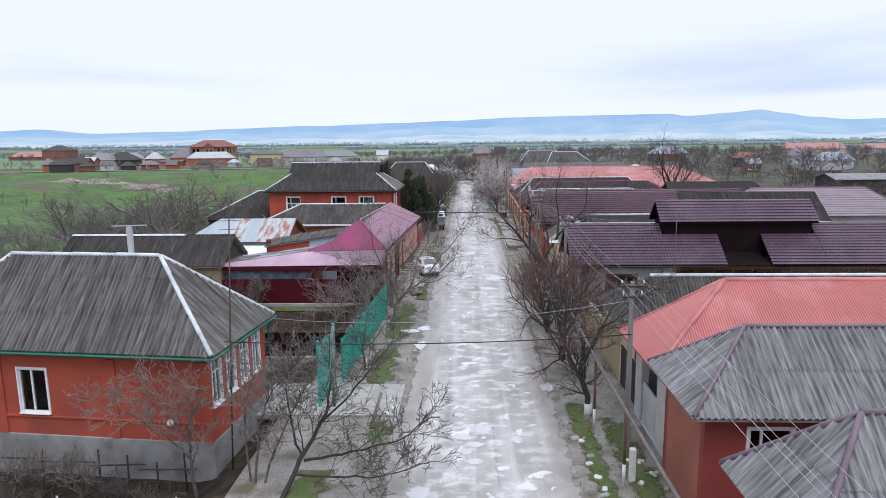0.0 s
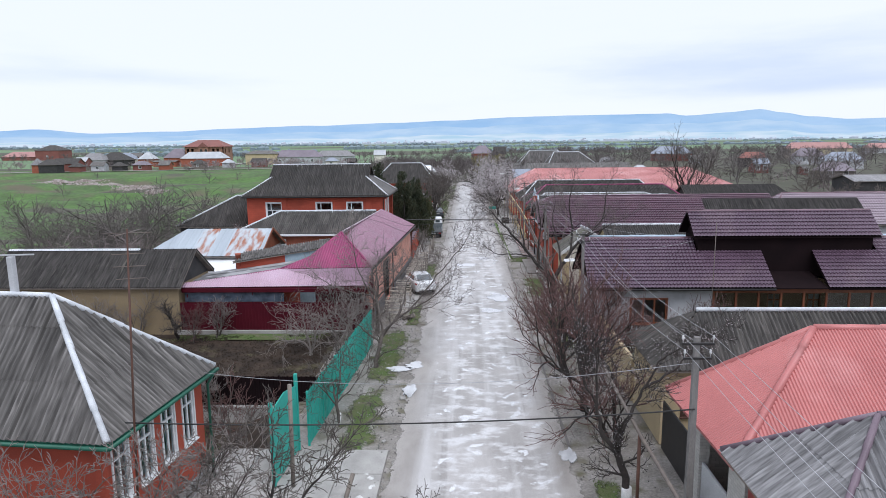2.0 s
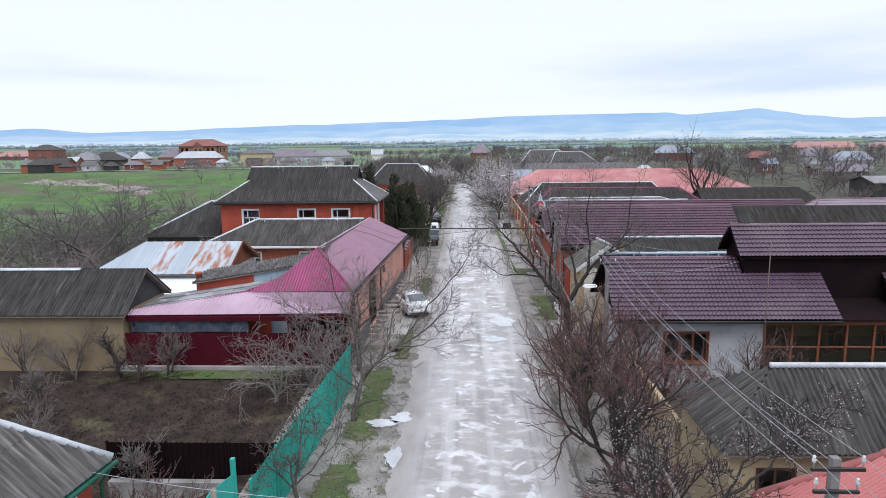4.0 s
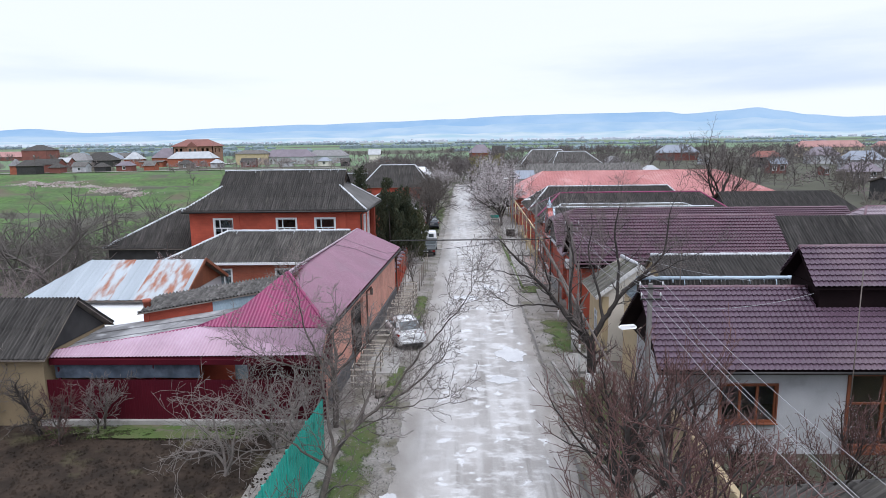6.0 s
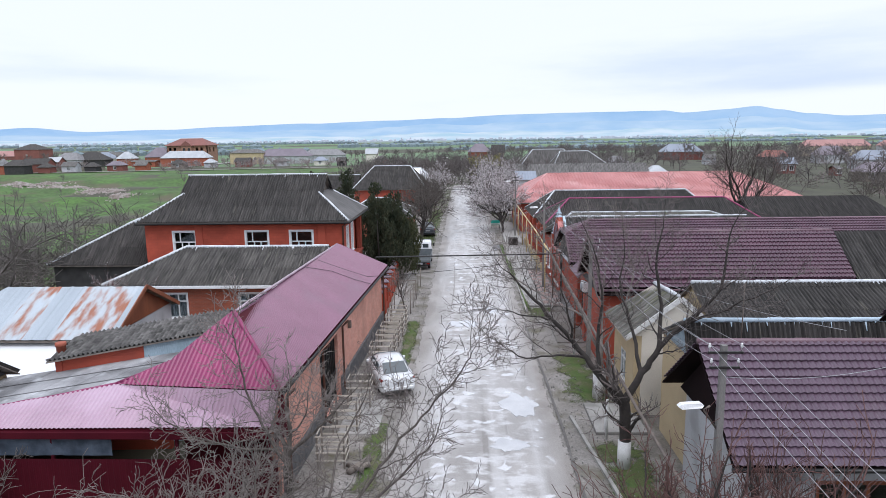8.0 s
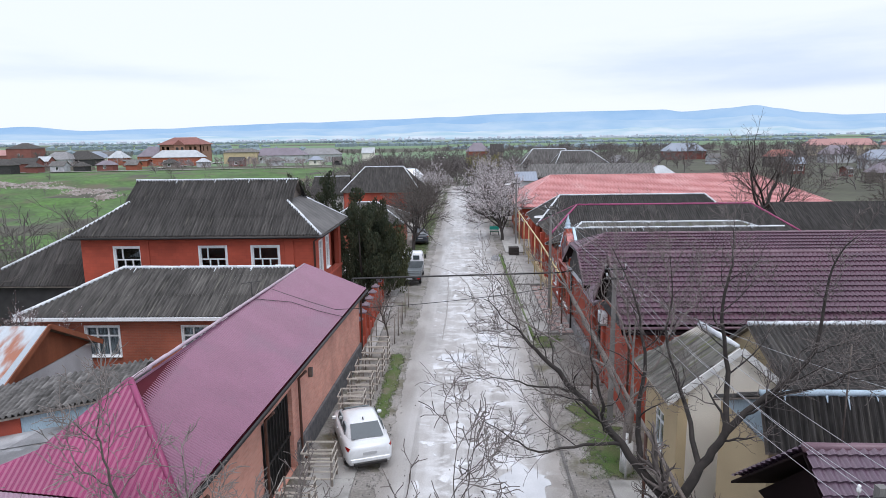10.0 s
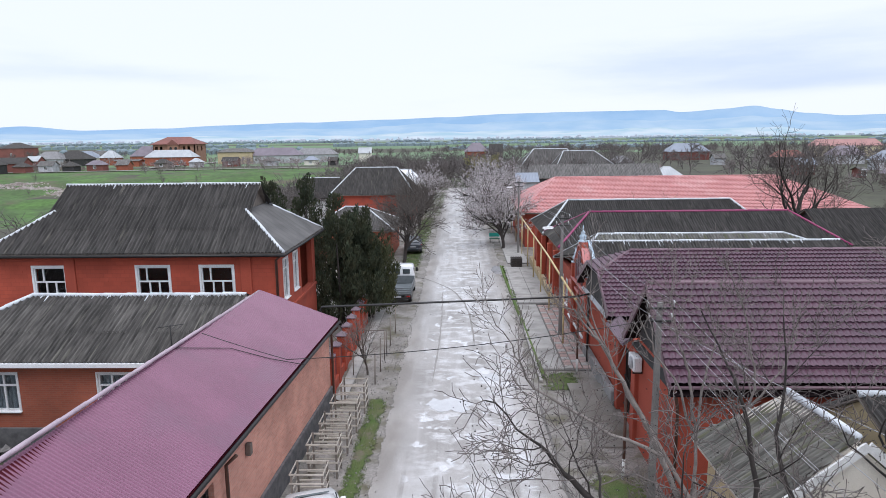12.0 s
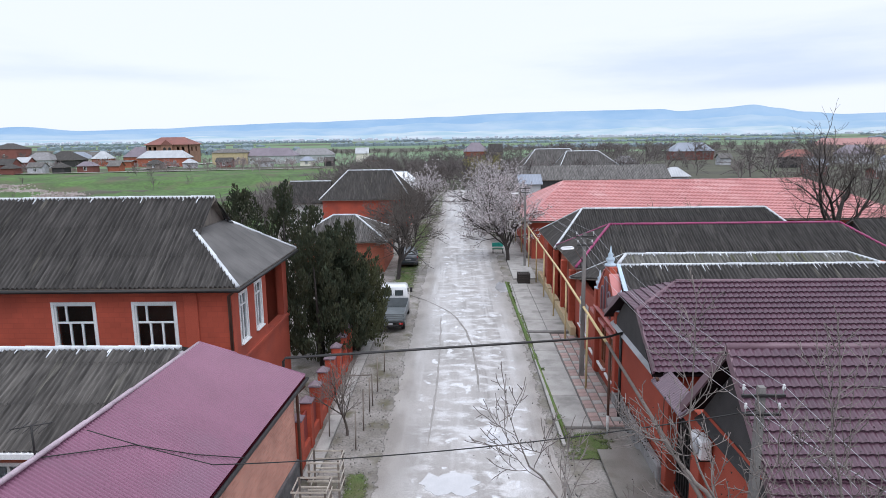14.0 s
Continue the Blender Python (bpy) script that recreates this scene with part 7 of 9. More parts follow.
blk2 = Mesh().box(-0.19, 0.19, -0.19, 0.19, 0, 0.07, 0.012).data("paving_block", CONCRETE)
for i in range(3):
    for j in range(29):
        ob = new("paving_block", blk if (i + j) % 3 else blk2)
        ob.parent, ob.location = pavers, (5.46 + 0.43 * i, 68.25 + 0.407 * j, 0.05)
strip("kerb_east", 3.84, 3.98, 66.5, 92.5, 0.13, CONCRETE, "low concrete kerb", "kerb")
solid("kerb_walnut", Mesh().beam((4.16, 50.5, 0.03), (4.78, 44.2, 0.03), 0.12, 0.16), CONCRETE, "low worn concrete kerb beside the walnut tree", "kerb", kind="structure")
solid("threshold_beam", Mesh().box(3.95, 6.5, 80.02, 80.28, 0.0, 0.2, 0.02), CONCRETE_DARK, "dark concrete step across the pavement", "step")
solid("wall_footing_east", Mesh().box(6.5, 6.74, 64.0, 70.4, -0.1, 0.62, 0.03), PLINTH, "grey cement footing along the orange wall", "footing", kind="structure")
solid("ramp_east", Mesh().prism([(5.0, 60.2, 0.0), (6.5, 60.2, 0.0), (6.5, 66.0, 0.12), (5.0, 66.0, 0.12)], (0, 0, 0.06)), mat("muddy_wet_concrete", (0.235, 0.225, 0.205), (0.16, 0.15, 0.132), 0.9, 0.4, 0.3, stain=(0.12, 0.105, 0.085), stain_scale=0.7, stain_at=0.55), "muddy wet concrete ramp before the dark gate", "ramp")


# teal fence and gate
def sheet_fence(name, a, b, high, material, label, step=2.0, post=None, z=0.0):
    t = thing(name, (*a, z), label, "fence")
    a, b = Vector((*a, z)), Vector((*b, z))
    n = max(1, round((b - a).length / step))
    d = (b - a).normalized()
    s = Vector((-d.y, d.x, 0))
    for i in range(n):
        p, q = a.lerp(b, i / n), a.lerp(b, (i + 1) / n)
        w = (q - p).length
        m = Mesh()
        k = int(w / 0.2)
        line = []
        for j in range(k):
            line += [p + d * (w * j / k), p + d * (w * (j + 0.6) / k), p + d * (w * (j + 0.7) / k) + s * 0.03, p + d * (w * (j + 0.9) / k) + s * 0.03]
        line.append(q)
        m.v = [tuple(u) for u in line] + [tuple(u + Vector((0, 0, high))) for u in line]
        m.f = [(j, j + 1, len(line) + j + 1, len(line) + j) for j in range(len(line) - 1)]
        part("panel", m, material, t)
        part("post", Mesh().box(p.x - 0.04, p.x + 0.04, p.y - 0.04, p.y + 0.04, z - 0.1, z + high + 0.06, 0.01), post or material, t)
    for h in (0.35, high - 0.3):
        part("rail", Mesh().beam(a + s * 0.05 + Vector((0, 0, h)), b + s * 0.05 + Vector((0, 0, h)), 0.04, 0.05), post or material, t)
    return t


sheet_fence("fence", (-6.05, 28.9), (-5.42, 40.9), 2.1, TEAL, "teal painted sheet metal fence along the verge")
gate_t = thing("gate", (-6.6, 27, 0), "teal painted sheet metal gate standing open", "gate")
for (ax, ay), (bx, by) in (((-6.45, 25.9), (-6.33, 28.3)),):
    leaf = part("leaf", Mesh().prism([(ax, ay, 0.12), (bx, by, 0.12), (bx, by, 2.6), ((ax + bx) / 2, (ay + by) / 2, 2.85), (ax, ay, 2.7)], (0.03, 0.03, 0)), TEAL, gate_t)
    for z in (0.3, 1.4, 2.45):
        part("rail", Mesh().beam((ax - 0.04, ay, z), (bx - 0.04, by, z), 0.05, 0.06), TEAL, gate_t)
for x, y in ((-6.45, 25.85), (-6.33, 28.45)):
    part("post", Mesh().box(x - 0.06, x + 0.06, y - 0.06, y + 0.06, -0.1, 3.0, 0.01), TEAL, gate_t)
sheet_fence("fence", (-12.5, 33.0), (-6.3, 33.0), 1.55, BROWN_SHEET, "dark brown sheet fence across the yard", z=-0.4)
solid("footing_wall", Mesh().box(-12.4, -6.4, 32.6, 32.85, -0.9, -0.1, 0.02), CONCRETE, "low pale concrete footing by the yard fence", "footing")
for i, (x, y, h) in enumerate(((-5.85, 25.9, 3.6), (-4.0, 24.3, 1.1))):
    solid("post", Mesh(True).tube([(x, y, -0.1), (x + (0.35 if i else 0.05), y + (0.6 if i else 0), h)], 0.07, 8), WOOD_OLD, "old leaning wooden post on the verge" if i else "tall dark wooden post by the gate", "post")

# rough garden fence of poles south of the orange house
rough = thing("garden_fence", (-15, 20.7, -1), "rough grey pole fence in the garden", "fence")
rnd = random.Random(4)
for i in range(11):
    x = -20.6 + i * 1.05
    part("stake", Mesh(True).tube([(x, 20.75, -1.2), (x + rnd.uniform(-0.06, 0.06), 20.75 + rnd.uniform(-0.06, 0.06), 0.5 + rnd.uniform(-0.5, 0.2))], 0.035, 6), BARK_DARK, rough)
for i in range(6):
    x = -20.8 + i * 1.8
    z = 0.1 + rnd.uniform(-0.25, 0.25)
    part("pole", Mesh(True).tube([(x, 20.71, z), (x + 2.1, 20.71, z + rnd.uniform(-0.12, 0.12))], 0.028, 6), BARK_DARK, rough)
    part("pole", Mesh(True).tube([(x, 20.71, z - 0.45), (x + 2.0, 20.71, z - 0.45 + rnd.uniform(-0.1, 0.1))], 0.026, 6), BARK_DARK, rough)
for i, x in enumerate((-20.3, -13.6, -9.6, -7.3)):
    solid("stake", Mesh(True).tube([(x, 18.9, -1.15), (x, 18.9, -0.1)], 0.04, 6), WHITEWASH, "thin whitewashed stake in the garden", "stake", "whitewashed stakes")
slates = thing("slate_pile", (-19.8, 18.2, -0.9), "heap of broken brown slates and boards", "rubble")
for i in range(16):
    x, y, z = -20.5 + rnd.uniform(0, 2.2), 17.7 + rnd.uniform(0, 0.9), -0.75 + i * 0.045
    m = Mesh().box(-0.55, 0.55, -0.3, 0.3, 0, 0.03, 0.008).move(pose(x, y, z, rnd.uniform(-14, 14), rnd.uniform(-14, 14), rnd.uniform(0, 180)))
    part("slate_piece", m, (SLATE_MOSS, PIPE_RUST, SLATE)[i % 3], slates)

# antenna and slack cables on the mauve roof
ant = thing("roof_antenna", (-8.0, 55.6, 5.3), "small dark antenna on the mauve ridge", "antenna")
part("pole", Mesh(True).tube([(-7.95, 55.6, 5.1), (-7.95, 55.6, 6.05)], 0.02, 6), STEEL_DARK, ant)
part("boom", Mesh(True).tube([(-8.3, 55.5, 6.0), (-7.6, 55.7, 6.05)], 0.012, 6), STEEL_DARK, ant)
for i in range(5):
    x = -8.25 + 0.15 * i
    part("element", Mesh(True).tube([(x, 55.35, 6.0), (x, 55.8, 6.03)], 0.008, 5), STEEL_DARK, ant)
for seed, pts in ((1, [(-7.9, 55.6, 5.38), (-6.9, 57.2, 4.83), (-5.9, 57.9, 4.24), (-5.0, 58.6, 3.78)]),):
    solid("slack_cable", Mesh(True).tube(pts, 0.012, 6), WIRE_DARK, "slack black cable lying on the mauve roof", "cable", "cables")

# television mast
mast = thing("antenna_mast", (-8.6, 21.2, -0.6), "thin dark antenna mast beside the orange house", "antenna")
part("pole", Mesh(True).tube([(-8.6, 21.2, -0.8), (-8.33, 21.22, 5.0), (-8.1, 21.25, 9.3)], [0.035, 0.03, 0.022], 8), PIPE_RUST, mast)
for z, w in ((9.2, 0.55), (8.7, 0.35), (8.4, 0.35), (8.1, 0.3)):
    part("element", Mesh(True).tube([(-8.12 - w, 21.25 - 0.1, z), (-8.12 + w, 21.25 + 0.1, z)], 0.012, 6), PIPE_GREY, mast)
part("boom", Mesh(True).tube([(-8.12, 20.7, 9.2), (-8.12, 21.9, 9.2)], 0.014, 6), PIPE_GREY, mast)
for x, y in ((12.9, 40.2), (9.0, 46.3)):
    solid("roof_mast", Mesh(True).tube([(x, y, 0.0 if x > 11 else 3.5), (x, y, 6.9 if x > 11 else 6.6)], 0.02, 6).tube([(x - 0.3, y, 6.4), (x + 0.3, y, 6.4)], 0.01, 6), PIPE_GREY, "thin grey antenna mast", "antenna", "antenna masts")


# poles, lamps and wires
def pole(at, high, label, arm=True, lamp=None):
    x, y = at
    p = thing("utility_pole", (x, y, 0), label, "pole", "utility poles")
    m = Mesh()
    a, b = 0.10, 0.065
    m.v = [(x - a, y - a, -0.2), (x + a, y - a, -0.2), (x + a, y + a, -0.2), (x - a, y + a, -0.2), (x - b, y - b, high), (x + b, y - b, high), (x + b, y + b, high), (x - b, y + b, high)]
    m.f = [(3, 2, 1, 0), (4, 5, 6, 7), (0, 1, 5, 4), (1, 2, 6, 5), (2, 3, 7, 6), (3, 0, 4, 7)]
    part("shaft", m, CONCRETE_DARK, p)
    heads = []
    if arm:
        for k, z in enumerate((high - 0.12, high - 0.5)):
            w = 0.42 - 0.06 * k
            part("crossarm", Mesh().box(x - w, x + w, y - 0.13, y - 0.08, z - 0.06, z, 0.008), STEEL_DARK, p)
            for dx in (-w + 0.04, w - 0.04):
                part("insulator", Mesh(True).turned((x + dx, y - 0.1, z), [(0.01, 0), (0.01, 0.08), (0.03, 0.09), (0.034, 0.14), (0.022, 0.16), (0.028, 0.19), (0.0, 0.21)], 10), CERAMIC, p)
                heads.append(Vector((x + dx, y - 0.1, z + 0.17)))
    if lamp:
        lx, lz = lamp
        arm_p = part("lamp_arm", Mesh(True).tube([(x, y, lz - 0.7), (x - 0.4, y, lz - 0.1), (lx + 0.5, y, lz)], 0.025, 8), PIPE_GREY, p)
        part("lamp_head", Mesh().prism([(lx + 0.34, y - 0.05, lz + 0.02), (lx + 0.28, y - 0.09, lz - 0.03), (lx - 0.2, y - 0.1, lz - 0.06), (lx - 0.28, y - 0.07, lz - 0.01), (lx - 0.2, y - 0.07, lz + 0.06), (lx + 0.26, y - 0.05, lz + 0.08)], (0, 0.16, 0)), WHITE_PAINT, p, "pale street lamp head")
    return heads


h1 = pole((5.75, 22.4), 6.3, "square concrete utility pole on the grass verge")
h2 = pole((6.1, 40.6), 6.4, "square concrete utility pole with a street lamp", lamp=(5.35, 4.85))
h3 = pole((5.98, 56.4), 6.45, "square concrete utility pole by the orange wall")
h4 = pole((5.8, 73.4), 6.9, "square concrete utility pole with a street lamp by the ornate house", lamp=(5.0, 6.2))
h5 = pole((5.7, 99.5), 7.0, "concrete utility pole with a street lamp", lamp=(4.8, 6.4))
h6 = pole((5.6, 128.0), 7.0, "concrete utility pole far along the street")
h0 = [Vector((5.2 + dx, -22, z)) for dx, z in ((-0.38, 6.35), (0.38, 6.35), (-0.32, 5.97), (0.32, 5.97))]


def cable(name, a, b, sag, r, material, label):
    a, b = Vector(a), Vector(b)
    pts = [a.lerp(b, i / 16) - Vector((0, 0, sag * 4 * (i / 16) * (1 - i / 16))) for i in range(17)]
    return solid(name, Mesh(True).tube(pts, r, 5), material, label, "cable", "cables")


for ha, hb in ((h0, h1), (h1, h2), (h2, h3), (h3, h4), (h4, h5), (h5, h6)):
    for i, (a, b) in enumerate(zip(ha, hb)):
        cable("overhead_wire", a, b, 0.35 + 0.07 * i, 0.0055, WIRE, "pale grey overhead wire between the poles")
cable("service_cable", (-8.58, 21.2, 4.45), (5.75, 22.3, 4.4), 0.2, 0.02, WIRE_DARK, "black cable slung across the street")
cable("service_cable", (5.6, 22.4, 5.6), (-9.0, 26.0, 4.0), 0.5, 0.008, WIRE, "thin cable across the street to the orange house")
cable("service_cable", (5.9, 56.4, 5.95), (-5.0, 56.7, 4.64), 0.2, 0.013, WIRE_DARK, "black cable drooping across the street to the mauve roof")
cable("service_cable", (-5.0, 56.7, 4.64), (-7.4, 56.4, 5.56), 0.02, 0.011, WIRE_DARK, "black cable slung over the mauve roof to its ridge")
cable("service_cable", (6.0, 112.0, 5.0), (-6.0, 110.0, 5.0), 0.4, 0.02, WIRE_DARK, "black cable across the far street")
cable("service_cable", (6.1, 40.6, 5.6), (12.5, 42.3, 5.6), 0.3, 0.008, WIRE, "thin cable to the plum roof")
cable("service_cable", (5.98, 56.4, 5.9), (11.0, 44.0, 5.7), 0.4, 0.008, WIRE, "thin cable to the plum roof")

# gas pipe
PIPE = [(4.95, -12, 2.95), (4.95, 24.2, 2.75), (5.25, 45.0, 2.95), (5.55, 58.0, 3.2), (5.75, 68.3, 3.4)]
gas = thing("gas_pipe", (5.2, 30, 0), "grey-brown overhead gas pipe on rusty posts", "pipe")
part("pipe", Mesh(True).tube(PIPE, 0.055, 10), PIPE_GREY, gas)
for x, y, z in ((5.0, 12.0, 2.85), (5.05, 19.8, 2.75), (4.92, 24.2, 2.75), (5.05, 33.0, 2.8), (5.2, 41.5, 2.9), (5.3, 49.2, 3.0), (5.55, 58.0, 3.15), (5.72, 67.6, 3.35)):
    post = part("post", Mesh(True).tube([(x, y, -0.1), (x, y, z)], 0.05, 10), PIPE_RUST, gas)
    part("white_foot", Mesh(True).tube([(x, y, -0.05), (x, y, 0.75)], 0.056, 10), WHITEWASH, post, "whitewashed foot")
gas2 = thing("gas_pipe", (5.9, 90, 0), "yellow overhead gas pipe on yellow posts", "pipe")
PIPE2 = [(5.75, 68.3, 3.4), (5.9, 80, 3.5), (6.0, 95, 3.45), (6.05, 118, 3.5)]
part("pipe", Mesh(True).tube(PIPE2, 0.06, 10), PIPE_YELLOW, gas2)
for x, y in ((5.72, 71.9), (5.85, 78.5), (5.92, 83.5), (5.95, 88.5), (6.0, 93.5), (6.0, 99.0), (6.02, 106.0), (6.05, 113.0)):
    part("post", Mesh(True).tube([(x, y, -0.1), (x, y, 3.45)], 0.05, 10), PIPE_YELLOW, gas2)
cross = thing("crossing_pipe", (0, 66.5, 0), "dark gas pipe bridging the street", "pipe")
part("pipe", Mesh(True).tube([(6.5, 68.9, 3.6), (5.75, 68.4, 3.58), (-5.66, 64.6, 4.15), (-5.72, 64.55, 4.05), (-5.72, 64.55, 0.0)], 0.045, 10), STEEL_DARK, cross)
part("post", Mesh(True).tube([(6.45, 68.9, 0.0), (6.45, 68.9, 3.6)], 0.06, 10), STEEL_DARK, cross)
solid("post", Mesh().box(5.3, 5.5, 20.0, 20.2, -0.1, 1.15, 0.02), WHITEWASH, "squat whitewashed concrete post on grass", "post")
for x, y in ((5.55, 52.1), (5.2, 48.6)):
    solid("post", Mesh(True).tube([(x, y, -0.1), (x, y, 1.6)], 0.05, 8), WHITEWASH, "whitewashed steel post by the tree", "post", "whitewashed posts")

# timber tree guards along the mauve house
def tree_guard(x, y, seed):
    rnd = random.Random(seed)
    g = thing("tree_guard", (x, y, 0), "open bleached timber tree guard", "tree guard", "tree guards on the verge")
    w, d, h = 0.47, 0.38, 1.25
    for dx in (-w, w):
        for dy in (-d, d):
            part("post", Mesh().box(x + dx - 0.03, x + dx + 0.03, y + dy - 0.03, y + dy + 0.03, -0.05, h + rnd.uniform(-0.04, 0.05), 0.006), WOOD_OLD, g)
    for z in (0.3, 0.6, 0.9, 1.2):
        z += rnd.uniform(-0.03, 0.03)
        for s in (-1, 1):
            v, u = y + s * (d + 0.035), x + s * (w + 0.035)
            part("rail", Mesh().box(x - w - 0.06, x + w + 0.06, v - 0.012, v + 0.012, z - 0.03, z + 0.03, 0.004), WOOD_PALE, g)
            part("rail", Mesh().box(u - 0.012, u + 0.012, y - d, y + d, z - 0.03, z + 0.03, 0.004), WOOD_PALE, g)


for i, (x, y) in enumerate(((-4.88, 46.7), (-4.9, 49.5), (-4.72, 51.8), (-4.43, 56.5), (-4.38, 58.4), (-4.33, 60.1), (-4.28, 61.8), (-4.22, 63.5))):
    tree_guard(x, y, 500 + i)
stakes = [(-3.75, 66.3, 1.5), (-3.7, 67.9, 1.7), (-3.7, 69.6, 1.5), (-3.65, 71.8, 1.6), (-4.9, 67.2, 1.3), (-3.62, 74.2, 1.5)]
for x, y, h in stakes:
    solid("stake", Mesh(True).tube([(x, y, -0.1), (x + 0.04, y, h)], 0.03, 6), WOOD_OLD, "thin dark wooden stake", "stake", "stakes on the verge")
solid("rail", Mesh(True).tube([(-4.9, 70.2, 1.35), (-3.65, 70.2, 1.4)], 0.03, 6).tube([(-4.9, 70.2, 0), (-4.9, 70.2, 1.4)], 0.03, 6).tube([(-3.65, 70.2, 0), (-3.65, 70.2, 1.45)], 0.03, 6), WOOD_OLD, "low grey timber rail frame", "rail")
solid("branch_heap", Mesh(True).tube([(-4.2, 45.9, 0.1), (-3.6, 46.8, 0.12)], 0.12, 8).tube([(-4.0, 46.1, 0.12), (-3.5, 46.3, 0.2)], 0.1, 8).tube([(-4.3, 46.4, 0.1), (-3.7, 45.8, 0.25)], 0.09, 8), WOOD_OLD, "heap of sawn grey logs on the verge", "logs")

# fence of orange piers
pier_fence = thing("pier_fence", (-5.5, 70, 0), "fence of orange-red piers with dark metal panels", "fence")
for i in range(8):
    y = 65.1 + i * 1.55
    x = -5.55 - 0.02 * i
    pier = part("pier", Mesh().box(x - 0.2, x + 0.2, y - 0.2, y + 0.2, -0.1, 1.75, 0.02), ORANGE_BRICK, pier_fence)
    part("pier_cap", Mesh().prism([(x - 0.25, y - 0.25, 1.75), (x + 0.25, y - 0.25, 1.75), (x + 0.25, y + 0.25, 1.75), (x - 0.25, y + 0.25, 1.75)], (0, 0, 0.05)).tube([(x, y, 1.8), (x, y, 1.98)], [0.3, 0.02], 4), CAP_PURPLE, pier, "purple-grey metal pier cap")
    if i < 7:
        part("panel", Mesh().box(x - 0.04, x + 0.02, y + 0.2, y + 1.35, 0.45, 1.5, 0.01), DARK_RED, pier_fence)
        part("base_wall", Mesh().box(x - 0.15, x + 0.13, y + 0.2, y + 1.35, -0.1, 0.45, 0.02), ORANGE_BRICK, pier_fence)

# pier details on the east walls
for y in (81.0, 84.0, 87.5, 90.5):
    solid("wall_pier", Mesh().box(6.42, 6.78, y - 0.2, y + 0.2, 0, 3.6, 0.02), ORANGE_BRICK, "orange-red brick pier against the wall", "pier", "piers of the east walls")
for i, y in enumerate((79.5, 82.5, 85.8, 89.0, 92.0)):
    strip("footing_east", 6.3, 6.62, y, y + 2.9, 0.6, CREAM, "cream rendered footing of the house walls", "footing", thick=0.7)
ac = thing("air_conditioner", (6.5, 60.35, 3), "white air conditioner on the orange wall", "air conditioner")
part("body", Mesh().box(6.3, 6.6, 60.0, 60.75, 2.95, 3.48, 0.03), WHITE_PAINT, ac)
part("grille", Mesh(True).tube([(6.28, 60.3, 3.22), (6.25, 60.3, 3.22)], 0.22, 16), GREY_RENDER, ac)
part("bracket", Mesh().box(6.3, 6.66, 60.1, 60.14, 2.87, 2.95).box(6.3, 6.66, 60.62, 60.66, 2.87, 2.95), STEEL_DARK, ac)


# vehicles
CAR_WHITE = mat("white_car_paint", (0.72, 0.74, 0.76), (0.68, 0.70, 0.72), 2.0, 0.25, 0, coat=0.6)
TRUCK_GREY = mat("grey_truck_bed_paint", (0.16, 0.18, 0.19), (0.12, 0.135, 0.145), 2.0, 0.55, 0.1)
TYRE = mat("black_tyre_rubber", (0.015, 0.015, 0.016), None, 8, 0.9, 0.2)
RIM = mat("grey_alloy_rim", (0.35, 0.36, 0.37), None, 5, 0.4, 0, metal=0.7)
TAIL = mat("red_tail_lamp", (0.35, 0.015, 0.015), None, 3, 0.2, 0)
CAR_GLASS = mat("tinted_car_glass", (0.06, 0.075, 0.08), (0.05, 0.062, 0.068), 1, 0.04, 0, spec=1.0, coat=1.0)


def loft(sections, close=True):
    """Skins rings of the same number of points."""
    m = Mesh(True)
    n = len(sections[0])
    for s in sections:
        m.v += [tuple(p) for p in s]
    for i in range(len(sections) - 1):
        for j in range(n):
            m.f.append((i * n + j, i * n + (j + 1) % n, (i + 1) * n + (j + 1) % n, (i + 1) * n + j))
    m.f.append(tuple(range(n - 1, -1, -1)))
    m.f.append(tuple(range((len(sections) - 1) * n, len(sections) * n)))
    return m


def wheel(parent, x, y, r, w, m, s):
    tyre = part("wheel", Mesh(True).tube([(x - w / 2, y, r), (x - w / 2 + 0.02, y, r), (x + w / 2 - 0.02, y, r), (x + w / 2, y, r)], [r * 0.82, r, r, r * 0.82], 24).move(m), TYRE, parent)
    part("rim", Mesh(True).tube([(x + s * w * 0.46, y, r), (x + s * w * 0.53, y, r)], [r * 0.66, r * 0.6], 20).move(m), RIM, tyre)


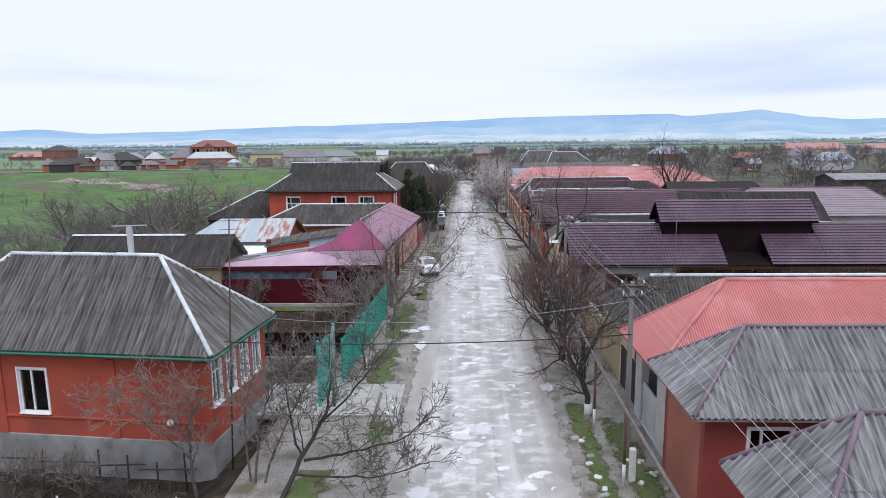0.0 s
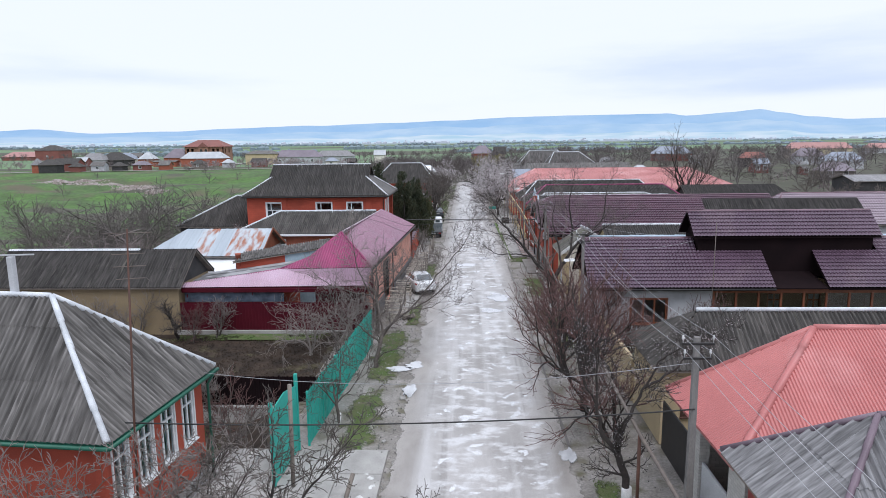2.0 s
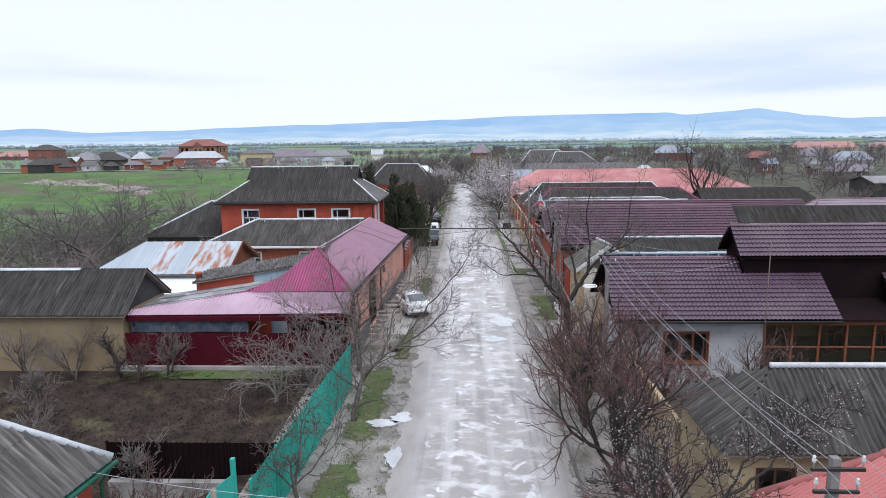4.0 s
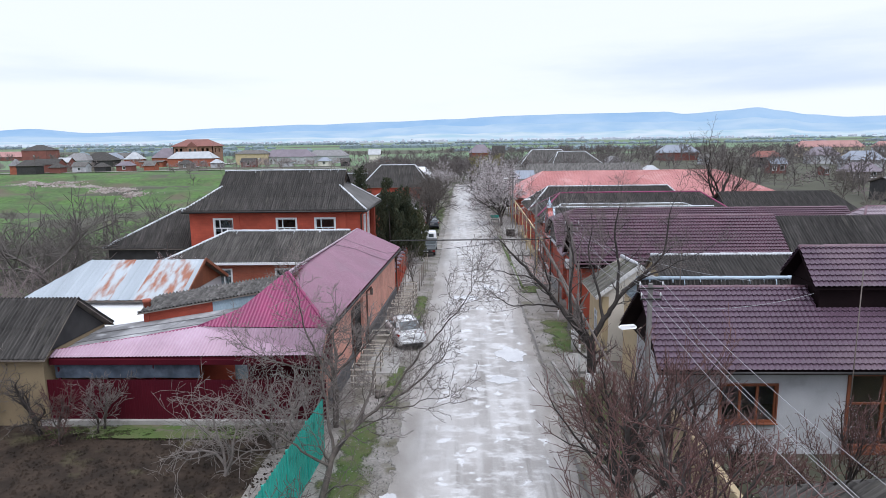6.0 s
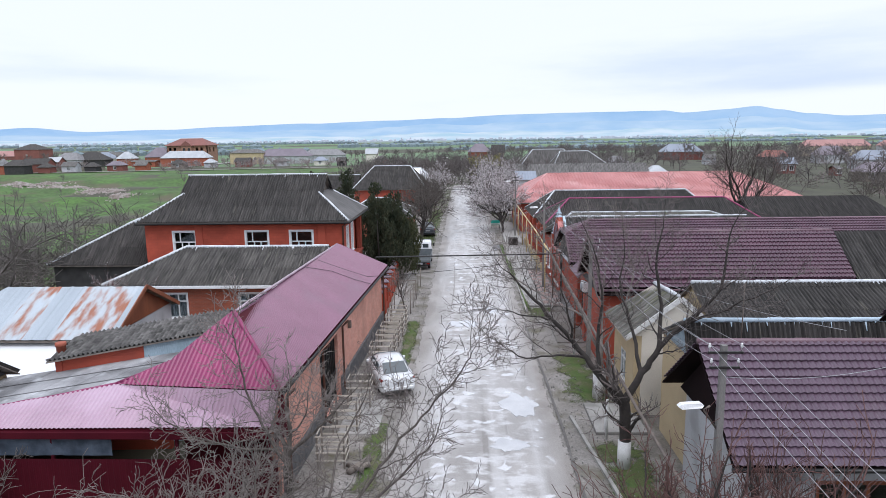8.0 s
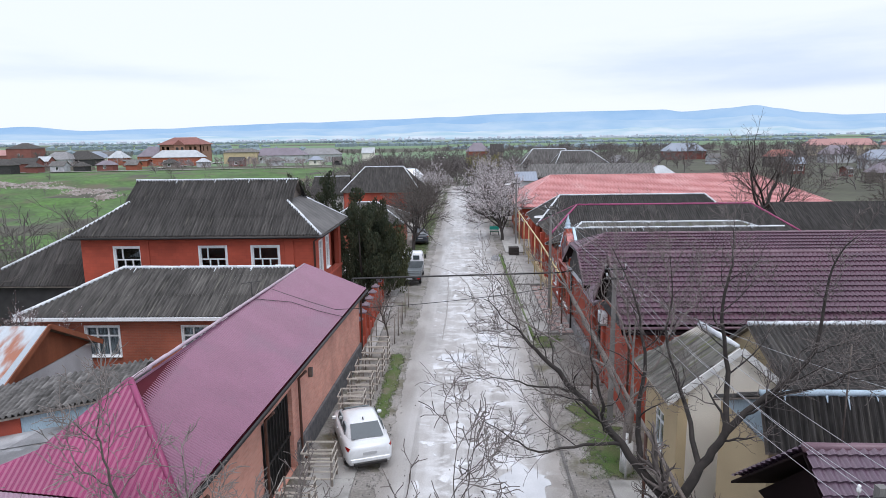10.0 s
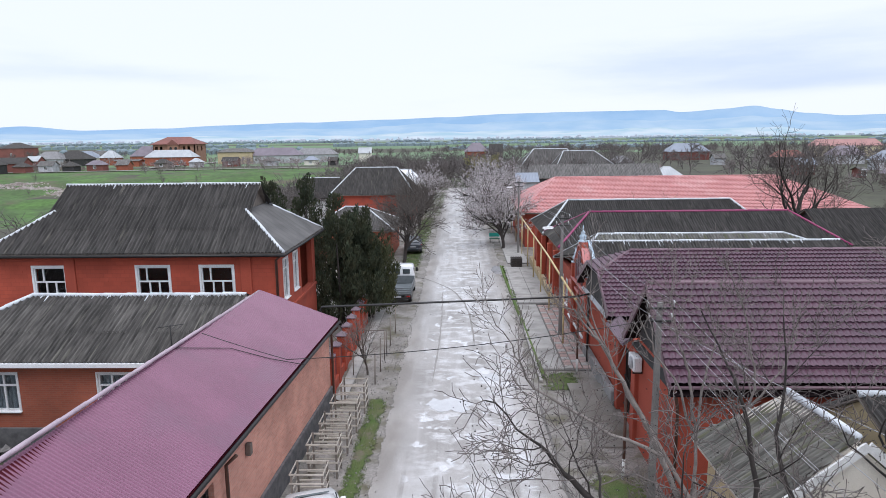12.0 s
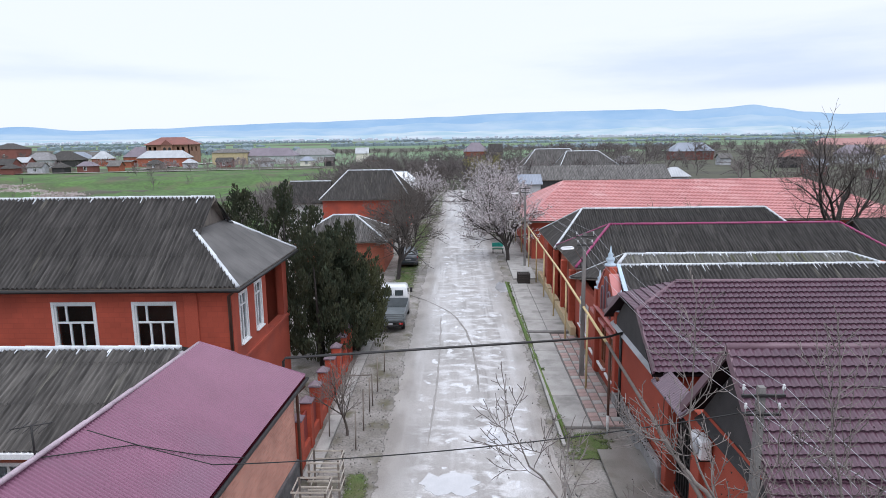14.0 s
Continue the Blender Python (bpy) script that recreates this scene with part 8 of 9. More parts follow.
def sedan(m, paint, label):
    """A small saloon: nose towards +y, about 4.4 by 1.73 m."""
    t = thing("car", m.translation, label, "car")

    def ring(y, w, zb, zs, zt, tuck):
        h = w / 2
        return [(-h * 0.9, y, zb), (h * 0.9, y, zb), (h, y, zb + 0.14), (h, y, zs), (h - tuck, y, zt), (h * 0.4, y, zt + 0.02), (-h * 0.4, y, zt + 0.02), (-h + tuck, y, zt), (-h, y, zs), (-h, y, zb + 0.14)]
    body = loft([ring(-2.24, 1.36, 0.42, 0.66, 0.84, 0.14), ring(-2.19, 1.58, 0.31, 0.76, 0.96, 0.12), ring(-2.02, 1.69, 0.26, 0.82, 1.03, 0.10), ring(-1.6, 1.74, 0.24, 0.84, 1.05, 0.08), ring(-1.0, 1.75, 0.22, 0.85, 1.02, 0.06), ring(0.9, 1.75, 0.22, 0.82, 0.98, 0.06),
                 ring(1.4, 1.73, 0.23, 0.78, 0.93, 0.1), ring(1.85, 1.66, 0.26, 0.70, 0.84, 0.14), ring(2.1, 1.52, 0.3, 0.6, 0.72, 0.16), ring(2.22, 1.25, 0.36, 0.5, 0.6, 0.18)])
    b = part("body", body.move(m), paint, t)

    def cab(y, w, z):
        h = w / 2
        return [(-h, y, 0.95), (h, y, 0.95), (h - 0.1 * (z - 0.9), y, (z + 0.93) / 2), (h - 0.2 * (z - 0.9) - 0.05, y, z - 0.06), (h * 0.62, y, z - 0.01), (0, y, z + 0.01), (-h * 0.62, y, z - 0.01), (-h + 0.2 * (z - 0.9) + 0.05, y, z - 0.06), (-h + 0.1 * (z - 0.9), y, (z + 0.93) / 2)]
    part("cabin", loft([cab(-1.86, 1.36, 1.02), cab(-1.4, 1.46, 1.22), cab(-0.98, 1.5, 1.39), cab(-0.5, 1.52, 1.46), cab(-0.05, 1.53, 1.475), cab(0.4, 1.51, 1.43), cab(0.8, 1.48, 1.25), cab(1.3, 1.4, 0.98)]).move(m), paint, t)
    part("rear_window", Mesh().prism([(-0.6, -1.74, 1.09), (0.6, -1.74, 1.09), (0.53, -1.02, 1.385), (-0.53, -1.02, 1.385)], (0, -0.02, 0.025)).move(m), CAR_GLASS, t)
    part("aerial", Mesh().prism([(-0.015, -0.85, 1.4), (-0.015, -0.62, 1.44), (-0.015, -0.82, 1.55)], (0.03, 0, 0)).move(m), STEEL_DARK, t)
    part("valance", Mesh().box(-0.62, 0.62, -2.26, -2.1, 0.27, 0.4, 0.03).move(m), STEEL_DARK, t)
    part("windscreen", Mesh().prism([(-0.55, 1.16, 1.05), (-0.5, 0.6, 1.37), (0.5, 0.6, 1.37), (0.55, 1.16, 1.05)], (0, 0.05, 0.03)).move(m), CAR_GLASS, t)
    for s in (-1, 1):
        for y0, y1 in ((-1.05, -0.3), (-0.22, 0.75)):
            part("side_window", Mesh().prism([(s * 0.735, y0, 1.0), (s * 0.735, y1, 1.0), (s * 0.665, y1 - 0.15, 1.34), (s * 0.665, y0 + 0.12, 1.34)], (s * 0.035, 0, 0.01)).move(m), CAR_GLASS, t)
        part("tail_lamp", Mesh().prism([(s * 0.38, -2.225, 0.80), (s * 0.80, -2.12, 0.76), (s * 0.87, -1.85, 0.93), (s * 0.74, -2.12, 0.93)], (0, -0.015, 0.02)).move(m), TAIL, t)
        part("door_handle", Mesh().box(s * 0.885 - 0.01, s * 0.885 + 0.01, -0.95, -0.8, 0.86, 0.89).box(s * 0.885 - 0.01, s * 0.885 + 0.01, 0.05, 0.2, 0.85, 0.88).move(m), paint, t)
        part("head_lamp", Mesh().box(s * 0.55 - 0.17, s * 0.55 + 0.17, 1.98, 2.12, 0.56, 0.68, 0.03).move(m), CERAMIC, t)
        part("mirror", Mesh().box(s * 0.92 - 0.09, s * 0.92 + 0.09, 0.7, 0.8, 0.95, 1.08, 0.03).move(m), paint, t)
        part("door_seam", Mesh().box(s * 0.868 - 0.002, s * 0.868 + 0.002, -0.27, -0.255, 0.35, 0.9).move(m), STEEL_DARK, t)
        for y in (-1.3, 1.32):
            wheel(t, s * 0.76, y, 0.31, 0.2, m, s)
    part("bumper", Mesh().box(-0.76, 0.76, -2.27, -2.06, 0.38, 0.6, 0.06).move(m), paint, t)
    part("plate_bar", Mesh().box(-0.26, 0.26, -2.262, -2.2, 0.68, 0.79, 0.005).move(m), GREY_RENDER, t, "plain plate bar")
    return t


sedan(pose(-3.75, 54.25, 0.05, 0, 0, 19) @ Matrix.Diagonal((0.94, 0.89, 0.95, 1)), CAR_WHITE, "white saloon car parked slantwise on the verge")
sedan(pose(-4.6, 101.5, 0.03, 0, 0, 4), mat("dark_blue_car_paint", (0.03, 0.04, 0.055), None, 2, 0.3, 0, coat=0.5), "dark saloon car parked under the trees")


def flatbed(m):
    t = thing("truck", m.translation, "small flatbed truck with grey bed and white cab", "truck")
    part("chassis", Mesh().box(-0.4, 0.4, -2.7, 2.3, 0.42, 0.62, 0.02).move(m), STEEL_DARK, t)
    part("bed_floor", Mesh().box(-0.95, 0.95, -2.75, 0.35, 0.68, 0.80, 0.02).move(m), TRUCK_GREY, t)
    for s in (-1, 1):
        part("side_board", Mesh().box(s * 0.93 - 0.025, s * 0.93 + 0.025, -2.75, 0.35, 0.81, 1.22, 0.01).move(m), TRUCK_GREY, t)
    tail = Mesh()
    for i in range(4):
        tail.box(-0.95, 0.95, -2.80, -2.755, 0.76 + i * 0.12, 0.85 + i * 0.12, 0.012)
    part("tailboard", tail.move(m), TRUCK_GREY, t, "ribbed grey tailboard")
    part("headboard", Mesh().box(-0.95, 0.95, 0.33, 0.38, 0.81, 1.38, 0.01).move(m), TRUCK_GREY, t)

    def ring(y, w, zb, zs, zt):
        h = w / 2
        return [(-h, y, zb), (h, y, zb), (h, y, zs), (h - 0.08, y, zt - 0.1), (h - 0.2, y, zt), (-h + 0.2, y, zt), (-h + 0.08, y, zt - 0.1), (-h, y, zs)]
    part("cab", loft([ring(0.5, 1.72, 0.5, 1.35, 2.0), ring(0.6, 1.8, 0.45, 1.35, 2.08), ring(1.6, 1.8, 0.45, 1.35, 2.08), ring(2.0, 1.78, 0.45, 1.3, 1.75), ring(2.4, 1.7, 0.5, 1.15, 1.3)]).move(m), CAR_WHITE, t)
    for s in (-1, 1):
        part("rear_window", Mesh().box(s * 0.36 - 0.26, s * 0.36 + 0.26, 0.46, 0.56, 1.48, 1.84, 0.02).move(m), CAR_GLASS, t)
    part("bumper", Mesh().box(-0.85, 0.85, -2.74, -2.66, 0.42, 0.52, 0.015).move(m), STEEL_DARK, t)
    for s in (-1, 1):
        part("side_window", Mesh().box(s * 0.86 - 0.02, s * 0.86 + 0.035, 0.85, 1.65, 1.4, 1.85, 0.01).move(m), CAR_GLASS, t)
        part("tail_lamp", Mesh().box(s * 0.75 - 0.12, s * 0.75 + 0.12, -2.79, -2.7, 0.56, 0.66, 0.01).move(m), TAIL, t)
        part("mirror", Mesh().box(s * 1.02 - 0.08, s * 1.02 + 0.08, 1.75, 1.82, 1.4, 1.7, 0.02).move(m), STEEL_DARK, t)
        for y in (-1.7, 1.6):
            wheel(t, s * 0.78, y, 0.36, 0.22, m, s)
    part("plate_bar", Mesh().box(-0.26, 0.26, -2.77, -2.72, 0.53, 0.65, 0.005).move(m), GREY_RENDER, t, "plain plate bar")
    return t


flatbed(pose(-4.1, 83.1, 0.0, 0, 0, 0))

# pallets and the green bench by the blossoming tree
pal = thing("pallet_stack", (4.95, 93, 0), "stack of dark weathered wooden pallets", "pallets")
for k in range(5):
    z = 0.12 + k * 0.15
    for i in range(5):
        part("board", Mesh().box(4.5 + 0.2 * i, 4.64 + 0.2 * i, 92.5, 93.5, z + 0.1, z + 0.125, 0.004), BARK_DARK, pal)
    for y in (92.5, 92.95, 93.4):
        part("bearer", Mesh().box(4.5, 5.44, y, y + 0.1, z, z + 0.1, 0.005), BARK_DARK, pal)
bench = thing("bench", (3.7, 106, 0), "green painted bench under the blossoming tree", "bench")
part("seat", Mesh().box(3.2, 4.3, 106, 106.45, 0.42, 0.48, 0.01), GREEN_TRIM, bench)
part("backrest", Mesh().box(3.2, 4.3, 106.45, 106.5, 0.6, 1.0, 0.01), TEAL, bench)
for x in (3.25, 4.2):
    part("leg", Mesh().box(x, x + 0.06, 106.0, 106.45, 0, 0.42, 0.005), STEEL_DARK, bench)


# grass on the verges
def grass_patch(rects, seed, label, density=160, high=(0.05, 0.14), lift=0.0):
    rnd = random.Random(seed)
    m = Mesh()
    for x0, x1, y0, y1 in rects:
        for i in range(int((x1 - x0) * (y1 - y0) * density)):
            x, y = rnd.uniform(x0, x1), rnd.uniform(y0, y1)
            if noise.noise((x * 0.9, y * 0.9, seed)) < -0.12 or noise.noise((x * 4, y * 4, seed)) < -0.3:
                continue
            h, w, a = rnd.uniform(*high), rnd.uniform(0.006, 0.014), rnd.uniform(0, 6.28)
            z = ground_z(x, y) + lift
            dx, dy = w * math.cos(a), w * math.sin(a)
            k = len(m.v)
            m.v += [(x - dx, y - dy, z - 0.02), (x + dx, y + dy, z - 0.02), (x + rnd.gauss(0, 0.05), y + rnd.gauss(0, 0.05), z + h)]
            m.f.append((k, k + 1, k + 2))
    solid("grass", m, BLADE, label, "grass", kind="stuff")


def turf(name, x0, x1, y0, y1, label, z=0.03):
    """A thin uneven sod; its ragged edge is in the material."""
    m = Mesh(True)
    nx, ny = 6, max(8, int((y1 - y0) * 2))
    for j in range(ny + 1):
        for i in range(nx + 1):
            x, y = x0 + (x1 - x0) * i / nx, y0 + (y1 - y0) * j / ny
            m.v.append((x, y, z + 0.015 * noise.noise((x * 2, y * 2, 0))))
    m.f = [(j * (nx + 1) + i, j * (nx + 1) + i + 1, (j + 1) * (nx + 1) + i + 1, (j + 1) * (nx + 1) + i) for j in range(ny) for i in range(nx)]
    solid(name, m, TURF, label, "grass", kind="structure")


for i, (x0, x1, y0, y1, label) in enumerate((
        (3.95, 5.0, 14.0, 26.8, "strip of short green grass beside the road"), (5.1, 6.4, 13.0, 25.0, "short green grass below the house walls"),
        (-3.85, -2.85, 56.0, 65.0, "strip of bright grass along the road"), (-4.05, -3.1, 44.5, 50.2, "small strip of grass by the slabs"),
        (-5.3, -3.5, 27.6, 34.0, "grass patches beside the teal fence"), (-5.3, -3.4, 35.4, 43.8, "grass patches under the trees"),
        (3.8, 5.9, 65.5, 67.7, "grass patch before the pavement"), (4.3, 6.7, 39.8, 48.5, "worn grass round the walnut tree"),
        (4.2, 6.5, 51.9, 58.5, "worn grass round the whitewashed tree"), (-5.6, -3.2, 88, 130, "grassy verge far along the street"),
        (-4.3, -3.0, 22.6, 24.5, "patch of grass by the slabs"), (-6.4, -4.6, 18.6, 20.6, "rough grass under the corner trees"), (-17.6, -6.2, 42.2, 43.5, "green strip at the foot of the burgundy fence"))):
    turf("turf_%d" % (i + 1), x0, x1, y0, y1, label, 0.03 if x0 > -15 else ground_z(-12, 42.5) + 0.07)
grass_patch([(4.1, 4.85, 16, 26.5), (5.2, 6.3, 15, 25)], 11, "short green grass on the east verge", 900, (0.03, 0.09))
grass_patch([(-3.7, -3.0, 56.8, 64.4), (-3.9, -3.25, 45.2, 49.5)], 12, "short bright blades along the road", 800, (0.03, 0.09))
grass_patch([(-4.9, -3.7, 28.0, 31.5), (-4.8, -3.5, 36.5, 43.0), (-4.7, -3.9, 31.5, 36.5)], 13, "patchy grass under the trees", 350, (0.03, 0.1))
grass_patch([(-4.0, -3.1, 22.9, 24.4), (-6.2, -4.9, 18.8, 20.4)], 14, "tufts of grass by the slabs", 700, (0.03, 0.09))
grass_patch([(3.8, 5.6, 65.6, 67.7)], 15, "mossy grass line beside the pavement", 900, (0.03, 0.1))
grass_patch([(4.4, 6.3, 52.0, 58.0), (4.6, 6.5, 44.2, 48.4)], 16, "sparse grass around the trees", 300, (0.03, 0.08))
grass_patch([(-5.2, -3.4, 90, 125), (3.9, 6.2, 112, 150), (-5.5, -3.0, 130, 170)], 17, "grassy verge further along the street", 60, (0.1, 0.3))
grass_patch([(-17.5, -6.2, 42.2, 43.4), (-17, -10, 28.5, 32)], 18, "rough grass at the edge of the garden soil", 200, (0.04, 0.12))
# a dark groove runs along the east edge of the road
gr = Mesh(True)
for i in range(61):
    y = 28 + i * 0.6
    x = 3.66 + 0.08 * noise.noise((y * 0.25, 3, 0)) - 0.012 * max(0, y - 54)
    w = 0.05 + 0.035 * noise.noise((y * 1.3, 9, 0))
    gr.v += [(x - w, y, 0.042), (x + w, y, 0.042)]
gr.f = [(2 * i, 2 * i + 1, 2 * i + 3, 2 * i + 2) for i in range(60)]
solid("road_groove", gr, mat("dark_wet_mud", (0.10, 0.092, 0.085), (0.16, 0.15, 0.14), 1.5, 0.5, 0.5, fine=12), "dark muddy groove along the road edge", "groove", kind="structure")

# puddles in the hollows of the road, the sky's reflection put into their colour
PUDDLE = mat("sky_white_puddle_water", (0.57, 0.575, 0.59), (0.48, 0.485, 0.5), 1.2, 0.06, 0, coat=1.0)
rnd = random.Random(21)
for x, y, rx, ry in ((0.42, 23.8, 0.42, 0.4), (-0.3, 23.1, 0.36, 0.28), (0.16, 22.5, 0.36, 0.22), (-0.19, 21.9, 0.26, 0.2), (0.15, 21.2, 0.3, 0.18), (-1.7, 19.1, 0.4, 0.35), (-0.5, 25.1, 0.26, 0.2), (2.15, 51.7, 0.75, 1.1), (3.55, 28.2, 0.3, 0.5),
                     (1.5, 48.0, 0.7, 0.5), (1.48, 67.0, 0.55, 0.5), (-0.2, 63.9, 0.9, 0.7), (3.2, 91.6, 0.5, 1.6), (-2.8, 37.5, 0.4, 0.5), (-3.5, 37.0, 0.6, 0.35), (-2.75, 34.2, 0.3, 0.7)):
    m = Mesh()
    n = 44
    ring = [(x + rx * (1 + 0.55 * noise.noise((math.cos(a) * 2.1, math.sin(a) * 2.1, x * 3 + y)) + 0.25 * noise.noise((math.cos(a) * 6, math.sin(a) * 6, y))) * math.cos(a), y + ry * (1 + 0.55 * noise.noise((math.cos(a) * 2.1 + 9, math.sin(a) * 2.1, x + y)) + 0.25 * noise.noise((math.cos(a) * 6, math.sin(a) * 6, x))) * math.sin(a)) for a in (2 * math.pi * i / n for i in range(n))]
    m.prism([(u, v, 0.02) for u, v in ring], (0, 0, 0.034))
    solid("puddle", m, PUDDLE, "shallow puddle on the worn road, painted sky-white", "puddle", "puddles on the road", kind="structure")

# mossy sod grown over the kerb of the east pavement
sod = Mesh(True)
for i in range(131):
    y = 67.2 + 0.2 * i
    xm = 4.08 - 0.018 * (y - 67.2)
    w = 0.09 + 0.05 * noise.noise((0, y * 0.9, 3)) + 0.03 * noise.noise((0, y * 5, 3))
    sod.v += [(xm - w, y, 0.0), (xm - 0.6 * w, y, 0.12), (xm, y, 0.15 + 0.02 * noise.noise((1, y * 4, 0))), (xm + 0.6 * w, y, 0.14), (xm + w, y, 0.1)]
sod.f = [(5 * i + k, 5 * i + k + 1, 5 * i + k + 6, 5 * i + k + 5) for i in range(130) for k in range(4)]
solid("sod_strip", sod, BLADE, "bright green mossy sod grown over the kerb", "grass", kind="structure")
grass_patch([(3.97, 4.15, 67.3, 75.0), (3.84, 4.02, 75.0, 84.0), (3.7, 3.88, 84.0, 93.0)], 19, "short bright blades on the kerb sod", 1500, (0.03, 0.08), 0.12)

# curved tyre tracks of the truck
MARK = mat("damp_tyre_mark", (0.20, 0.185, 0.17), (0.30, 0.285, 0.27), 2.0, 0.6, 0.3)
FAINT = mat("faint_tyre_mark", (0.27, 0.255, 0.24), (0.34, 0.325, 0.31), 2.0, 0.65, 0.3)
for ys, xs, wide, material, label in (
        ((91.0, 90.0, 87.6, 84.6, 81.5, 78.3, 75.0, 71.6), (-4.4, -3.8, -2.1, -0.45, 0.3, 0.72, 0.88, 0.93), 0.075, MARK, "dark curved tyre track on the road"),
        ((84.0, 80.0, 75.6, 71.0, 66.5), (-1.15, -1.05, -0.99, -1.0, -1.12), 0.06, FAINT, "faint tyre track along the road")):
    tr = Mesh(True)
    for i in range(61):
        y = ys[0] + (ys[-1] - ys[0]) * i / 60
        x = sum(float(np.interp(y + d, ys[::-1], xs[::-1])) for d in (-1.0, -0.5, 0, 0.5, 1.0)) / 5
        x += 0.05 * noise.noise((0, y * 0.7, 5))
        w = wide * (0.75 + 0.7 * noise.noise((y * 1.7, 2, 0))) * min(1, 0.3 + i / 6, 0.3 + (60 - i) / 10)
        tr.v += [(x - w, y, 0.05), (x + w, y, 0.05)]
    tr.f = [(2 * i, 2 * i + 1, 2 * i + 3, 2 * i + 2) for i in range(60)]
    solid("tyre_track", tr, material, label, "tyre track", kind="structure")

# rubble and paper by the road edges
rnd = random.Random(9)
for i in range(46):
    if i < 26:
        x, y = rnd.uniform(3.9, 4.5), rnd.uniform(15.5, 23.5)
    elif i < 36:
        x, y = rnd.uniform(5.6, 6.5), rnd.uniform(19.5, 21.5)
    else:
        x, y = rnd.uniform(-3.6, -2.9), rnd.uniform(24, 34)
    s = rnd.uniform(0.05, 0.16)
    solid("stone", Mesh().box(-s, s, -s * 0.7, s * 0.7, -0.03, s * 0.7, s * 0.25).move(pose(x, y, 0.0, rnd.uniform(-10, 10), rnd.uniform(-10, 10), rnd.uniform(0, 180))), (CONCRETE, WHITEWASH)[i % 2], "pale broken stone at the road edge", "stone", "stones at the road edge")
grit = Mesh()
for i in range(2600):
    u = rnd.random()
    if u < 0.35:
        x, y = rnd.uniform(-5.2, -3.0), rnd.uniform(43, 75)
    elif u < 0.6:
        x, y = rnd.uniform(-5.2, -2.9), rnd.uniform(20, 43)
    elif u < 0.85:
        x, y = rnd.uniform(3.8, 6.2), rnd.uniform(15, 60)
    else:
        x, y = rnd.choice((rnd.gauss(-2.9, 0.15), rnd.gauss(3.75, 0.12))), rnd.uniform(15, 80)
    s = rnd.uniform(0.012, 0.05) * (1.6 if rnd.random() < 0.06 else 1)
    k = len(grit.v)
    a = rnd.uniform(0, 6.28)
    grit.v += [(x + s * math.cos(a + 2.09 * j) * rnd.uniform(0.6, 1.1), y + s * math.sin(a + 2.09 * j), -0.01) for j in range(3)] + [(x + s * math.cos(a + 2.09 * j + 1) * 0.5, y + s * math.sin(a + 2.09 * j + 1) * 0.5, 0.03 + s * 0.6) for j in range(3)]
    grit.f += [(k, k + 1, k + 3), (k + 1, k + 4, k + 3), (k + 1, k + 2, k + 4), (k + 2, k + 5, k + 4), (k + 2, k, k + 5), (k, k + 3, k + 5), (k + 3, k + 4, k + 5)]
solid("gravel", grit, mat("verge_gravel", (0.34, 0.325, 0.31), (0.17, 0.16, 0.15), 3.0, 0.85, 0.1), "loose gravel on the muddy verges", "gravel", kind="stuff")
clods = Mesh()
for i in range(5200):
    x, y = rnd.uniform(-22, -6.6), rnd.uniform(33.2, 42.6)
    s = rnd.uniform(0.03, 0.10)
    z = ground_z(x, y)
    k = len(clods.v)
    a = rnd.uniform(0, 6.28)
    clods.v += [(x + s * math.cos(a + 1.57 * j) * rnd.uniform(0.6, 1.2), y + s * math.sin(a + 1.57 * j), z - 0.03) for j in range(4)] + [(x + rnd.gauss(0, s * 0.3), y + rnd.gauss(0, s * 0.3), z + s * rnd.uniform(0.5, 0.9))]
    clods.f += [(k + j, k + (j + 1) % 4, k + 4) for j in range(4)]
solid("soil_clods", clods, SOIL, "dark clods of dug garden soil", "soil", kind="stuff")
tip = Mesh()
heaps = [(-156, 246), (-148, 250), (-139, 243), (-131, 240), (-122, 232), (-113, 224), (-104, 216), (-150, 240)]
for i in range(1500):
    hx, hy = heaps[int(rnd.random() ** 1.4 * 7.99)]
    u, v = rnd.gauss(0, 3.2), rnd.gauss(0, 2.6)
    x, y = hx + u, hy + v
    s = rnd.uniform(0.12, 0.55)
    z = ground_z(x, y) + 0.7 * math.exp(-(u * u + v * v) / 12)
    k = len(tip.v)
    tip.v += [(x - s, y - s, z - 0.4), (x + s, y - s * 0.6, z - 0.4), (x + s * 0.5, y + s, z - 0.4), (x + rnd.uniform(-s, s) * 0.4, y, z + s * 0.6)]
    tip.f += [(k, k + 1, k + 3), (k + 1, k + 2, k + 3), (k + 2, k, k + 3)]
solid("rubble_tip", tip, mat("pale_rubble", (0.42, 0.38, 0.36), (0.20, 0.16, 0.14), 0.5, 0.9, 0.3), "pale heaps of tipped rubble on the bank", "rubble", kind="stuff")


# ---- distance ----
def far_tree(seed, trunk, spec, r=0.085):
    meshes, tips = [Mesh(True), Mesh(True)], []
    grow(meshes, tips, random.Random(seed), Vector((0, 0, -0.1)), Vector((0, 0, 1)), trunk, r, 0, spec)
    a, b = meshes
    v = np.array(a.v + b.v)
    f = a.f + [tuple(i + len(a.v) for i in q) for q in b.f]
    return v, np.array([q for q in f if len(q) == 4])


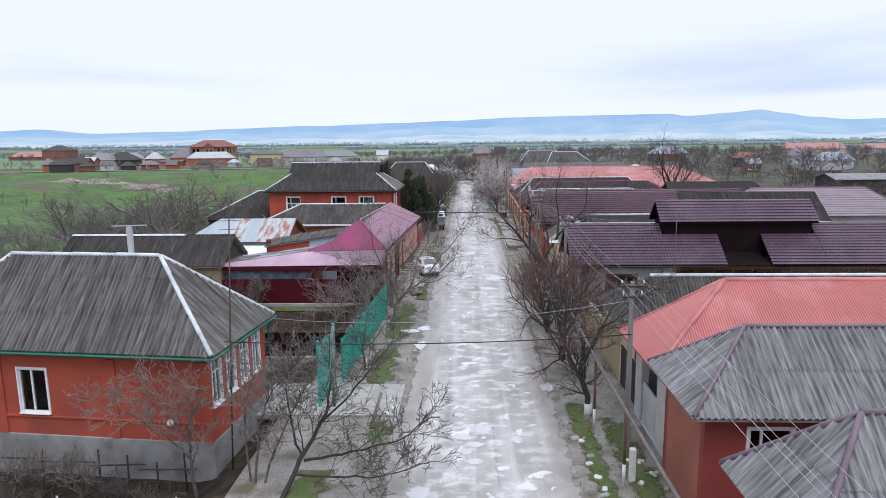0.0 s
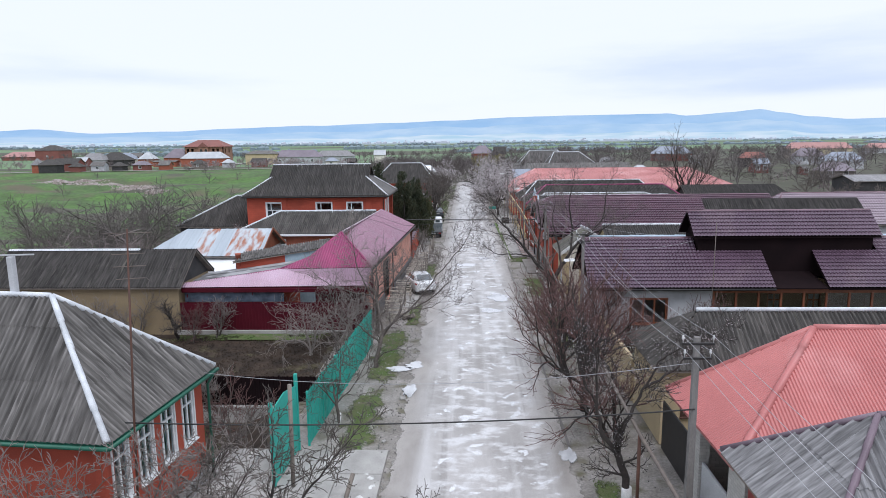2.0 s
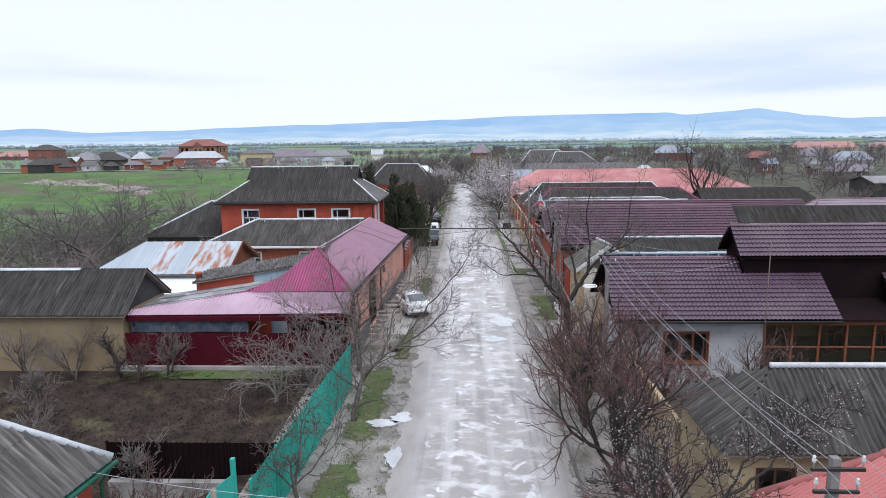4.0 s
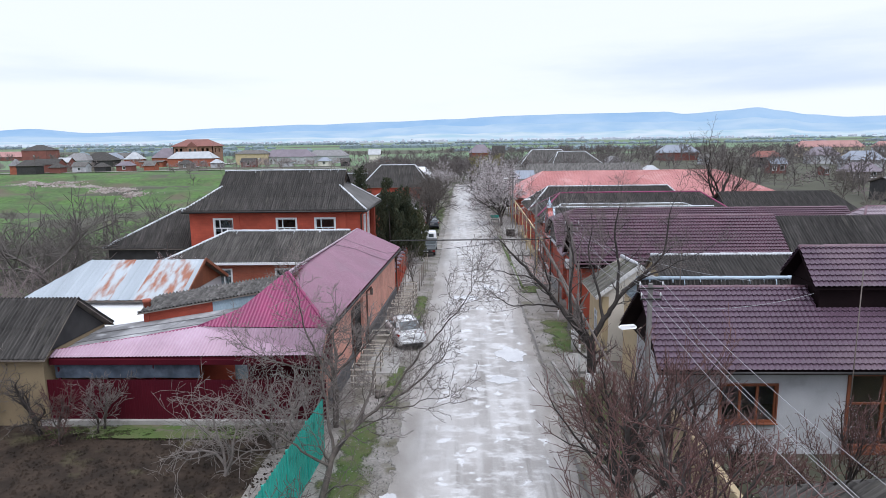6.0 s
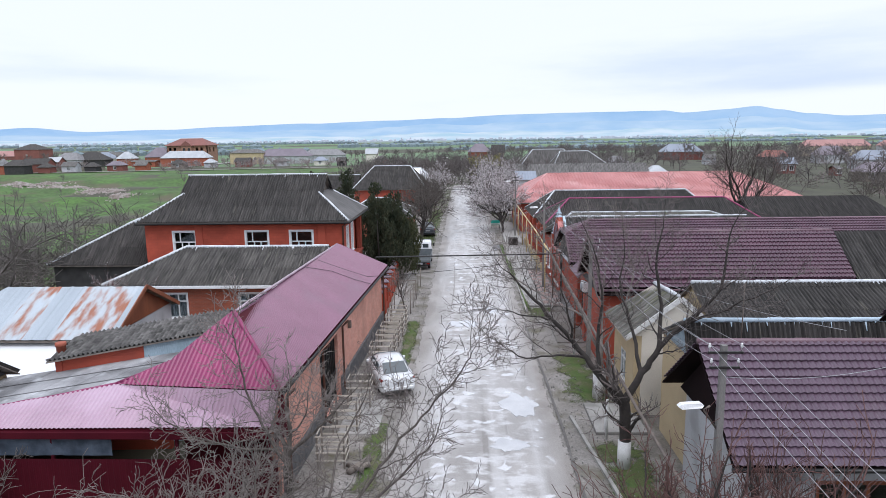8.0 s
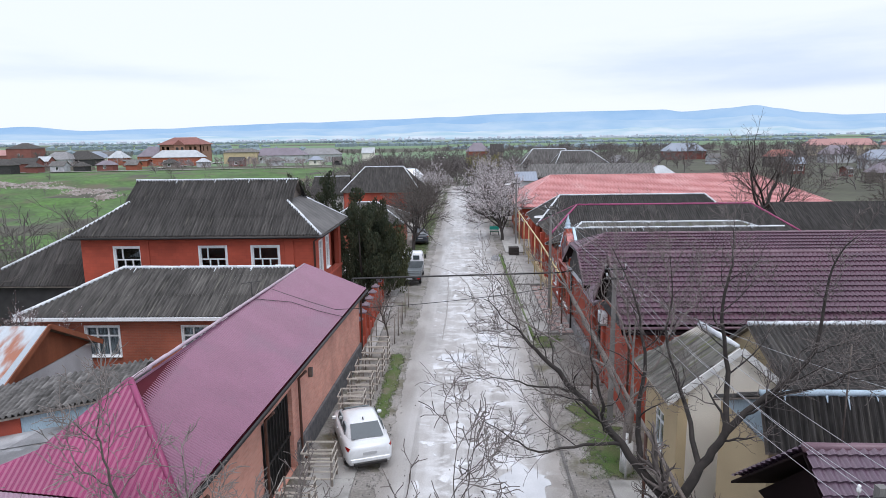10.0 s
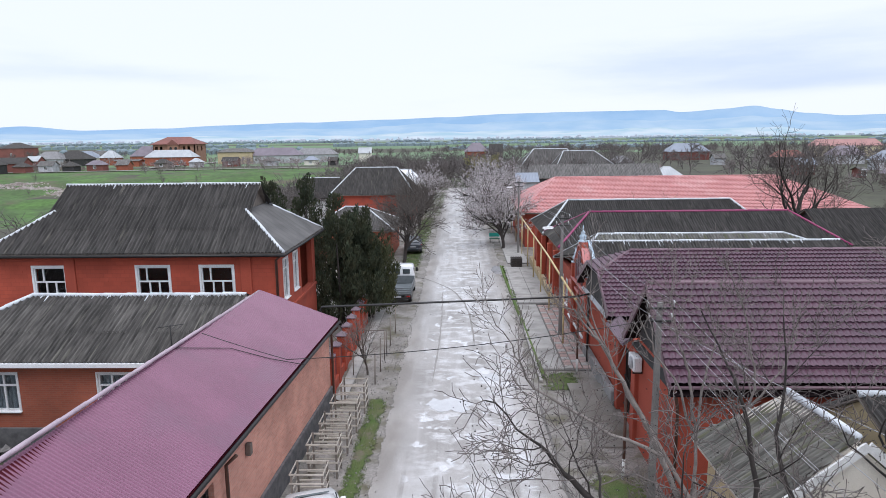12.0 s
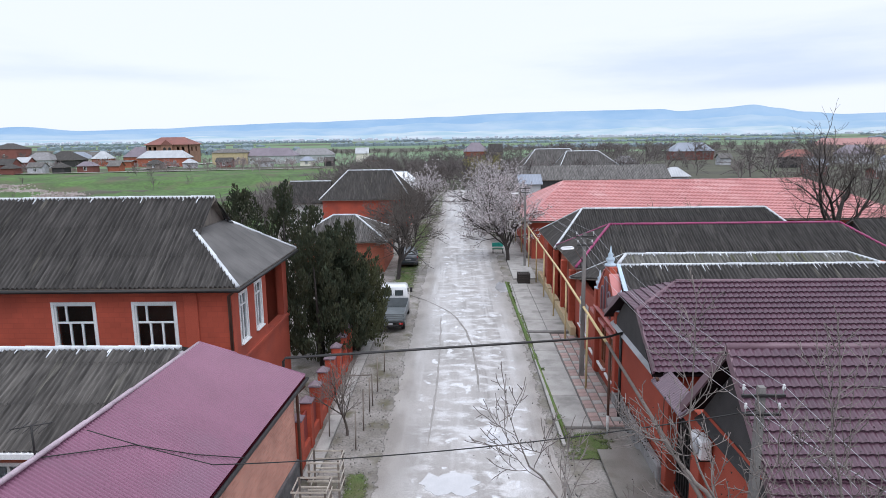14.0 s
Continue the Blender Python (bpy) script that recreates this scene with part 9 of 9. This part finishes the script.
def scatter(name, spots, kinds, material, label, seed):
    """Many far trees as one body."""
    rnd = random.Random(seed)
    vs, fs, k = [], [], 0
    for x, y, s in spots:
        v, f = rnd.choice(kinds)
        a = rnd.uniform(0, 6.28)
        rot = np.array([[math.cos(a), -math.sin(a), 0], [math.sin(a), math.cos(a), 0], [0, 0, 1]])
        vs.append((v * (s * rnd.uniform(0.9, 1.2), s * rnd.uniform(0.9, 1.2), s)) @ rot.T + (x, y, ground_z(x, y)))
        fs.append(f + k)
        k += len(v)
    me = bpy.data.meshes.new(name)
    me.from_pydata(np.concatenate(vs).tolist(), [], np.concatenate(fs).tolist())
    me.materials.append(material)
    me.polygons.foreach_set("use_smooth", [True] * len(me.polygons))
    return tagged(new(name, me), label, "trees", kind="stuff")


rnd = random.Random(77)
FAR = [far_tree(300 + i, 1.7, DISTANT) for i in range(5)]
HEDGE = [far_tree(340 + i, 1.7, dict(DISTANT, levels=3, kids=(5, 5), thin=0.045)) for i in range(4)]
MID = [far_tree(320 + i, 1.7, dict(DISTANT, levels=5, kids=(4, 4, 3, 3), thin=0.008, rise=0.09), 0.06) for i in range(4)]
THICKET = mat("grey_brown_thicket", (0.15, 0.133, 0.122), (0.11, 0.097, 0.09), 0.2, 0.95, 0)
GREYWOOD = mat("grey_brown_far_wood", (0.165, 0.145, 0.14), (0.115, 0.10, 0.096), 0.05, 0.95, 0)
PINKWOOD = mat("pinkish_budding_wood", (0.30, 0.25, 0.25), (0.24, 0.195, 0.19), 0.05, 0.95, 0)
DARKWOOD = mat("dark_brown_wood", (0.15, 0.13, 0.115), (0.11, 0.095, 0.085), 0.05, 0.95, 0)


def spots(n, x0, x1, y0, y1, s0, s1, keep=lambda x, y: True):
    out = []
    while len(out) < n:
        x, y = rnd.uniform(x0, x1), rnd.uniform(y0, y1)
        if keep(x, y):
            out.append((x, y, rnd.uniform(s0, s1)))
    return out


open_yard = lambda x, y: not (8 < x < 62 and 108 < y < 176 + 0.45 * (x - 8))
clear = lambda x, y: not (-6 < x < 6.5)
scatter("valley_thicket", spots(24, -58, -31, 62, 92, 1.8, 2.7) + spots(12, -70, -32, 88, 116, 1.0, 1.8), MID, THICKET, "grey leafless thicket in the hollow", 1)
scatter("valley_blossom", spots(14, -44, -27, 44, 66, 0.9, 1.4), MID, PINKWOOD, "pinkish budding shrubs in the hollow", 2)
scatter("street_end_wood", spots(230, -38, 34, 160, 300, 1.0, 2.0, lambda x, y: open_yard(x, y) and not (-5 < x < 6.5 and y < 176)), FAR, GREYWOOD, "leafless wood beyond the end of the street", 3)
scatter("east_gardens_wood", spots(250, 24, 210, 125, 430, 1.2, 2.4, open_yard), FAR, GREYWOOD, "leafless garden trees among the far houses", 4)
scatter("east_gardens_thicket", spots(80, 30, 120, 100, 190, 0.7, 1.2, lambda x, y: x > 62 or (x > 44 and y < 125)), FAR, DARKWOOD, "dark leafless garden thickets", 5)
scatter("blossom_gardens", spots(46, -30, 150, 130, 300, 0.6, 1.1, lambda x, y: clear(x, y) and open_yard(x, y)), FAR, PINKWOOD, "pale blossoming garden trees", 6)
scatter("village_trees", spots(150, -260, -45, 300, 400, 0.8, 1.5), HEDGE, PINKWOOD, "pale budding trees between the far houses", 10)
scatter("north_hedges", spots(330, -420, 420, 440, 560, 1.0, 1.9), HEDGE, GREYWOOD, "leafless hedgerow trees along the fields", 7)
scatter("bank_shrubs", spots(26, -150, -24, 130, 300, 0.5, 1.2) + spots(36, -48, -20, 110, 150, 0.9, 1.6), FAR, GREYWOOD, "leafless shrubs along the bank", 8)
scatter("west_yards_wood", spots(22, -28, -9, 84, 180, 0.8, 1.4, lambda x, y: not (-19 < x and (95 < y < 108 or 121 < y < 150))), MID, GREYWOOD, "leafless trees behind the yards", 9)
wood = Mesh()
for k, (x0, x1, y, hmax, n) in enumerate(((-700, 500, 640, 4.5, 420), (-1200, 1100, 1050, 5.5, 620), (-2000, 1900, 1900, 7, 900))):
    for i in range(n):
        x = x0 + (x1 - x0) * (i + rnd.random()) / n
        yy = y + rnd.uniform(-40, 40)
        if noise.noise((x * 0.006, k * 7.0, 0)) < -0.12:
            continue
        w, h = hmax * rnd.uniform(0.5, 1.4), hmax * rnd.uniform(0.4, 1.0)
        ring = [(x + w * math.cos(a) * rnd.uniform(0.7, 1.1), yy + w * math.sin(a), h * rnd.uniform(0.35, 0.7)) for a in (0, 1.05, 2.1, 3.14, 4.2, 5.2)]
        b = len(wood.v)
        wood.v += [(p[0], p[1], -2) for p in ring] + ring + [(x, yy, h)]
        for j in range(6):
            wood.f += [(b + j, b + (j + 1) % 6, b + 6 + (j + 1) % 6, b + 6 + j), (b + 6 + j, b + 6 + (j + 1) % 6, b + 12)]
# the belts take the haze of distance as a pale, faintly glowing colour
tagged(new("shelter_belts", wood.data("shelter_belts", haze_mat("hazy_far_woods", (0.20, 0.25, 0.27), (0.16, 0.20, 0.22), 0.01, 0.15))), "haze-pale belts of trees on the far plain", "trees", kind="stuff")

# the far reds and pinks are dulled to carry the haze of distance
RED_ROOF = mat("red_tile_roof", (0.235, 0.092, 0.075), (0.195, 0.08, 0.066), 0.3, 0.7, 0.1)
PINK_ROOF = mat("haze_dulled_pink_roof", (0.40, 0.215, 0.20), (0.35, 0.185, 0.17), 0.3, 0.6, 0.1)
GREY_ROOF = mat("blue_grey_metal_roof", (0.27, 0.30, 0.36), (0.22, 0.25, 0.30), 0.3, 0.5, 0.05)
PURPLE_ROOF = mat("grey_purple_metal_roof", (0.20, 0.17, 0.20), (0.16, 0.135, 0.16), 0.3, 0.5, 0.05)
FAR_RED = mat("haze_dulled_red_brick", (0.23, 0.085, 0.07), (0.185, 0.07, 0.058), 0.3, 0.85, 0.05)
YELLOW_WALL = mat("pale_yellow_render", (0.60, 0.52, 0.36), (0.5, 0.44, 0.3), 0.3, 0.85, 0.05)


def far_house(x, y, w, d, h, rise, walls, roof, label, gable=False, wins=0, seam="seam", z=None):
    z = ground_z(x, y) if z is None else z
    ins = 0.0 if gable else min(w, d) * 0.42
    ww = [("S", (w - 0.8) * (i + 0.5) / wins - 0.6, (w - 0.8) * (i + 0.5) / wins + 0.6, z + h * 0.35, z + h * 0.35 + 1.4, (0.5,), (), WHITE_PAINT, 0.08) for i in range(wins)]
    return hip_house("house", label, (x - w / 2, x + w / 2, y - d / 2, y + d / 2), z - 0.5, z + h, (x - w / 2 + ins, x + w / 2 - ins, y, z + h + rise), walls, seam, roof, None, over=0.4, pieces=False, wins=ww)


far_house(-199.1, 298.4, 4.1, 5.0, 3.7, 3.0, BRICK_RED, SLATE_PALE, "brick house with grey slate roof among the far gardens", False, 0)
far_house(-192.4, 297.7, 9.3, 6.5, 3.7, 2.5, GREY_DARK, SLATE_DARK, "dark garage with pale gate among the far gardens", False, 0)
far_house(-192.9, 312.0, 12.5, 7.5, 3.8, 2.5, FAR_RED, SLATE_DARK, "orange-red house with slate gable roof among the far gardens", True, 0)
far_house(-207.0, 346.9, 6.9, 6.9, 3.6, 2.4, FAR_RED, FAR_SHEET, "small red house among the far gardens", True, 0)
far_house(-213.0, 369.3, 15.5, 10.9, 3.9, 3.9, GREY_RENDER, SLATE_PALE, "grey house with pale roof among the far gardens", False, 0)
far_house(-204.2, 374.8, 16.4, 13.1, 3.7, 4.5, GREY_DARK, SLATE_DARK, "dark wooden house with steep roof among the far gardens", False, 0)
far_house(-209.4, 396.6, 12.3, 9.9, 3.7, 3.7, CREAM_PALE, GREY_ROOF, "house with blue-grey hip roof among the far gardens", False, 0)
far_house(-206.6, 402.5, 9.3, 7.4, 4.7, 2.5, FAR_RED, SLATE, "red brick house among the far gardens", True, 0)
far_house(-189.0, 382.6, 9.4, 8.5, 3.9, 3.9, BRICK_RED, FAR_SHEET, "brick house with white hip roof among the far gardens", False, 0)
far_house(-168.5, 362.0, 13.3, 6.6, 2.8, 0.7, BRICK_RED, SLATE, "low brick building among the far gardens", True, 0)
far_house(-185.3, 415.3, 15.5, 12.4, 3.8, 5.7, BRICK_RED, PURPLE_ROOF, "house with tall purple roof among the far gardens", False, 0)
far_house(-147.2, 364.2, 25.4, 8.9, 4.4, 3.6, BRICK_RED, FAR_SHEET, "long brick house with white roof among the far gardens", False, 2)
far_house(-346.6, 536.3, 20.7, 18.7, 8.1, 4.3, FAR_RED, SLATE_DARK, "tall orange-red house with dark roof among the far gardens", False, 1)
far_house(-366.8, 541.6, 49.0, 14.7, 2.9, 4.3, FAR_RED, PINK_ROOF, "long house with pink roof among the far gardens", False, 0)
far_house(-121.4, 386.3, 19.2, 9.6, 6.1, 2.0, CREAM, SLATE, "cream house with flat slate roof among the far gardens", False, 2)
far_house(-101.2, 389.2, 29.4, 11.8, 4.1, 4.1, GREY_RENDER, PURPLE_ROOF, "long grey house with purple roof among the far gardens", False, 3)
far_house(-81.1, 398.5, 24.0, 9.6, 4.1, 3.4, GREY_RENDER, SLATE_PALE, "long house with pale slate roof among the far gardens", False, 3)
far_house(-52.3, 390.9, 7.4, 5.9, 4.6, 3.1, CREAM_PALE, FAR_SHEET, "small pale house among the far gardens", True, 0)
for at, ridge, wide in (((15.5, 30.5, 203.0, 213.0), (19.0, 27.6, 208.0, 7.75), ""), ((23.0, 37.0, 193.5, 203.0), (25.2, 32.6, 198.2, 7.4), "")):
    hip_house("house", "large house with slate hip roof and white ridges", at, 0, 3.9, ridge, GREY_DARK, "slate", SLATE, CAP_WHITE, over=0.4, pieces=False, cap_r=0.12)
hip_house("barn", "long low barn with weathered slate roof", (11.5, 43.0, 176.0, 186.0), 0, 2.2, (11.5, 43.0, 181.0, 4.9), GREY_DARK, "slate", SLATE, None, category="barn", over=0.3, pieces=False)
far_house(13.2, 168.0, 4.6, 7.0, 2.2, 1.7, GREY_RENDER, GREY_ROOF, "small house with blue-grey sheet roof", True, 0)
far_house(7.3, 352.2, 11.8, 9.4, 4.1, 4.1, BRICK_RED, PURPLE_ROOF, "brick house with tall purple roof among the far gardens", False, 0)
far_house(16.5, 347.3, 6.6, 5.9, 3.8, 3.8, YELLOW_WALL, SLATE_DARK, "yellow house with dark gable among the far gardens", True, 0)
far_house(52.3, 251.7, 7.9, 6.3, 2.2, 2.2, GREY_RENDER, SLATE_PALE, "house with pale hip roof among the far gardens", False, 0)
far_house(41.9, 198.3, 6.7, 6.0, 1.5, 2.3, GREY_RENDER, GREY_ROOF, "house with blue-grey hip roof among the far gardens", False, 0)
far_house(50.0, 196.8, 6.5, 5.9, 1.4, 2.1, GREY_RENDER, FAR_SHEET, "house with white hip roof among the far gardens", False, 0)
far_house(99.2, 327.4, 18.2, 9.1, 3.6, 3.6, FAR_RED, GREY_ROOF, "orange house with blue-grey gable roof among the far gardens", False, 0)
far_house(93.5, 276.8, 4.6, 5.0, 2.4, 1.6, GREY_RENDER, SLATE, "small grey house among the far gardens", True, 0)
far_house(91.8, 214.4, 5.2, 5.0, 2.7, 1.8, FAR_RED, GREY_ROOF, "orange-red house with white windows among the far gardens", True, 2)
far_house(182.8, 353.1, 33.1, 6.6, 4.8, 3.2, YELLOW_WALL, PINK_ROOF, "long yellow building with pink roof among the far gardens", False, 5)
far_house(137.9, 275.2, 11.6, 6.9, 3.2, 3.2, GREY_RENDER, PURPLE_ROOF, "house with grey-purple roof among the far gardens", False, 2)
far_house(127.9, 233.1, 12.6, 6.3, 2.9, 2.9, GREY_RENDER, GREY_ROOF, "house with pale blue-grey roof among the far gardens", False, 0)
far_house(96.1, 180.1, 8.8, 5.3, 2.2, 2.2, WOOD_OLD, PURPLE_ROOF, "wooden house with grey-purple roof among the far gardens", False, 2)
far_house(99.2, 201.9, 1.9, 5.0, 1.8, 0.8, FAR_RED, SLATE, "small orange house among the far gardens", True, 1)
far_house(107.0, 253.9, 10.3, 5.1, 3.4, 2.2, GREY_DARK, RED_ROOF, "house with red roof among the far gardens", False, 0)
far_house(261.7, 426.9, 22.4, 6.7, 3.2, 3.2, GREY_RENDER, PINK_ROOF, "far house with pink roof among the far gardens", False, 0)

# the close-built row along the lane
ROW = ((-184, 304, 6, 2.6, FAR_RED, SLATE_DARK), (-176, 309, 7, 2.8, GREY_RENDER, SLATE), (-168, 312, 6, 2.4, GREY_DARK, SLATE_DARK), (-160, 318, 8, 2.6, FAR_RED, PURPLE_ROOF), (-151, 324, 6, 2.2, BRICK_RED, SLATE),
       (-139, 336, 7, 2.4, WOOD_OLD, SLATE_DARK), (-127, 345, 6, 2.4, GREY_RENDER, FAR_SHEET), (-112, 350, 8, 2.6, FAR_RED, SLATE_DARK), (-93, 352, 7, 2.4, GREY_RENDER, SLATE), (-74, 356, 7, 2.4, CREAM_PALE, GREY_ROOF), (-62, 350, 5, 2.2, GREY_DARK, SLATE_DARK), (-43, 360, 7, 2.4, BRICK_RED, SLATE))
for i, (x, y, w, h, walls, roof) in enumerate(ROW):
    far_house(x, y, w, 5.5, h, 1.9, walls, roof, "small low house in the row along the lane", i % 3 == 1, 1 if i % 2 else 0)

# the unfinished brick villa
villa = thing("villa", (-165, 412, -1.5), "unfinished brick villa with red tile roof and arches", "villa")
# villa brick, its colour muted with painted haze
BR = mat("salmon_villa_brick", (0.31, 0.165, 0.115), (0.26, 0.14, 0.10), 0.4, 0.85, 0.1)
vw = [(u, u + 1.6, 5.0, 7.6) for u in (1.2, 4.0, 9.2, 12.2, 17.4, 20.2)]
wall(villa, (-178, 408), (-153.5, 408), -1.8, 8.8, BR, vw, 0.5)
wall(villa, (-153.5, 408), (-153.5, 424), -1.8, 8.8, BR, [(3, 5, 5, 7.6), (9, 11, 5, 7.6)], 0.5)
wall(villa, (-153.5, 424), (-178, 424), -1.8, 8.8, BR)
wall(villa, (-178, 424), (-178, 408), -1.8, 8.8, BR)
rf = Mesh()
for pts in ([(-179, 407, 8.7), (-152.5, 407, 8.7), (-159, 416, 12.8), (-172.5, 416, 12.8)], [(-152.5, 407, 8.7), (-152.5, 425, 8.7), (-159, 416, 12.8)], [(-152.5, 425, 8.7), (-179, 425, 8.7), (-172.5, 416, 12.8), (-159, 416, 12.8)], [(-179, 425, 8.7), (-179, 407, 8.7), (-172.5, 416, 12.8)]):
    rf.prism(pts, (0, 0, 0.25))
part("roof", rf, RED_ROOF, villa)
part("portal_gable", Mesh().prism([(-169.5, 406.4, 8.6), (-162, 406.4, 8.6), (-165.75, 406.4, 11.6)], (0, 6, 0)), RED_ROOF, villa)
part("portal", Mesh().prism([(-168.9, 406.8, 4.0), (-162.6, 406.8, 4.0), (-162.6, 406.8, 8.7), (-165.75, 406.8, 10.8), (-168.9, 406.8, 8.7)], (0, 1.1, 0)), BR, villa)
# dark slabs stand in for the shade inside the arches
for x in (-167.8, -164.9):
    part("arch", Mesh().prism([(x, 406.75, 4.6), (x + 1.5, 406.75, 4.6), (x + 1.5, 406.75, 6.8), (x + 1.1, 406.75, 7.4), (x + 0.4, 406.75, 7.4), (x, 406.75, 6.8)], (0, 0.4, 0)), STEEL_DARK, villa, "dark slab for a shaded arched opening")
solid("track", Mesh().prism([(-146, 330, -1.35), (-141, 330, -1.35), (-134, 420, -1.35), (-140, 420, -1.35)], (0, 0, 0.06)), CONCRETE, "pale gravel track between the far houses", "track", kind="structure")
solid("lane_west", Mesh().prism([(-240, 292, -1.42), (-60, 322, -1.42), (-60, 326, -1.42), (-240, 297, -1.42)], (0, 0, 0.06)), DIRT, "dirt lane along the top of the bank", "lane", kind="structure")
wh = thing("fence", (-180, 322, -1.5), "grey board fence before the far houses", "fence")
part("boards", Mesh().box(-196, -168, 322, 322.1, -1.6, 0.0), WOOD_OLD, wh)

# pale slate roofs and yard things east of the plum house
hip_house("barn", "long barn with pale weathered slate roof", (31.5, 46.5, 70.0, 80.0), 0, 2.8, (31.5, 46.5, 75.0, 4.4), GREY_RENDER, "wide", SLATE_PALE, None, category="barn", over=0.3, pieces=False)
hip_house("barn", "low barn with dark slate roof and magenta ridge", (26.5, 40.0, 84.0, 92.0), 0, 3.2, (26.5, 38.0, 88.0, 5.4), GREY_DARK, "slate", SLATE_DARK, None, category="barn", over=0.3, pieces=False)
hip_house("house", "house with pale mauve metal-tile hip roof", (25.5, 42, 61.5, 68.5), 0, 3.8, (28, 39, 65, 6.2), GREY_RENDER, "tile", MAUVE_PALE, CAP_PLUM, over=0.4, pieces=False)
hip_house("shelter", "open yard shelter with pale sheet roof", (70, 92, 126, 134), 0, 3.0, (70, 92, 130, 4.0), GREY_DARK, "seam", SLATE_PALE, None, category="shelter", over=0.3, pieces=False)
sheet_fence("fence", (36, 92), (70, 93), 1.4, WOOD_OLD, "weathered board fence in the back gardens", step=4)
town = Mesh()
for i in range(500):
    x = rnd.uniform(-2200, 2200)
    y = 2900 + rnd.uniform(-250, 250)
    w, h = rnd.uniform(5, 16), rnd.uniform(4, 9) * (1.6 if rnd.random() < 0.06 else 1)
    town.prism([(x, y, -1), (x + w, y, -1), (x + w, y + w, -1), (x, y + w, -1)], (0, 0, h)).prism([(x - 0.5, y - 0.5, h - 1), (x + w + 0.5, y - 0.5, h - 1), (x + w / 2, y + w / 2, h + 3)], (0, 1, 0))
# town walls get painted haze: one pale tone with some glow
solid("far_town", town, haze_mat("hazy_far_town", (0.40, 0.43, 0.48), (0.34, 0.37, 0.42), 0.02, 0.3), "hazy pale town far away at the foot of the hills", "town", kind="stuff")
